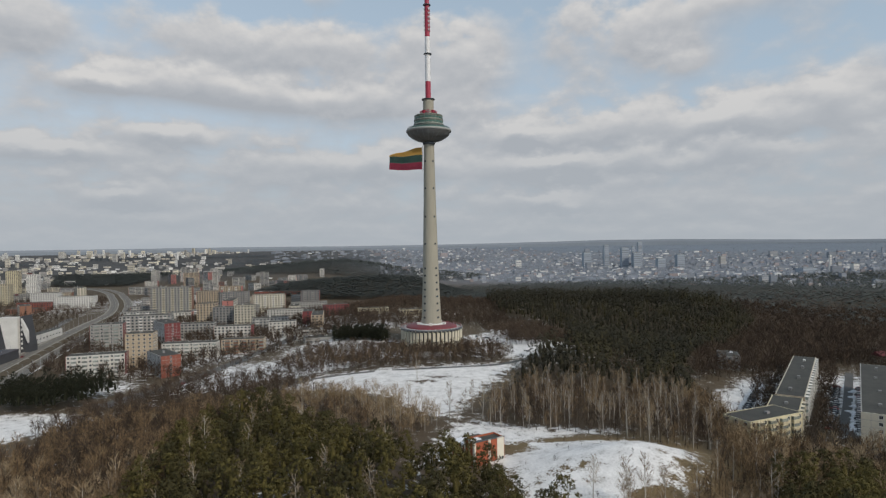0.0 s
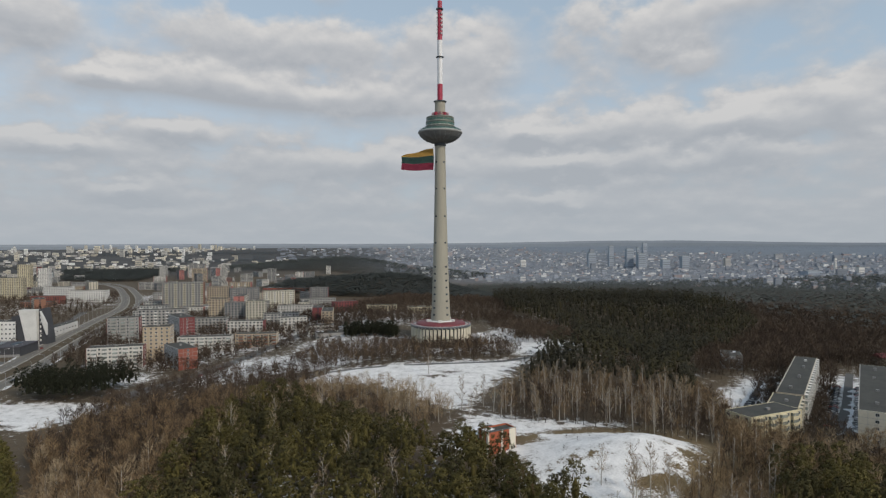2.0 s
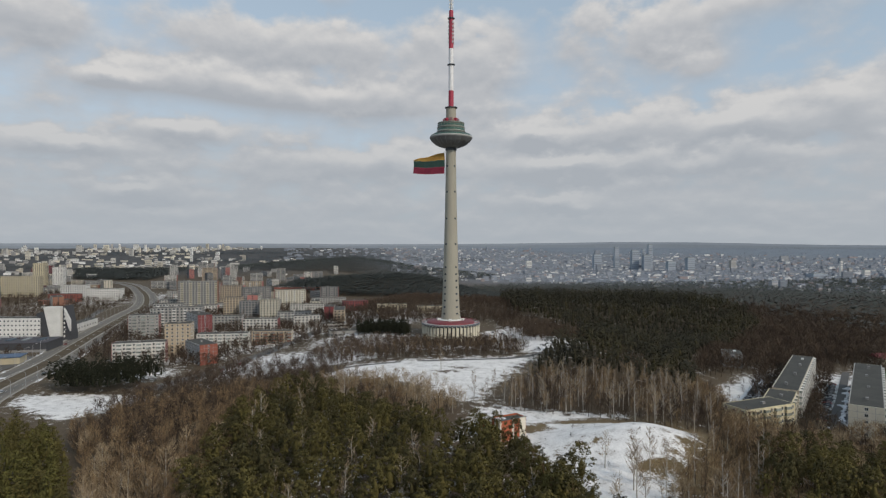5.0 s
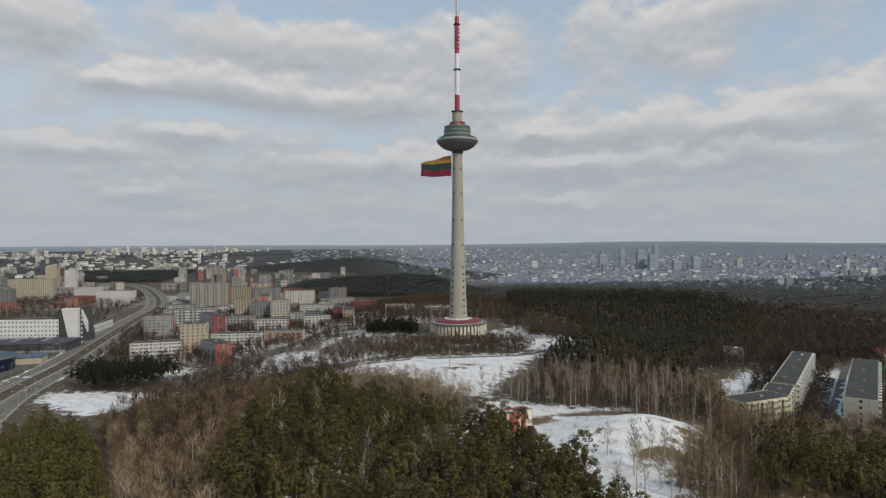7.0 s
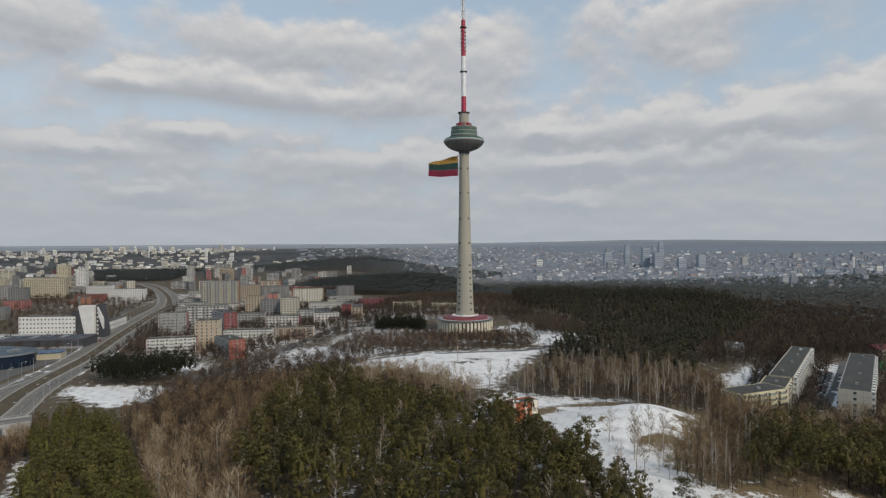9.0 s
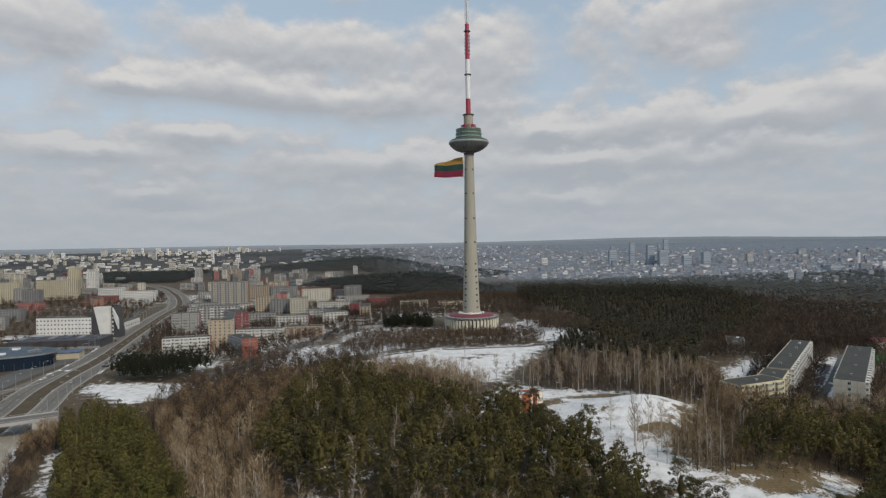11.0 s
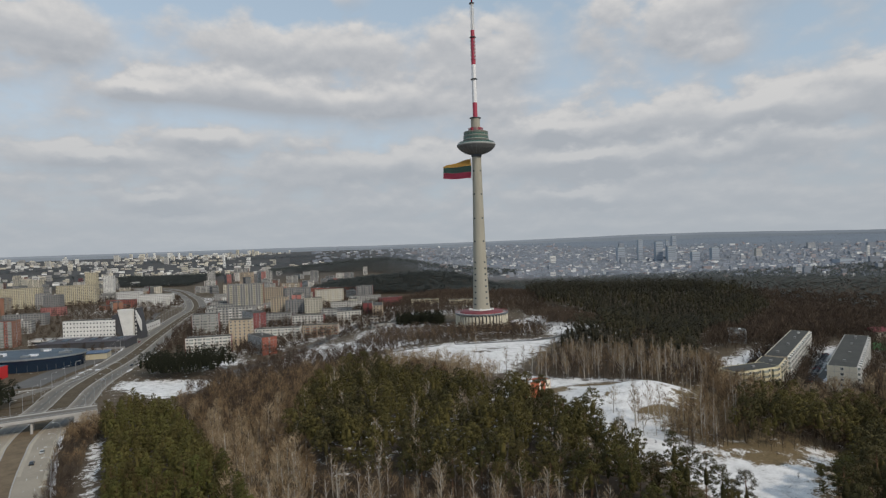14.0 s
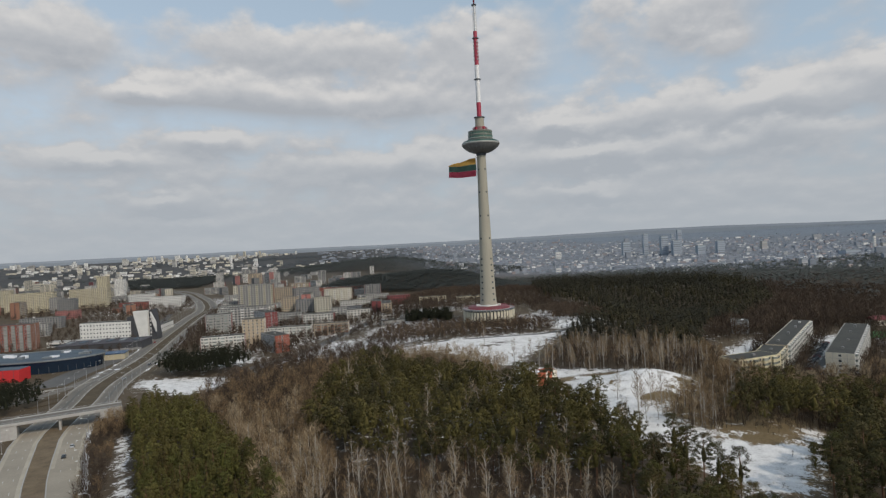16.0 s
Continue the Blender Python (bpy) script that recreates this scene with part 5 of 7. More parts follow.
def build_kiosk():
    """Orange brick transformer house: a taller front with raised walls and cream strips, and a lower wing behind."""
    k = thing("brick_building", pose(19.7, -272.3, 1.0, 0, 0, 31.8), "orange brick box building with cream vertical strips", "building")
    W, D, B, H, L = 12.3, 6.0, 14.6, 7.7, 5.3
    body = part("wall", boxes((0, 0, -2.5, W, D, H)), M["brick"], k)
    part("parapet", boxes((0, 0, H, W, 0.35, H + 0.7), (0, D - 0.35, H, W, D, H + 0.7), (0, 0.35, H, 0.35, D - 0.35, H + 0.7), (W - 0.35, 0.35, H, W, D - 0.35, H + 0.7)), M["brick"], body)
    for x0, x1 in ((-0.12, 0.5), (5.6, 6.5), (9.2, 12.0)):
        part("strip", boxes((x0, -0.2, -1.2 if x1 - x0 < 1 else 0.2, x1, 0.06, H + 0.85)), M["cream"], body, "cream rendered strip")
    for y0 in (0.0, 2.5, 5.2):
        part("strip", boxes((-0.2, y0 + 0.1, -1.2, 0.06, y0 + 0.75, H + 0.85)), M["cream"], body, "cream rendered strip")
    part("coping", boxes((-0.25, -0.25, H + 0.7, W + 0.2, 0.5, H + 0.82), (-0.25, 0.5, H + 0.7, 0.5, D, H + 0.82)), M["dark_metal"], body, "dark metal coping")
    roof = part("roof", boxes((0.35, 0.35, H, W - 0.35, D - 0.35, H + 0.15)), M["roof_dark"], body)
    part("snow_patch", boxes((0.5, 3.0, H + 0.1, 5.0, D - 0.5, H + 0.4)), M["snow"], roof, "snow left on the roof")
    wing = part("wing", boxes((0.25, D, -2.5, W - 0.4, B, L)), M["brick"], k, "lower brick wing")
    for y0 in (7.4, 9.8, 12.2, 14.0):
        part("strip", boxes((0.05, y0, -1.2, 0.3, y0 + 0.6, L + 0.4)), M["cream"], wing, "cream rendered strip")
    wing_roof = part("wing_roof", boxes((0.1, D, L, W - 0.3, B + 0.2, L + 0.25)), M["roof_dark"], wing)
    part("snow_patch", boxes((0.3, D + 0.6, L + 0.2, 6.5, B - 0.4, L + 0.55)), M["snow"], wing_roof, "snow left on the wing's roof")
    for x0 in (6.7, 8.2):
        part("vent", boxes((x0, -0.1, 0.1, x0 + 0.8, 0.05, 1.2)), WALL["dark"], body, "dark metal louvre")
    for x0 in (10.0, 11.0):
        part("window", boxes((x0, -0.26, 0.9, x0 + 0.7, -0.15, 2.0)), M["glass"], body)
    part("door", boxes((-0.12, 3.4, -1.0, 0.05, 4.6, 1.5)), WALL["dark"], body, "dark metal door")


def build_red_house():
    """Low house with a red pitched roof beside the sports ground."""
    z = gz(316, -62)
    k = thing("house", pose(316, -62, z, 0, 0, 8), "low pale house with a red pitched roof", "house")
    wall = part("wall", boxes((-15, -5, -1, 15, 5, 4.6)), WALL["cream"], k)
    part("roof", prism([(-5.6, 4.5), (5.6, 4.5), (0, 7.6)], -15.6, 15.6), M["roof_red"], k, "red sheet roof", pose(0, 0, 0, 0, 0, 90))
    for i in range(7):
        part("window", boxes((-13.4 + i * 4, -5.08, 1.2, -11.8 + i * 4, -4.95, 2.9)), M["glass"], wall)


build_red_house()
ribbon(curve([(276, -122), (292, -92)], 6), 15, 0.2, M["pitch_green"], "sports_pitch", "green artificial turf behind the apartment blocks", category="sports pitch")
build_slanted_office()
build_mall()
build_kiosk()


def build_bridge():
    b = thing("overpass", pose(-217.5, -253, 0, 0, 0, 33.7), "pale concrete road overpass across the highway", "bridge")
    zt, w, u0, u1 = -5.9, 6.0, -105, 15
    part("deck", boxes((u0, -w, zt - 1.2, u1, w, zt)), M["kerb"], b, "concrete bridge deck")
    part("road_surface", boxes((u0, -w + 1.3, zt, u1, w - 1.3, zt + 0.08)), M["asphalt"], b)
    for s in (-1, 1):
        part("footway", boxes((u0, min(s * (w - 1.3), s * (w - 0.2)), zt, u1, max(s * (w - 1.3), s * (w - 0.2)), zt + 0.22)), M["kerb"], b)
        part("edge_beam", boxes((u0, min(s * (w - 0.15), s * (w + 0.25)), zt - 0.9, u1, max(s * (w - 0.15), s * (w + 0.25)), zt + 0.35)), M["kerb"], b)
        rail = part("guard_rail", boxes((u0, s * w - 0.05, zt + 1.0, u1, s * w + 0.05, zt + 1.12)), M["pipe"], b)
        post = mesh_of(boxes((-0.05, -0.05, zt + 0.3, 0.05, 0.05, zt + 1.0)), "rail_post", M["pipe"])
        for k in range(int((u1 - u0) / 4)):
            part("rail_post", post, None, rail, "", pose(u0 + 2 + k * 4, s * w, 0))
    for u in (-13.7,):
        for v in (-3.6, 3.6):
            part("pier", lathe([(0.65, -16), (0.65, zt - 1.8)], 12), M["kerb"], b, "", pose(u, v, 0))
        part("pier_cap", boxes((u - 0.9, -5, zt - 1.8, u + 0.9, 5, zt - 1.2)), M["kerb"], b)
    for a0, a1 in ((u0, -32), (4.5, u1)):
        part("abutment", boxes((a0, -w + 0.2, -16, a1, w - 0.2, zt - 1.2)), M["kerb"], b)


build_bridge()


def build_street_lamp():
    ob = thing("street_lamp", pose(0, 0, 0), "grey metal street lamp with a curved arm", "street lamp", "lamps along the highway")
    bm = tube(bmesh.new(), (0, 0, 0), (0, 0, 10), 0.14, 0.08, 6)
    part("pole", bm, M["pipe"], ob)
    bm = bmesh.new()
    tube(bm, (0, 0, 9.9), (-0.9, 0, 10.7), 0.07, 0.06, 5), tube(bm, (-0.9, 0, 10.7), (-2.4, 0, 10.9), 0.06, 0.05, 5)
    part("arm", bm, M["pipe"], ob)
    part("lamp_head", boxes((-3.2, -0.18, 10.8, -2.3, 0.18, 11.0)), M["frame"], ob)
    part("base", lathe([(0.28, -0.4), (0.28, 0.5), (0.16, 0.7)], 8), M["kerb"], ob)
    return ob


lamp = build_street_lamp()
pts = curve(HIGHWAY, 12)
first = True
for i in range(33, len(pts) - 30, 3):
    for side in (-1, 1):
        p, d = np.array(pts[i]), np.array(pts[i + 1]) - np.array(pts[i])
        n = np.array((d[1], -d[0])) / np.linalg.norm(d)
        off = side * widening(p, 0, 17.3)[1]
        q = p + n * off
        if abs(q[1] + 258) < 16 or q[1] > 420:
            continue
        m = pose(q[0], q[1], gz(*q), 0, 0, math.degrees(math.atan2(n[1], n[0])) + (0 if off > 0 else 180))
        if first:
            lamp.matrix_basis = m
            first = False
        else:
            copy_thing(lamp, m)


def build_car(paint, label):
    ob = thing("car", pose(0, 0, 0), label, "car", "parked and passing cars")
    bm = bmesh.new()
    prof = [(-2.1, 0.35), (-2.15, 0.75), (-1.95, 0.92), (-1.1, 0.95), (1.0, 0.95), (2.0, 0.78), (2.12, 0.55), (2.08, 0.35)]
    sides = [[bm.verts.new((px, s * 0.86, pz)) for px, pz in prof] for s in (-1, 1)]
    for i in range(len(prof)):
        j = (i + 1) % len(prof)
        bm.faces.new((sides[0][i], sides[0][j], sides[1][j], sides[1][i]))
    bm.faces.new(sides[0][::-1]), bm.faces.new(sides[1])
    bmesh.ops.recalc_face_normals(bm, faces=bm.faces)
    part("body", bm, paint, ob)
    bm = bmesh.new()
    lo = [(-1.7, -0.8), (1.1, -0.8), (1.1, 0.8), (-1.7, 0.8)]
    hi = [(-1.2, -0.64), (0.4, -0.64), (0.4, 0.64), (-1.2, 0.64)]
    a = [bm.verts.new((*p, 0.93)) for p in lo]
    b = [bm.verts.new((*p, 1.42)) for p in hi]
    for i in range(4):
        bm.faces.new((a[i], a[(i + 1) % 4], b[(i + 1) % 4], b[i]))
    part("car_glass", bm, M["glass"], ob)
    part("roof", boxes((-1.22, -0.66, 1.41, 0.42, 0.66, 1.46)), paint, ob)
    for u in (-1.35, 1.3):
        for s in (-1, 1):
            part("wheel", lathe([(0.12, -0.1), (0.32, -0.1), (0.33, 0.1), (0.12, 0.1)], 12), M["tyre"], ob, "", pose(u, s * 0.84, 0.33, 90))
    return ob


CARS = [build_car(M["car_dark"], "dark hatchback with snow-wet paint"), build_car(M["car_light"], "silver-grey hatchback car on wet asphalt"), build_car(M["car_red"], "dark red hatchback car on wet asphalt")]
spots = []
crng = random.Random(11)
for k in range(15):
    t = k / 14
    spots.append((147 + 34 * t + crng.uniform(-0.3, 0.3), -190 + 50 * t, 0.1, 56 + 75))
for k in range(22):
    t = k / 21
    spots.append((180 + 50 * t + crng.uniform(-0.4, 0.4), -205 + 73 * t, 0.1, 56 + 85))
    spots.append((190 + 50 * t + crng.uniform(-0.4, 0.4), -209 + 73 * t, 0.1, 56 - 90))
for t, off in ((0.30, 9), (0.33, 13), (0.42, -10), (0.52, -13), (0.55, 12), (0.62, -9), (0.68, 10)):
    i = 25 + int(t * (len(HIGHWAY) - 25) * 0.7)
    p, d = np.array(HIGHWAY[i]), np.array(HIGHWAY[i + 1]) - np.array(HIGHWAY[i])
    n = np.array((d[1], -d[0])) / np.linalg.norm(d)
    spots.append((*(p + n * off), 0.45, math.degrees(math.atan2(d[1], d[0]))))
spots += [(40, -2, 0.1, 80), (46, 2, 0.1, 84), (52, 8, 0.1, 78), (44, 14, 0.1, 10), (36, 22, 0.1, 85)]
spots += [(-201, -291, 0.45, 122), (-195, -305, 0.45, 122)]
for i in range(3, len(STREET) - 6, 2):
    p = STREET[i]
    spots.append((p[0] + 4.5, p[1], 0.3, 85 + crng.uniform(-4, 4)))
used = set()
for x, y, lift, turn in spots:
    k = crng.choice((0, 0, 0, 1, 1, 2))
    m = pose(x, y, gz(x, y) + lift, 0, 0, turn)
    if k in used:
        copy_thing(CARS[k], m)
    else:
        CARS[k].matrix_basis = m
        used.add(k)


def build_fence():
    """Low fence along the path above the meadow."""
    f = thing("fence", pose(0, 0, 0), "thin dark metal fence along the path", "fence")
    line = curve([(-10, -119), (20, -115), (46, -110), (68, -94)], 3)
    post = mesh_of(boxes((-0.07, -0.07, -0.3, 0.07, 0.07, 1.3)), "post", M["dark_metal"])
    for a, b in zip(line, line[1:]):
        za, zb = gz(*a), gz(*b)
        part("post", post, None, f, "", pose(a[0], a[1], za))
        bm = bmesh.new()
        for h in (0.6, 1.2):
            tube(bm, (a[0], a[1], za + h), (b[0], b[1], zb + h), 0.05, 0.05, 4)
        part("rail", bm, M["dark_metal"], f)


def build_snow_banks():
    """Ploughed snow heaped beside the carriageway and in the yards."""
    r = random.Random(4)
    spots = []
    for i, p in enumerate(HIGHWAY[:-1]):
        d = np.array(HIGHWAY[i + 1]) - np.array(p)
        n = np.array((d[1], -d[0])) / np.linalg.norm(d)
        if -365 < p[1] < -280 or -120 < p[1] < 60:
            for q in range(3):
                spots.append((*(np.array(p) + n * r.uniform(16.6, 17.6) * (1 if p[1] < -200 else r.choice((-1, 1))) + d * (q + r.random()) / 3), r.uniform(0.7, 1.3), 2.6, math.degrees(math.atan2(d[1], d[0]))))
    for k in range(26):
        t = r.random()
        spots.append((185 + 50 * t + r.uniform(-1, 1), -198 + 73 * t - 14, r.uniform(0.8, 2.2), 1.0, r.uniform(0, 360)))
    for k in range(8):
        t = r.random()
        spots.append((-330 + 40 * t, -150 + 60 * r.random(), r.uniform(0.8, 2.4), 1.0, r.uniform(0, 360)))
    for x, y, s, stretch, turn in spots:
        bm = bmesh.new()
        bmesh.ops.create_icosphere(bm, subdivisions=2, radius=1)
        for v in bm.verts:
            k = 0.75 + 0.6 * noise.noise((v.co.x * 1.3 + x, v.co.y * 1.3 + y, v.co.z))
            v.co = Vector((v.co.x * s * 1.7 * stretch * k, v.co.y * s * 1.2 * k, max(v.co.z, -0.3) * 0.55 * k * s))
        for f in bm.faces:
            f.smooth = True
        ob = new("snow_bank", mesh_of(bm, "snow_bank", M["snow"]))
        ob.matrix_basis = pose(x, y, gz(x, y) + 0.15, 0, 0, turn)
        tagged(ob, "grey-white ploughed snow heap on the ground", "snow bank", "ploughed snow")


build_fence()
build_snow_banks()


# ---------------------------------------------------------------- the far city
def far_city(name, label, spots, mats, seed, tall=1.0):
    """Many distant buildings: bodies with rows of window bands, in one mesh."""
    r = np.random.default_rng(seed)
    V, F, I = [], [], []
    cube = np.array([(0, 3, 2, 1), (4, 5, 6, 7), (0, 1, 5, 4), (1, 2, 6, 5), (2, 3, 7, 6), (3, 0, 4, 7)])
    def add(cx, cy, z, lx, ly, h, turn, mi):
        c, s = math.cos(turn), math.sin(turn)
        k = 8 * len(V)
        V.append([(cx + c * u - s * v, cy + s * u + c * v, w) for w in (z, z + h) for u, v in ((-lx, -ly), (lx, -ly), (lx, ly), (-lx, ly))])
        F.append(cube + k)
        I.extend([mi] * 6)
    n = len(mats)
    for x, y, size in spots:
        z = gz(x, y) - 3
        lx, ly, h = size * r.uniform(0.5, 1.8), size * r.uniform(0.4, 0.8), 3 + tall * size * r.choice([0.5, 0.7, 1.0, 1.5, 2.3], p=[0.3, 0.3, 0.22, 0.12, 0.06])
        turn = r.choice([0.1, 0.3, -0.2, 0.0]) + r.uniform(-0.1, 0.1)
        add(x, y, z, lx, ly, h, turn, int(r.integers(0, n - 2)))
        add(x, y, z + h, lx * 0.96, ly * 0.96, 0.8, turn, n - 2)
        if h > 14:
            for k in range(int(h // 7)):
                add(x, y, z + 4 + k * 7, lx * 0.93, ly * 1.012, 2.4, turn, n - 1)
    me = mesh_np(name, np.array(V).reshape(-1, 3), np.concatenate(F), mats, I)
    tagged(new(name, me), label, "city", kind="stuff")


crng = np.random.default_rng(21)


def polar(n, a0, a1, d0, d1, size):
    """Places in a fan seen from the flight line; slope a is sideways per forward metre."""
    d = np.sqrt(crng.uniform(d0 ** 2, d1 ** 2, n))
    a = crng.uniform(a0, a1, n)
    y = d / np.sqrt(1 + a * a)
    return [(x, b - 510, float(crng.uniform(*size))) for x, b in zip(a * y, y)]


def valley(n, size):
    """Places on the valley floor, thinning out up the slope of the far hills."""
    out = []
    for x, y, s in polar(4 * n, -0.10, 0.84, 2020, 4680, size):
        a, d = x / (y + 510), math.hypot(x, y + 510)
        end = 4550 - 600 * float(step(0.0, 0.25, a)) - 120 * float(step(0.4, 0.8, a))
        if crng.random() < (end + 150 - d) / 900 and len(out) < n:
            out.append((x, y, s))
    return out


# facades brightened for the sun that falls on the far estates
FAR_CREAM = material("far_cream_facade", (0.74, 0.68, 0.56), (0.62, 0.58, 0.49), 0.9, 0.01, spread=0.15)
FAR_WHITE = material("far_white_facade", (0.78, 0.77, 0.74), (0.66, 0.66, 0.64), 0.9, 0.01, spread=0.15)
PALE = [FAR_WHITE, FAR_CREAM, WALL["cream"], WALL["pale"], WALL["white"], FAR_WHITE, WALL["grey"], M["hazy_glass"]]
# bluish low-contrast tones: distance haze put into the building colours
FAR_HAZE = {k: material("far_" + k, a, None, 0.9, 0.01, spread=0.2) for k, a in dict(stone=(0.285, 0.31, 0.355), plaster=(0.38, 0.39, 0.405), tile=(0.33, 0.285, 0.285), slate=(0.255, 0.282, 0.327), white=(0.66, 0.66, 0.66), roof=(0.245, 0.272, 0.315), glass=(0.23, 0.255, 0.29)).items()}
MIXED = [FAR_HAZE["stone"], FAR_HAZE["slate"], FAR_HAZE["tile"], FAR_HAZE["stone"], FAR_HAZE["slate"], FAR_HAZE["slate"], FAR_HAZE["stone"], FAR_HAZE["plaster"], FAR_HAZE["white"], FAR_HAZE["roof"], FAR_HAZE["glass"]]
def clusters(n, each, a0, a1, d0, d1, size):
    """Estates of slabs and point blocks standing in groups, with open land between."""
    out = []
    for x, y, _ in polar(n, a0, a1, d0, d1, size):
        k = int(crng.integers(each // 2, each + 1))
        out += [(x + float(crng.normal(0, 95)), y + float(crng.normal(0, 60)), float(crng.uniform(*size))) for _ in range(k)]
    return out


def off_hill(p):
    return ((p[0] + 330) / 480) ** 2 + ((p[1] - 1750) / 330) ** 2 > 1


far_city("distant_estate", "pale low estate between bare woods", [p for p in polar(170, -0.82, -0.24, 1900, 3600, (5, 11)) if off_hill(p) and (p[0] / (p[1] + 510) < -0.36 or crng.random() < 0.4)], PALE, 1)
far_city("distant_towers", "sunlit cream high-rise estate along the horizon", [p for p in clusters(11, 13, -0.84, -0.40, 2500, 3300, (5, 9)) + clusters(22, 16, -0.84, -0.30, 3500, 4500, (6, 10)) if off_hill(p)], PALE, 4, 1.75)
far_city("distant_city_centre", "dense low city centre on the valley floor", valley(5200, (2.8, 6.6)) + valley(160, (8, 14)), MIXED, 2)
far_city("distant_white_blocks", "scattered white blocks in the far city", valley(230, (3.5, 9)), [FAR_HAZE["white"], FAR_HAZE["plaster"], FAR_HAZE["white"], FAR_HAZE["roof"], FAR_HAZE["glass"]], 7)
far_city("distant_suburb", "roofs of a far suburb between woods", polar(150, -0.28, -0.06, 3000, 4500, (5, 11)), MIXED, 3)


def skyscraper(slope, d, w, top, mat, label):
    """A far tower on the valley floor whose roof stands at the height top."""
    y = d / math.sqrt(1 + slope * slope)
    x = slope * y
    y -= 510
    h = top - gz(x, y)
    ob = thing("skyscraper", pose(x, y, gz(x, y), 0, 0, 8), label, "skyscraper", "high-rise towers of the city centre")
    body = part("wall", boxes((-w / 2, -w / 3, -5, w / 2, w / 3, h)), mat, ob)
    part("roof", boxes((-w / 2.4, -w / 4, h, w / 2.4, w / 4, h + 3)), M["grey_metal"], ob)
    for k in range(int(h // 9)):
        part("window_band", boxes((-w / 2 + 1, -w / 3 - 0.4, 3 + k * 9, w / 2 - 1, -w / 3 + 0.2, 8 + k * 9)), FAR_HAZE["slate"] if mat == STEEL else FAR_HAZE["plaster"], body)


# tower cladding paled towards blue for the haze before it
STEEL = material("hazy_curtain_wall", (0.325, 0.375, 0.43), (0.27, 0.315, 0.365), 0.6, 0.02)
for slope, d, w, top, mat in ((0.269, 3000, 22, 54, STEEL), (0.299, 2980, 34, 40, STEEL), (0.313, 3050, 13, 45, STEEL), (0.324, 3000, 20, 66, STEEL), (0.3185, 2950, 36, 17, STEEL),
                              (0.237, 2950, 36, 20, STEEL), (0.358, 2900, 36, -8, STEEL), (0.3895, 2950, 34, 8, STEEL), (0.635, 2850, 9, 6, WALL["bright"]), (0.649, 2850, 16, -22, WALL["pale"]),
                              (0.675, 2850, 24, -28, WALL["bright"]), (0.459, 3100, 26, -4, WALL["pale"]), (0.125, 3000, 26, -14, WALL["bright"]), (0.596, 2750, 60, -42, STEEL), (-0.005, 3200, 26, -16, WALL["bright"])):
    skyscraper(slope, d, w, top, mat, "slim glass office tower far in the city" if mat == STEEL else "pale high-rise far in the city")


# ---------------------------------------------------------------- trees
def tufts(r, centres, radii, per, size, flat=0.7, wide=0.2, bulge=0.9, lift=0.12, rough=0.6, lump=0.8):
    """Short needle sprays round the given centres: quads in all directions, tilted upwards."""
    n = len(centres) * per
    c = np.repeat(centres, per, 0)
    rad = np.repeat(radii, per)
    p = r.normal(size=(n, 3))
    p /= np.linalg.norm(p, axis=1)[:, None]
    p = c + p * (rad * r.uniform(0.35, 1.0, n) ** 0.6)[:, None] * np.array((1, 1, flat))
    # sprays are shaded as the round clump and crown that they cover, and lie along it like shingles
    mid = np.array(centres).mean(0)
    far = float(np.abs(np.array(centres) - mid)[:, :2].max()) * 1.5 + 0.3
    k = (p - c) / rad[:, None] * lump + (p - mid) / far * bulge + r.normal(size=(n, 3)) * 0.1 + np.array((0, 0, lift))
    k /= np.linalg.norm(k, axis=1)[:, None] + 1e-6
    a = r.normal(size=(n, 3)) + np.array((0, 0, 0.5))
    a -= k * np.einsum("ij,ij->i", a, k)[:, None] * (1 - rough)
    a /= np.linalg.norm(a, axis=1)[:, None]
    b = np.cross(k + r.normal(size=(n, 3)) * rough * 0.8, a)
    b /= np.linalg.norm(b, axis=1)[:, None]
    s = size * r.uniform(0.6, 1.3, n)[:, None]
    v = np.stack([p - b * s * wide, p + b * s * wide, p + a * s], 1)
    turn = np.einsum("ij,ij->i", np.cross(v[:, 1] - v[:, 0], v[:, 2] - v[:, 0]), k) < 0
    v[turn] = v[turn][:, (1, 0, 2)]
    return v.reshape(-1, 3), np.arange(3 * n).reshape(n, 3), np.repeat(k, 3, 0)


def add_core(crown, height, spread, base):
    """The shaded inside of a crown: a rough tapering body that stops light passing between the sprays."""
    v, f, n = crown
    rings, m = 4, 6
    k = np.arange(rings * m)
    h, a = k // m / (rings - 1), k % m * 2 * math.pi / m + (k // m) * 0.5
    w = spread * np.array((0.22, 0.38, 0.28, 0.04))[k // m] * (0.85 + 0.3 * np.sin(k * 2.3))
    cv = np.stack([w * np.cos(a), w * np.sin(a), height * (base + (0.76 - base) * h)], 1)
    cn = np.stack([np.cos(a), np.sin(a), h * 0.8 - 0.3], 1)
    q = [(i * m + j, i * m + (j + 1) % m, (i + 1) * m + (j + 1) % m, (i + 1) * m + j) for i in range(rings - 1) for j in range(m)]
    cf = np.array([t for a, b, c, d in q for t in ((a, b, c), (a, c, d))])
    return np.concatenate([v, cv]), np.concatenate([f, cf + len(v)]), np.concatenate([n, cn / np.linalg.norm(cn, axis=1)[:, None]])


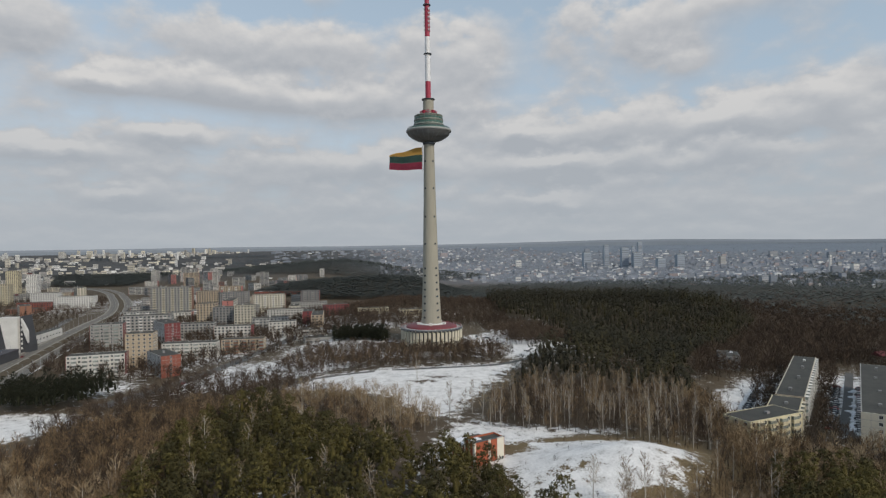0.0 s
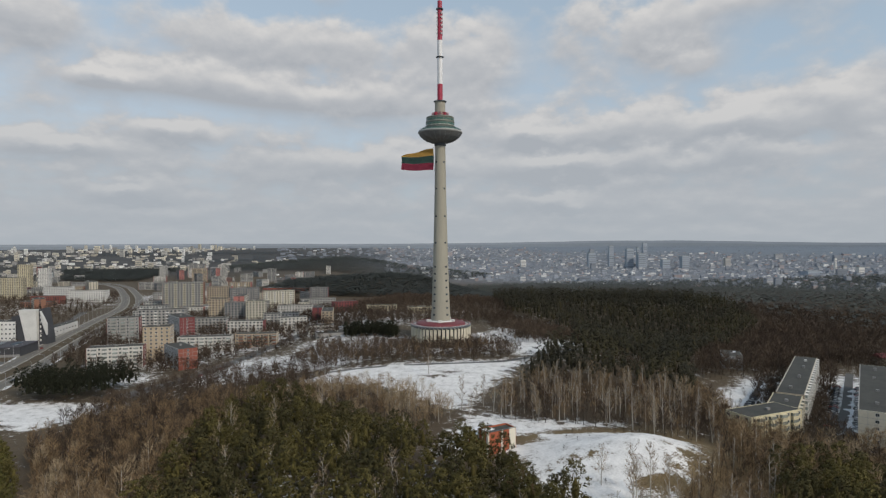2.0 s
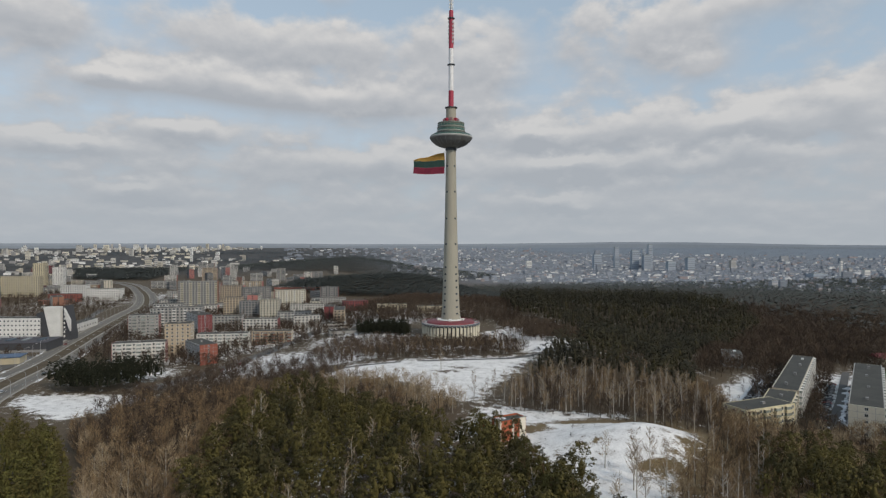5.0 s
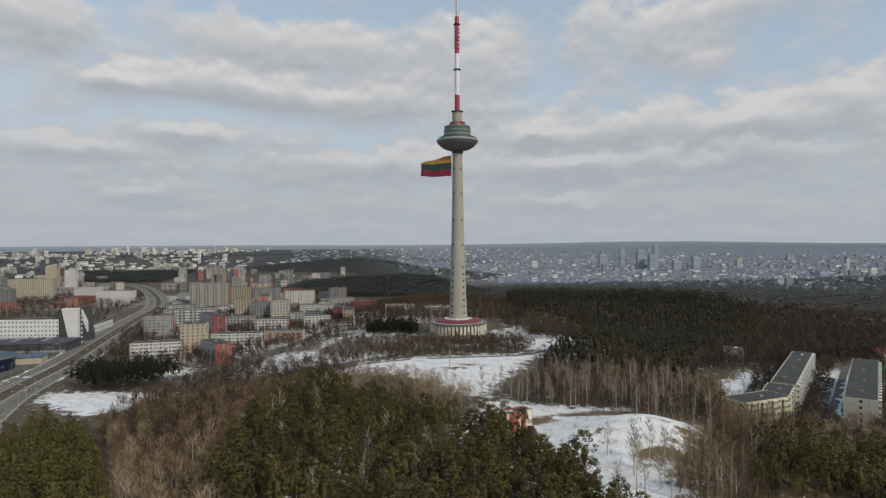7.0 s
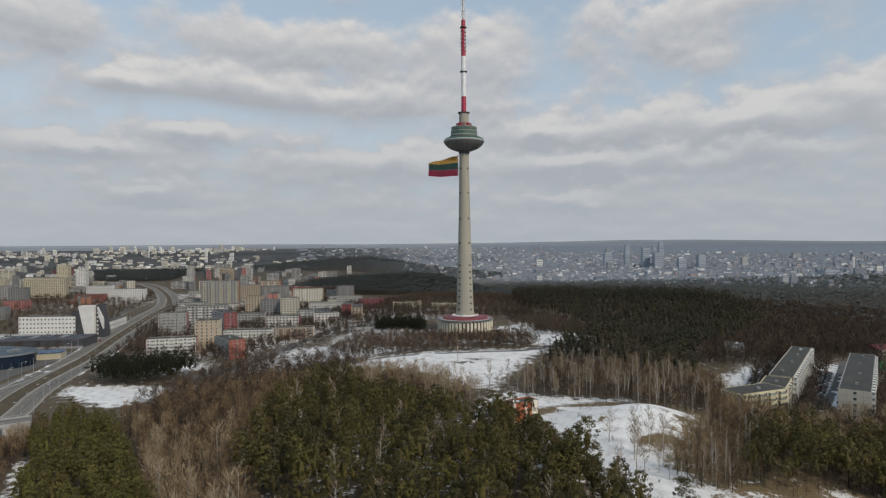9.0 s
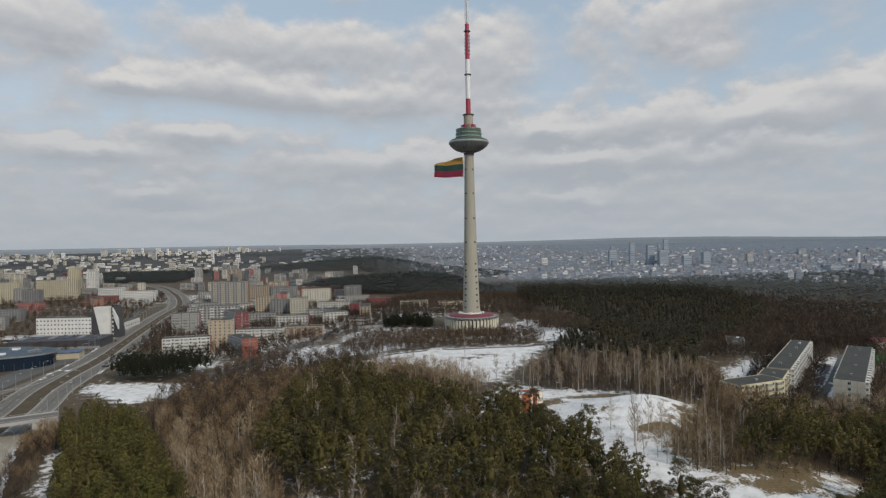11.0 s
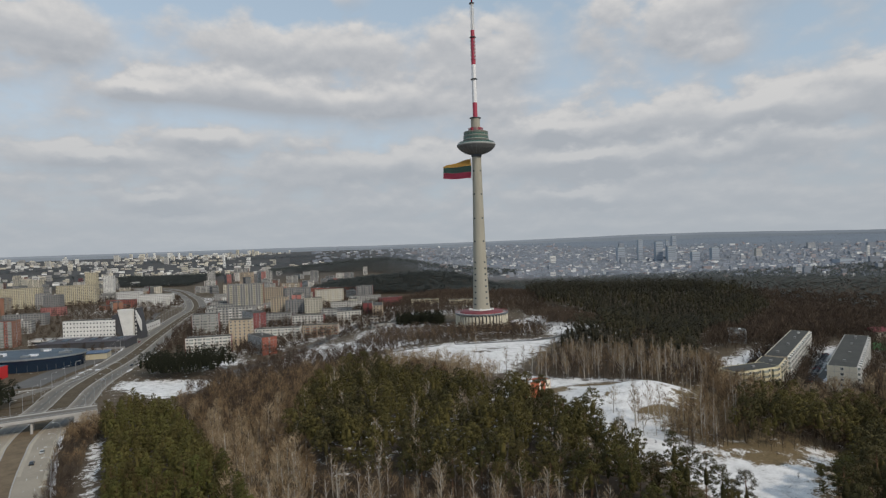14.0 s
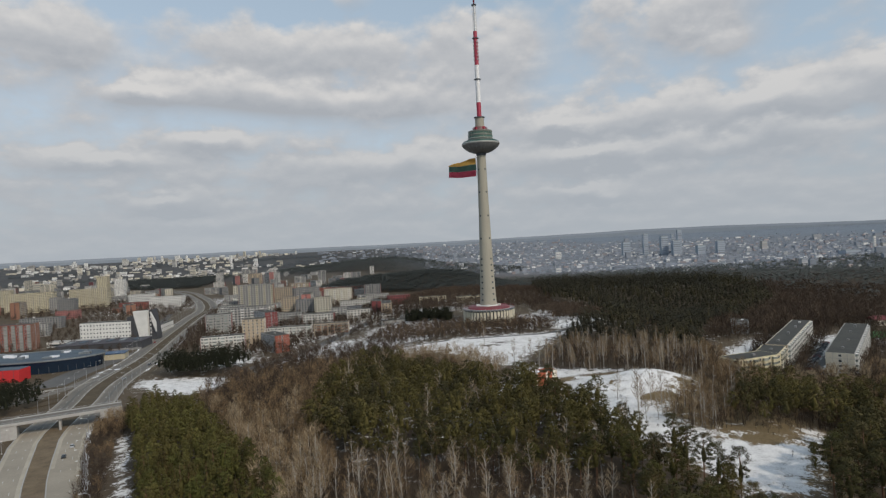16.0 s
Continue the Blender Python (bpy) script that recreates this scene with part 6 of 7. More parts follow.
def pine_crown(seed, height, spread, clumps, per, size, base=0.40, wide=0.2, far=0, cone=0.0):
    """Irregular clumped crown of a Scots pine: clumps on upswept limbs round a tapering shape, gaps between."""
    r = np.random.default_rng(seed)
    cs, rs = [], []
    lean = r.normal(size=2) * 0.03
    for k in range(clumps):
        f = ((k + r.random()) / clumps) ** 0.85
        z = height * (base + (0.98 - base) * f)
        reach = spread * (0.40 + 0.80 * math.sin(math.pi * (0.16 + 0.70 * f))) * (1 - 0.45 * f ** 2.5) * (1 - cone * f)
        a = k * 2.4 + r.uniform(-0.6, 0.6)
        d = reach * r.uniform(0.45, 1.0)
        cs.append((d * math.cos(a) + lean[0] * z, d * math.sin(a) + lean[1] * z, z + 0.10 * d))
        rs.append(spread * r.uniform(0.20, 0.42) * (1 - 0.45 * cone * f))
    cs.append((lean[0] * height, lean[1] * height, height * 0.97))
    rs.append(spread * 0.26)
    if far == 2:
        return tufts(r, np.array(cs), np.array(rs), per, size, 0.62, wide, 0.15, 1.6, 0.1, 0.25), cs
    if far == 1:
        return add_core(tufts(r, np.array(cs), np.array(rs), per, size, 0.7, wide, 0.25, 0.9, 0.2, 0.45), height, spread * 0.85, base), cs
    return add_core(tufts(r, np.array(cs), np.array(rs), per, size, 0.50, wide, 0.4, 0.35, 0.35, 0.9), height, spread * 0.85, base), cs


def pine(seed, height, spread, needles="needles", base=0.46, cone=0.0):
    r = random.Random(seed)
    (v, f, n), cs = pine_crown(seed, height, spread, 36, 48 if cone else 54, 0.42, base, 0.23, 0, cone)
    crown = mesh_np("crown", v, f, M[needles], normals=n)
    bm = bmesh.new()
    top = (r.uniform(-0.4, 0.4), r.uniform(-0.4, 0.4), height * 0.95)
    mid = (r.uniform(-0.3, 0.3), r.uniform(-0.3, 0.3), height * 0.5)
    tube(bm, (0, 0, -1.5), mid, 0.24, 0.16, 6)
    tube(bm, mid, top, 0.16, 0.04, 6)
    for c in cs[::3]:
        tube(bm, (mid[0] * 0.6, mid[1] * 0.6, c[2] - 0.8), c, 0.06, 0.02, 4)
    return mesh_of(bm, "trunk", M["pine_bark"]), crown


def bare(seed, height, bark, twig, limbs=18, subs=4, twigs=4, width=0.06, upright=0.75, spread=0.26):
    """Leafless tree: bowed stem, upswept limbs, branches and fine twigs."""
    r = random.Random(seed)
    bm, tw = bmesh.new(), bmesh.new()
    p, d, pts = Vector((0, 0, -1.2)), Vector((r.uniform(-0.06, 0.06), r.uniform(-0.06, 0.06), 1)), []
    n = 6
    for i in range(n):
        q = p + d.normalized() * (height + 1.2) / n * (0.97 if i else 1)
        f0, f1 = i / n, (i + 1) / n
        tube(bm, p, q, 0.20 * (1 - f0) + 0.03, 0.20 * (1 - f1) + 0.025, 5)
        pts.append((p.copy(), q.copy()))
        p, d = q, d + Vector((r.uniform(-0.09, 0.09), r.uniform(-0.09, 0.09), 0))
    for k in range(limbs):
        f = 0.28 + 0.68 * (k + r.random()) / limbs
        a, b = pts[min(n - 1, int(f * n))]
        o = a.lerp(b, f * n % 1)
        t = r.uniform(0, 2 * math.pi)
        ln = height * spread * (1.25 - 0.85 * f) * r.uniform(0.7, 1.2)
        dr = Vector((math.cos(t), math.sin(t), upright + r.uniform(-0.2, 0.4))).normalized()
        e1 = o + dr * ln * 0.5
        e2 = e1 + (dr + Vector((0, 0, 0.35))).normalized() * ln * 0.5
        tube(bm, o, e1, 0.055, 0.04, 3)
        tube(bm, e1, e2, 0.04, 0.015, 3)
        for j in range(subs):
            g = r.uniform(0.25, 1)
            s = o.lerp(e1, g * 2) if g < 0.5 else e1.lerp(e2, g * 2 - 1)
            sd = (dr + Vector((r.uniform(-1, 1), r.uniform(-1, 1), r.uniform(-0.1, 0.9)))).normalized()
            sl = ln * r.uniform(0.25, 0.5)
            se = s + sd * sl
            u = sd.cross(Vector((r.random(), r.random(), r.random()))).normalized() * width * 0.8
            tw.faces.new((tw.verts.new(s - u), tw.verts.new(s + u), tw.verts.new(se + u * 0.3)))
            for _ in range(twigs):
                w0 = s.lerp(se, r.uniform(0.2, 1))
                wd = (sd + Vector((r.uniform(-1, 1), r.uniform(-1, 1), r.uniform(-0.3, 0.8)))).normalized()
                u = wd.cross(Vector((r.random() - 0.5, r.random() - 0.5, r.random() - 0.5))).normalized() * width * 0.55
                tw.faces.new((tw.verts.new(w0 - u), tw.verts.new(w0 + u), tw.verts.new(w0 + wd * sl * r.uniform(0.4, 0.8))))
    return mesh_of(bm, "trunk", bark), mesh_of(tw, "branch_crown", twig)


def plant(protos, spots, name, label, category, group, parts, rng, smin=0.8, smax=1.15, cap=300):
    """Stand single trees, each an object with its parts; those past the cap are returned."""
    proto_obs = []
    for i, (x, y) in enumerate(spots[:cap]):
        k = rng.randrange(len(protos))
        s = rng.uniform(smin, smax)
        ob = thing(name, pose(x, y, gz(x, y), 0, 0, rng.uniform(0, 360)), label, category, group)
        ob.scale = (s * rng.uniform(0.9, 1.12), s * rng.uniform(0.9, 1.12), s)
        for pn, me in zip(parts, protos[k]):
            part(pn, me, None, ob, kind="stuff" if pn == "branch_crown" else "")
    return spots[cap:]


def forest(name, label, protos, spots, mats, rng, smin=0.8, smax=1.2, category="woods"):
    """A wood in one mesh: crowns copied with turn and size. protos: lists of (vertices, faces, material)."""
    V, F, I, N, base = [], [], [], [], 0
    spots = np.array(spots)
    kinds = rng.integers(0, len(protos), len(spots))
    z = ground_z(spots[:, 0], spots[:, 1])
    for (x, y), k, h in zip(spots, kinds, z):
        v, f, mi = protos[k][:3]
        a, s = rng.uniform(0, 2 * math.pi), rng.uniform(smin, smax)
        c, q = math.cos(a) * s, math.sin(a) * s
        w = np.empty_like(v)
        w[:, 0], w[:, 1], w[:, 2] = v[:, 0] * c - v[:, 1] * q + x, v[:, 0] * q + v[:, 1] * c + y, v[:, 2] * s * rng.uniform(0.85, 1.15) + h
        V.append(w)
        if len(protos[k]) > 3:
            d = protos[k][3]
            N.append(np.stack([(d[:, 0] * c - d[:, 1] * q) / s, (d[:, 0] * q + d[:, 1] * c) / s, d[:, 2]], 1))
        F.append(f + base)
        I.append(np.full(len(f), mi))
        base += len(v)
    me = mesh_np(name, np.concatenate(V), np.concatenate(F), mats, np.concatenate(I), normals=np.concatenate(N) if N else None)
    return tagged(new(name, me), label, category, kind="stuff")


def arrays(me, mi):
    """Vertices and triangles of a small mesh, quads split."""
    v = np.empty(len(me.vertices) * 3, np.float32)
    me.vertices.foreach_get("co", v)
    f = []
    for p in me.polygons:
        t = list(p.vertices)
        for i in range(1, len(t) - 1):
            f.append((t[0], t[i], t[i + 1]))
    return v.reshape(-1, 3), np.array(f, np.int32), np.full(len(f), mi)


def joined(pair, ia, ib):
    a, b = arrays(pair[0], ia), arrays(pair[1], ib)
    return np.concatenate([a[0], b[0]]), np.concatenate([a[1], b[1] + len(a[0])]), np.concatenate([a[2], b[2]])


def blocked(x, y):
    """Where no tree may stand: roads, the open snow and the buildings."""
    b = (line_distance(HIGHWAY, x, y) < 20) | (line_distance(STREET, x, y) < 8) | (line_distance(LANE, x, y) < 7) | (line_distance(PATHWAY, x, y) < 4) | (np.hypot(x, y) < 38) | (np.hypot(x - 21.0, y + 263.5) < 11.5)
    b |= line_distance([(-305, -311), (-205, -245)], x, y) < 10
    for px, py, ln, turn in ((139.5, -224.6, 15, 24), (157.5, -209, 12, 56), (195, -155, 53, 56), (214, -186, 56, 55.5)):
        u, v = ln * math.cos(radians(turn)), ln * math.sin(radians(turn))
        b |= line_distance([(px - u, py - v), (px + u, py + v)], x, y) < 9
    return b


def off_snow(x, y):
    return blocked(x, y) | inside(MEADOW, x, y) | inside(FIELD, x, y) | inside(FAR_MEADOW, x, y) | inside(LEFT_SNOW, x, y)


def lite_pine(seed, height, spread, clumps, per, size, mi=0, base=0.3, wide=0.24, far=0, cone=0.0):
    (v, f, n), _ = pine_crown(seed, height, spread, clumps, per, size, base, wide, far, cone)
    return v.astype(np.float32), f, np.full(len(f), mi), n


def lite_crown(seed, height, spread, n, size, wide=0.05, mi=1):
    """Leafless tree far off: a tapered stem and a fan of upswept twigs."""
    r = np.random.default_rng(seed)
    bm = tube(bmesh.new(), (0, 0, -1), (0, 0, height * 0.85), 0.22, 0.05, 3)
    t = arrays(mesh_of(bm, "stem", []), 0)
    f = r.uniform(0.25, 0.95, n)
    a = r.uniform(0, 2 * math.pi, n)
    d = spread * r.uniform(0, 1, n) ** 0.6 * np.sin(math.pi * (0.12 + 0.8 * f))
    p = np.stack([d * np.cos(a), d * np.sin(a), height * f * 0.9], 1)
    w = np.stack([np.cos(a) * 0.55, np.sin(a) * 0.55, np.ones(n)], 1) + r.normal(size=(n, 3)) * 0.35
    w /= np.linalg.norm(w, axis=1)[:, None]
    b = np.cross(w, r.normal(size=(n, 3)))
    b /= np.linalg.norm(b, axis=1)[:, None]
    s = size * r.uniform(0.6, 1.3, n)[:, None]
    v = np.stack([p - b * s * wide, p + b * s * wide, p + w * s], 1).reshape(-1, 3)
    return np.concatenate([t[0], v.astype(np.float32)]), np.concatenate([t[1], np.arange(3 * n).reshape(n, 3) + len(t[0])]), np.concatenate([t[2], np.full(n, mi)])


trng, nrng = random.Random(8), np.random.default_rng(8)
PINES = [pine(40 + i, h, s, c) for i, (h, s, c) in enumerate(((15.5, 3.0, "needles"), (17, 2.8, "needles_deep"), (14.5, 3.2, "needles"), (17.5, 2.9, "needles_deep"), (12.5, 2.8, "needles"), (16, 3.0, "needles_deep"), (13.5, 3.0, "needles_deep")))]
WARM = [pine(47 + i, h, s, c, 0.36, 0.45) for i, (h, s, c) in enumerate(((14.5, 2.7, "needles_warm"), (15.5, 2.6, "needles"), (13.5, 2.8, "needles_warm"), (12, 2.5, "needles_warm")))]
BIRCH = [bare(60 + i, h, M["birch_bark"], M["twig" if i % 2 else "twig_pale"], 20, 6, 6, 0.050, 1.15, 0.235) for i, h in enumerate((15, 17, 14, 16))]
ALDER = [bare(80 + i, h, M["bare_bark"], M["twig"], 18, 6, 6, 0.075, 0.85, 0.26) for i, h in enumerate((13, 15, 11, 14))]

P_LEFT = [(-205, -243), (-182, -232), (-143, -275), (-98, -340), (-64, -392), (-60, -430), (-84, -430), (-116, -378), (-156, -313), (-188, -267)]
P_MAIN = [(-90, -222), (-74, -206), (-54, -226), (-6, -273), (10, -295), (27, -318), (42, -346), (38, -385), (-6, -380), (-44, -366), (-78, -325)]
P_RIGHT_A = [(38, -356), (50, -366), (62, -390), (60, -440), (36, -440), (34, -392)]
P_RIGHT_B = [(85, -332), (102, -302), (142, -280), (176, -286), (172, -318), (140, -330), (118, -334), (93, -344)]
P_RIGHT_C = [(80, -404), (96, -376), (117, -352), (165, -338), (160, -400), (92, -440)]
warm_pines = scatter(P_LEFT, 3.7, nrng, lambda x, y: off_snow(x, y) | (line_distance(HIGHWAY, x, y) < 20))
pines = (scatter(P_MAIN, 4.35, nrng, off_snow) + scatter(P_RIGHT_A, 4.6, nrng, off_snow)[:60]
         + scatter(P_RIGHT_B, 4.5, nrng, blocked) + scatter(P_RIGHT_C, 4.2, nrng, blocked))
pines += [(9, -286), (13, -290), (17, -293), (21, -298), (25, -303), (14, -297), (29, -310), (34, -320), (38, -329), (22, -307)]
pines.sort(key=lambda p: p[1])
warm_pines.sort(key=lambda p: p[1])
warm_rest = plant(WARM, warm_pines, "pine_tree", "olive-green Scots pine beside the highway", "tree", "pines beside the highway", ("trunk", "crown"), trng, 0.72, 1.15, cap=120)
if warm_rest:
    forest("pine_wood", "olive-green Scots pines beside the highway", [lite_pine(54 + i, h, 2.7, 24, 22, 0.58, i % 2, 0.36, 0.28, 0, 0.45) for i, h in enumerate((14.5, 15.5, 13.5, 12))], warm_rest, [M["needles_warm_mass"], M["needles_mass"]], nrng, 0.72, 1.15)
plant(PINES[:4], [(24, -319), (25, -326), (27, -333), (30, -340), (32, -348), (22, -330), (27, -345), (34, -356)], "pine_tree", "tall old pine at the edge of the snowy field", "tree", "pines of the hillside wood", ("trunk", "crown"), random.Random(31), 0.98, 1.14)
rest = plant(PINES, pines, "pine_tree", "tall Scots pine with a clumped dark green crown", "tree", "pines of the hillside wood", ("trunk", "crown"), trng, 0.7, 1.15, cap=190)
if rest:
    forest("pine_wood", "dense Scots pines of the hillside wood", [lite_pine(50 + i, h, 3.0, 26, 26, 0.62, i % 2, 0.46, 0.28) for i, h in enumerate((15.5, 17, 14.5, 16, 13, 17))], rest, [M["needles_deep_mass"], M["needles_mass"]], nrng, 0.7, 1.15)


B_LEFT = [(-172, -228), (-160, -190), (-110, -170), (-84, -205), (-76, -310), (-56, -362), (-52, -440), (-92, -352), (-132, -280)]
B_FRONT = [(-66, -364), (12, -376), (34, -396), (34, -440), (-60, -440)]
B_BAND = [(27, -226), (60, -238), (96, -262), (116, -252), (130, -222), (122, -182), (92, -176), (58, -162), (34, -184)]
B_FIELD = [(64, -326), (74, -310), (86, -298), (98, -280), (110, -276), (108, -300), (94, -330), (78, -342), (68, -338)]
bare_spots = scatter(B_FRONT, 4.2, nrng, off_snow)[:110] + scatter(B_BAND, 4.9, nrng, off_snow)[:115]
field_spots = scatter(B_FIELD, 4.0, nrng, blocked)[:62]
bare_spots += [(-5, -143), (47.3, -327.6), (48.8, -325.8), (55.6, -318.6), (53.7, -328.1), (56.5, -327.8), (60.9, -327.9), (62.3, -332.9), (65.1, -335.9), (71.6, -335.9), (74.4, -335.9), (79.2, -333.2), (50.8, -304.2), (62.4, -312.7), (64, -322), (58, -314), (68, -318), (12, -212), (15, -222), (22, -206), (26, -214), (19, -200), (31, -206)]
plant(BIRCH, bare_spots, "birch_tree", "leafless birch with a pale trunk and upswept twigs", "tree", "birches at the edge of the wood", ("trunk", "branch_crown"), trng, 0.58, 1.12)
RUSSET = [bare(70 + i, h, M["bare_bark"], M["twig"], 20, 6, 6, 0.06, 1.0, 0.25) for i, h in enumerate((14, 16, 13))]
plant(BIRCH[1:2] + RUSSET, field_spots, "bare_tree", "leafless russet-brown tree beside the snowy knoll", "tree", "bare trees beside the knoll", ("trunk", "branch_crown"), trng, 0.55, 0.98)
plant([pine(58, 7.5, 2.6, "needles_warm", 0.08), pine(59, 6, 2.3, "needles", 0.08)], [(100, -362), (94, -374)], "pine_tree", "small young pine in the snow", "tree", "young pines on the snow", ("trunk", "crown"), trng, 0.45, 0.85)
left_spots = scatter(B_LEFT, 4.2, nrng, off_snow)
trng.shuffle(left_spots)
plant(ALDER, left_spots[:140], "bare_tree", "leafless brown deciduous tree in thin snow", "tree", "bare trees of the slope", ("trunk", "branch_crown"), trng)
tower_trees = scatter([(-95, -80), (-60, -116), (-20, -112), (42, -104), (54, -86), (40, -60), (-40, -64), (-80, -40)], 5.2, nrng, blocked)[:95]
plant(ALDER, tower_trees, "bare_tree", "leafless park tree beside the tower", "tree", "park trees round the tower", ("trunk", "branch_crown"), trng, 0.55, 0.85)

far_bare = [lite_crown(120 + i, h, 3.0, 46, 2.8, 0.11) for i, h in enumerate((12, 13, 10))]
fuzz = [lite_crown(130 + i, h, s, 115, 2.4, 0.032, mi) for i, (h, s, mi) in enumerate(((11, 2.2, 1), (13.5, 2.0, 2), (12, 2.5, 1), (8.5, 2.2, 3), (12.5, 2.0, 1), (10, 2.4, 3)))]
park = [lite_crown(136 + i, h, 3.0, 92, 2.6, 0.058, 1 + i % 2) for i, h in enumerate((11, 12, 10))]



def stand(name, label, protos, poly, gap, mats, avoid, smin=0.8, smax=1.15):
    sp = scatter(poly, gap, nrng, avoid)
    if sp:
        forest(name, label, protos, sp, mats, nrng, smin, smax)


BARK = [M["bare_bark"], M["twig"], M["twig_pale"], M["twig_dark"]]
# DARK puts cloud shade over the woods into twig colour; also used for brush
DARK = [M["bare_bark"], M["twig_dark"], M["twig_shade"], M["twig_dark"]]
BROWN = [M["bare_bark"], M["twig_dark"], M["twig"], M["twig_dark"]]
TAN = [M["birch_bark"], M["twig_pale"], M["twig_pale"], M["twig"]]

slope_spots = scatter(B_LEFT, 3.3, nrng, off_snow)
# sun on the near slope and cloud shade beyond, put into twig tones
tones = [p[1] + 0.25 * p[0] + trng.gauss(0, 24) for p in slope_spots]
forest("bare_wood", "tan leafless young trees on the slope, toned as sunlit", fuzz, [p for p, v in zip(slope_spots, tones) if v < -332], TAN, nrng, 0.7, 1.2)
forest("bare_wood", "brown leafless young trees on the slope", fuzz, [p for p, v in zip(slope_spots, tones) if -332 <= v < -288], BARK, nrng, 0.7, 1.15)
forest("bare_wood", "brown leafless wood on the lower slope, darkened as shaded", fuzz, [p for p, v in zip(slope_spots, tones) if v >= -288], BROWN, nrng, 0.7, 1.15)
stand("undergrowth", "dark brown brush below the pines", fuzz, P_RIGHT_B, 3.2, BROWN, blocked, 0.25, 0.55)
stand("undergrowth", "dark brown brush below the pines", fuzz, P_RIGHT_C, 4.0, BROWN, blocked, 0.25, 0.5)
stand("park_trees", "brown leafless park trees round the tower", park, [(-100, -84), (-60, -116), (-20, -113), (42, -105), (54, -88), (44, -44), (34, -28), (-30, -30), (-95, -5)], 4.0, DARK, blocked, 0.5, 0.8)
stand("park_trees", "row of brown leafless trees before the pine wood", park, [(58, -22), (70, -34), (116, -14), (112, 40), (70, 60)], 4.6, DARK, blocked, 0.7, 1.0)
stand("undergrowth", "brown leafless undergrowth below the birches", fuzz, B_FRONT, 2.8, BROWN, off_snow, 0.4, 0.85)
stand("undergrowth", "brown leafless brush below the birches", fuzz, B_FIELD, 2.6, BARK, blocked, 0.3, 0.75)
stand("bare_wood", "leafless trees and gardens behind the tower", park, [(-60, 60), (60, 80), (95, 250), (60, 345), (-60, 430), (-130, 340), (-95, 230)], 5.2, DARK, blocked, 0.6, 0.95)
stand("bare_wood", "brown leafless trees before the apartment blocks", fuzz, [(104, -268), (124, -276), (176, -268), (215, -262), (222, -240), (178, -242), (150, -246), (118, -250)], 3.3, BARK, blocked, 0.85, 1.2)
stand("bare_wood", "tall leafless trees against the apartment block", fuzz, [(112, -246), (122, -238), (160, -228), (176, -236), (176, -246), (140, -252)], 4.4, BROWN, blocked, 0.8, 1.15)
stand("undergrowth", "brown brush beside the snowy yard", fuzz, [(118, -222), (136, -202), (142, -160), (150, -130), (136, -140), (122, -170)], 3.2, BROWN, blocked, 0.4, 0.8)
stand("yard_bushes", "dark leafless bushes in the snowy yard", fuzz, YARD_SNOW, 7.5, DARK, blocked, 0.2, 0.4)
stand("brush", "low dark brush and stumps on the snow", fuzz, FIELD, 8.5, DARK, blocked, 0.08, 0.2)
stand("bare_thicket", "leafless thicket between pines and snow", fuzz, [(-160, -190), (-110, -170), (-60, -165), (-40, -175), (-20, -200), (5, -225), (-10, -250), (-60, -215), (-110, -205)], 3.6, BARK, off_snow, 0.55, 0.95)
stand("bare_thicket", "pale leafless trees at the foot of the meadow", fuzz, [(-64, -164), (-30, -168), (-12, -182), (4, -210), (10, -224), (-4, -240), (-40, -196), (-70, -184)], 4.2, TAN, blocked, 0.6, 0.95)
stand("bare_trees", "leafless birches among the pines", [joined(b, 0, 1) for b in BIRCH[:3]], P_MAIN, 13, TAN, off_snow, 0.95, 1.15)
stand("bare_wood", "brown leafless wood behind the birches", fuzz, [(122, -182), (112, -250), (96, -300), (128, -330), (160, -345), (200, -300), (176, -262), (150, -262), (132, -276), (112, -280), (135, -222), (140, -160)], 3.6, BARK, off_snow, 0.8, 1.1)
stand("bare_wood", "brown leafless wood under dark pines", fuzz, B_BAND, 3.4, BROWN, off_snow, 0.45, 0.95)
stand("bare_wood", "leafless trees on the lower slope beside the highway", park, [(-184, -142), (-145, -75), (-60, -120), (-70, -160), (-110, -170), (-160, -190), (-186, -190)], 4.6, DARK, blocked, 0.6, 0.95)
stand("roadside_shrubs", "tall brown shrubs at the end of the overpass", fuzz, [(-207, -262), (-194, -246), (-184, -270), (-194, -288)], 2.6, BARK, None, 0.7, 0.95)
stand("roadside_shrubs", "brown shrubs along the highway edge", fuzz, [(-201, -238), (-190, -270), (-170, -310), (-136, -368), (-108, -410), (-116, -412), (-150, -362), (-172, -326), (-190, -296), (-204, -266)], 2.5, BROWN, None, 0.4, 0.75)
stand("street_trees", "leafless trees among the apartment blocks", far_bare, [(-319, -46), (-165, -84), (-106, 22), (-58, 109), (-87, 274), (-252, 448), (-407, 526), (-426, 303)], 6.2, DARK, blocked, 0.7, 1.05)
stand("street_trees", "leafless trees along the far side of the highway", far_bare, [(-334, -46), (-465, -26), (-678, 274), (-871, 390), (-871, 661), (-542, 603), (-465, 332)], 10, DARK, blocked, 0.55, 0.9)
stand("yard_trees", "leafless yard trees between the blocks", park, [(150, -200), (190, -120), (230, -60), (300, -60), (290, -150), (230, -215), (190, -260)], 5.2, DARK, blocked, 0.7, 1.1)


mid_pines = [lite_pine(140 + i, h, 3.3, 10, 8, 1.1, i % 2, 0.4, 0.42, 1) for i, h in enumerate((15, 17, 16, 14, 16.5))]
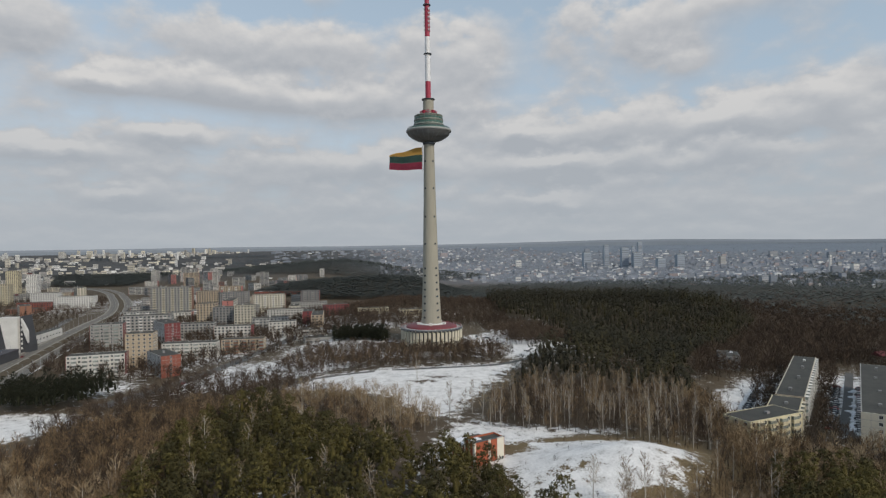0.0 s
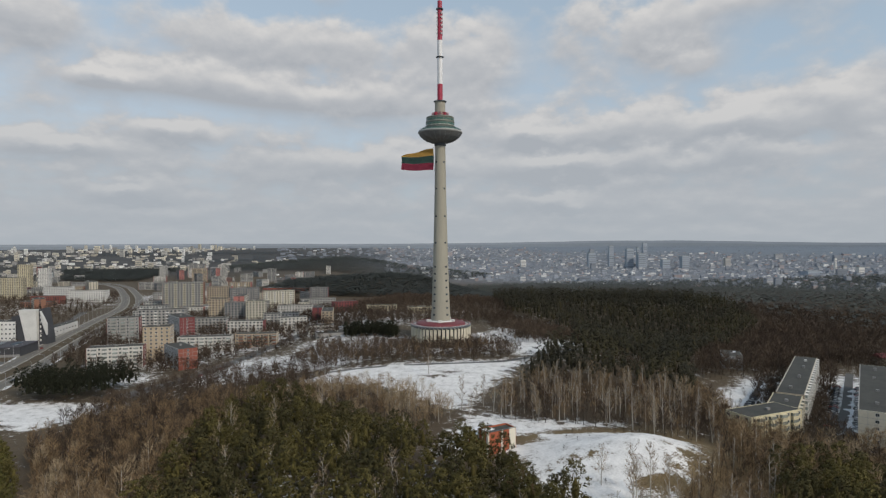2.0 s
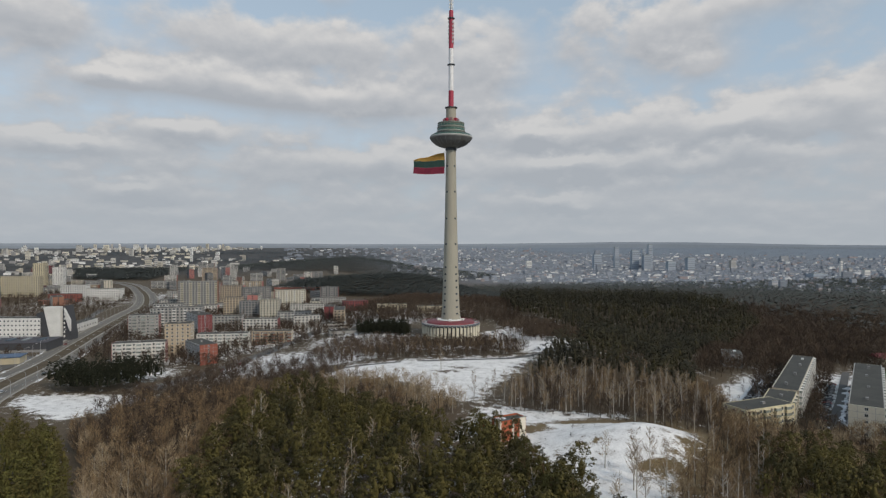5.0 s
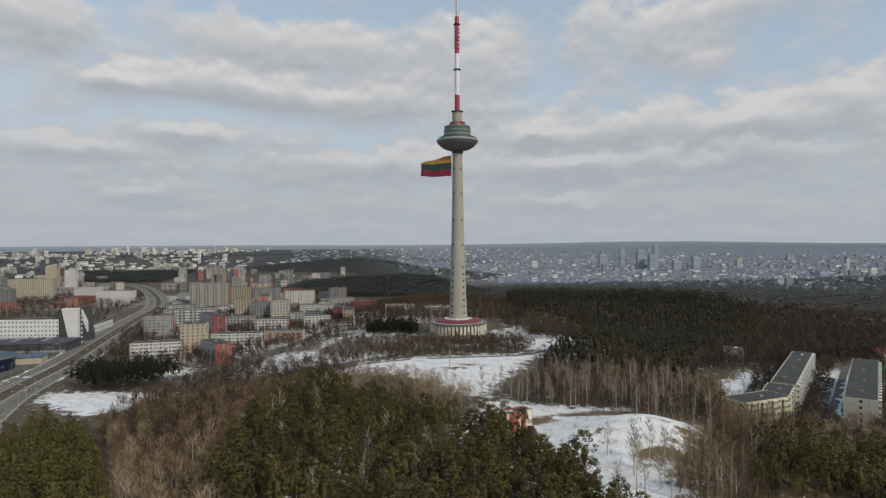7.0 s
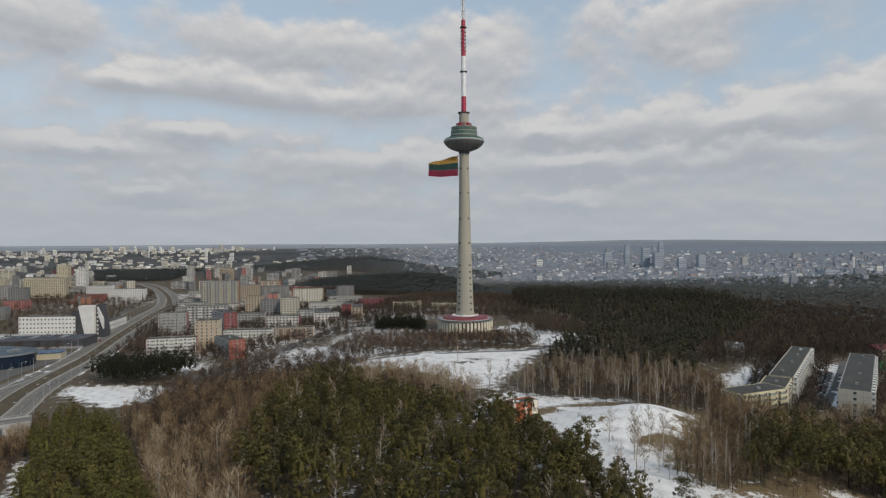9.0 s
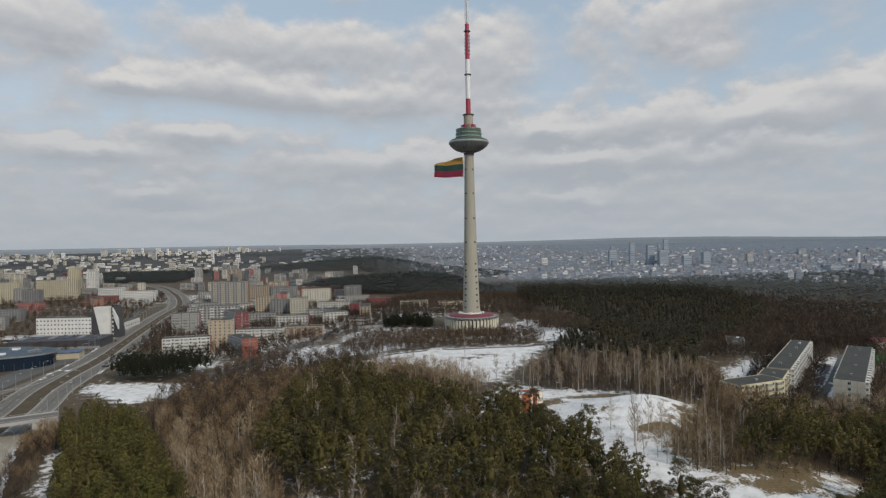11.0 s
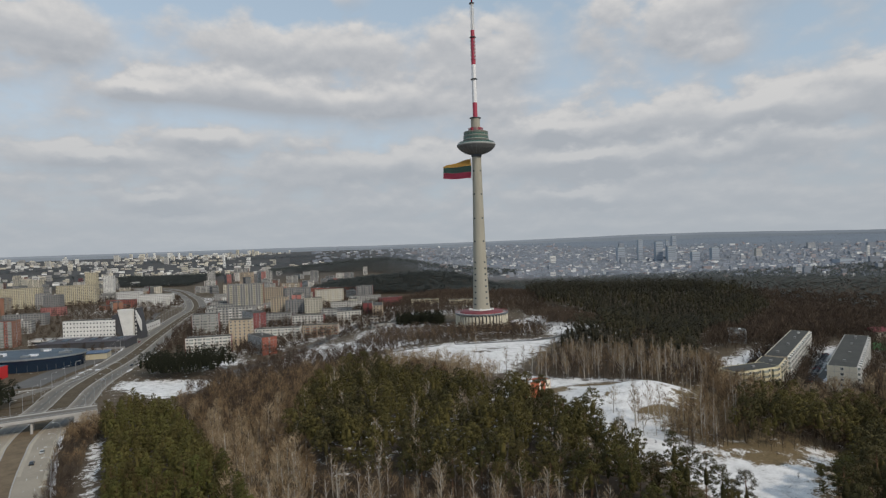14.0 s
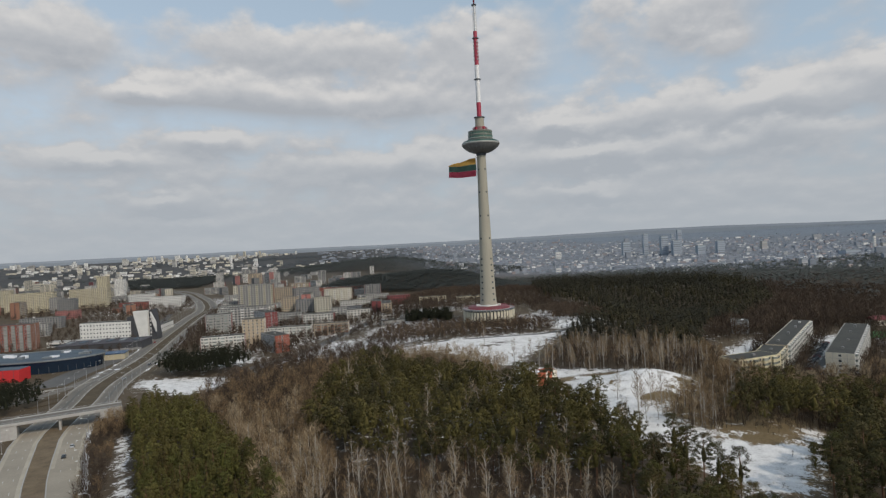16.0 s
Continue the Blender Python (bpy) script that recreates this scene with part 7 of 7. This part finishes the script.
far_crowns = [lite_pine(150 + i, h, 7.4, 8, 4, 2.9, 0, 0.05, 0.62, 2) for i, h in enumerate((9, 10, 8))]
bare_dots = [lite_pine(160 + i, h, 4.0, 6, 4, 3.6, 0, 0.2, 0.16, 2) for i, h in enumerate((12, 14, 11))]
PINE_HILL = [(42, -184), (60, -166), (92, -178), (122, -186), (138, -165), (150, -120), (178, -60), (230, 0), (300, 90), (330, 220), (300, 330), (160, 345), (84, 350), (62, 260), (66, 135), (116, 30), (118, -25), (72, -98)]
hill_spots = scatter(PINE_HILL, 4.7, nrng, off_snow)
# noise puts dark hollows and lit crests into the needle colours
shade = [noise.noise((x / 55, y / 55, 4)) + 0.5 * noise.noise((x / 17, y / 17, 8)) for x, y in hill_spots]
forest("pine_wood", "dark pine wood on the plateau behind the snow", mid_pines, [p for p, v in zip(hill_spots, shade) if v < 0.06], [M["needles_far"], M["needles_hill"]], nrng, 0.75, 1.2)
forest("pine_wood", "olive pines among the dark plateau wood", mid_pines, [p for p, v in zip(hill_spots, shade) if 0.06 <= v < 0.52], [M["needles_olive"], M["needles_far"]], nrng, 0.8, 1.25)
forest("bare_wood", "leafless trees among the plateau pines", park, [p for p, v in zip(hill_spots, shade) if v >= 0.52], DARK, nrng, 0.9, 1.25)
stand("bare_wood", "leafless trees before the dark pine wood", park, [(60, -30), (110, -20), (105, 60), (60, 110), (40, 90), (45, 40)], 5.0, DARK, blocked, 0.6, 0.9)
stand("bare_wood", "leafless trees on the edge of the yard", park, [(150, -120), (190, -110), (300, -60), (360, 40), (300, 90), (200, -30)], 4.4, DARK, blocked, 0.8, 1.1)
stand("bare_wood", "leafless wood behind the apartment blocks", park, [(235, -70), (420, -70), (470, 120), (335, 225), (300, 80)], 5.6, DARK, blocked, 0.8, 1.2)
stand("pine_clump", "dark pines on the snow beside the highway", [lite_pine(170 + i, 14.5 + i, 3.3, 22, 26, 0.62, 0, 0.36, 0.3) for i in range(3)], [(-247, -133), (-229, -147), (-204, -147), (-179, -135), (-177, -116), (-205, -106), (-245, -110)], 3.4, [M["spruce"]], blocked, 0.8, 1.05)
stand("pine_clump", "dark pines beside the shopping centre", [lite_pine(180 + i, 13 + i, 3.2, 22, 26, 0.62, 0, 0.36, 0.3) for i in range(2)], [(-312, -186), (-276, -210), (-281, -244), (-319, -249), (-368, -210)], 4.6, [M["spruce"]], blocked, 0.8, 1.1)
stand("spruce_group", "dark spruces beside the round base building", [lite_pine(190 + i, 10, 2.0, 18, 18, 1.0, 0, 0.1) for i in range(2)], [(-82, 24), (-34, 2), (-28, 14), (-74, 42)], 2.5, [M["spruce"]], blocked, 0.8, 1.2)
# woods that reach the far valley
def fan(a0, a1, d0, d1):
    """A strip of land between two bearings and two distances from the flight line."""
    near = [(a * d0 / math.sqrt(1 + a * a), d0 / math.sqrt(1 + a * a) - 510) for a in np.linspace(a0, a1, 6)]
    return near + [(a * d1 / math.sqrt(1 + a * a), d1 / math.sqrt(1 + a * a) - 510) for a in np.linspace(a1, a0, 6)]


RIDGE = [(-320, 560), (-60, 440), (60, 340), (150, 340), (170, 700), (60, 1050), (-330, 1000)]
stand("wooded_ridge", "dark woods on the ridge behind the tower", far_crowns, RIDGE, 6.2, [M["needles_ridge_haze"]], None, 0.7, 1.1)
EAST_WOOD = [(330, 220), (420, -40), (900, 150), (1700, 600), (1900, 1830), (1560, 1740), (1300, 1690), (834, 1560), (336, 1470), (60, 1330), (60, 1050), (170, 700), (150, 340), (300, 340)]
stand("valley_wood", "hazy grey-green woods filling the valley", far_crowns, EAST_WOOD, 11.5, [M["needles_haze"]], None, 0.8, 1.2)
stand("bare_wood", "leafless far wood below the plateau", bare_dots, [(300, 90), (420, -60), (700, 60), (760, 260), (420, 420), (330, 230)], 9, [M["twig_far"]], None, 0.6, 0.9)
FAR_HILL = [(-330 + 500 * math.cos(a), 1750 + 340 * math.sin(a)) for a in np.linspace(0, 2 * math.pi, 17)[:-1]]
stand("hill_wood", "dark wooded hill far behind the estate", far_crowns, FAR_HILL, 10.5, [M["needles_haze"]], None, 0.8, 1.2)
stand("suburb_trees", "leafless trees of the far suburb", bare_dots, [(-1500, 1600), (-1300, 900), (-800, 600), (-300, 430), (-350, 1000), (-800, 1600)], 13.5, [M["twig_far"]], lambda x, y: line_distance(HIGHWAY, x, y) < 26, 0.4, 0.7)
stand("far_wood", "dark wood beyond the bend of the highway", far_crowns, [(-800, 1060), (-990, 1075), (-1400, 1700), (-1000, 1750)], 8.5, [M["needles_ridge_haze"]], lambda x, y: line_distance(HIGHWAY, x, y) < 26, 0.9, 1.3)
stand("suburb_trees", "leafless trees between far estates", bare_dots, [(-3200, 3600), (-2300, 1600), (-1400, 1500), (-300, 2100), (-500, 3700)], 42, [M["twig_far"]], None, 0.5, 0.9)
stand("city_trees", "leafless trees between the far roofs, tinted hazy grey", bare_dots, [(-200, 1700), (340, 1500), (1300, 1740), (3000, 2600), (2600, 3700), (-300, 3900)], 28, [M["needles_blue_haze"]], None, 0.4, 0.8)
# farther strips take the bluer needle colour that imitates haze
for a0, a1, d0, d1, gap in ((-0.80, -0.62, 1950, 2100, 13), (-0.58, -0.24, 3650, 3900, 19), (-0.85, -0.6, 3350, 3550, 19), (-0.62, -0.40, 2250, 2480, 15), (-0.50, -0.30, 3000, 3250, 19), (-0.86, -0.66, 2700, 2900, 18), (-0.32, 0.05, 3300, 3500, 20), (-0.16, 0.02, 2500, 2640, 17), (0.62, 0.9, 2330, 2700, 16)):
    stand("far_wood", "dark strip of woods between far estates", far_crowns, fan(a0, a1, d0, d1), gap, [M["needles_blue_haze" if d0 > 2900 else "needles_haze"]], None, 0.8, 1.2)
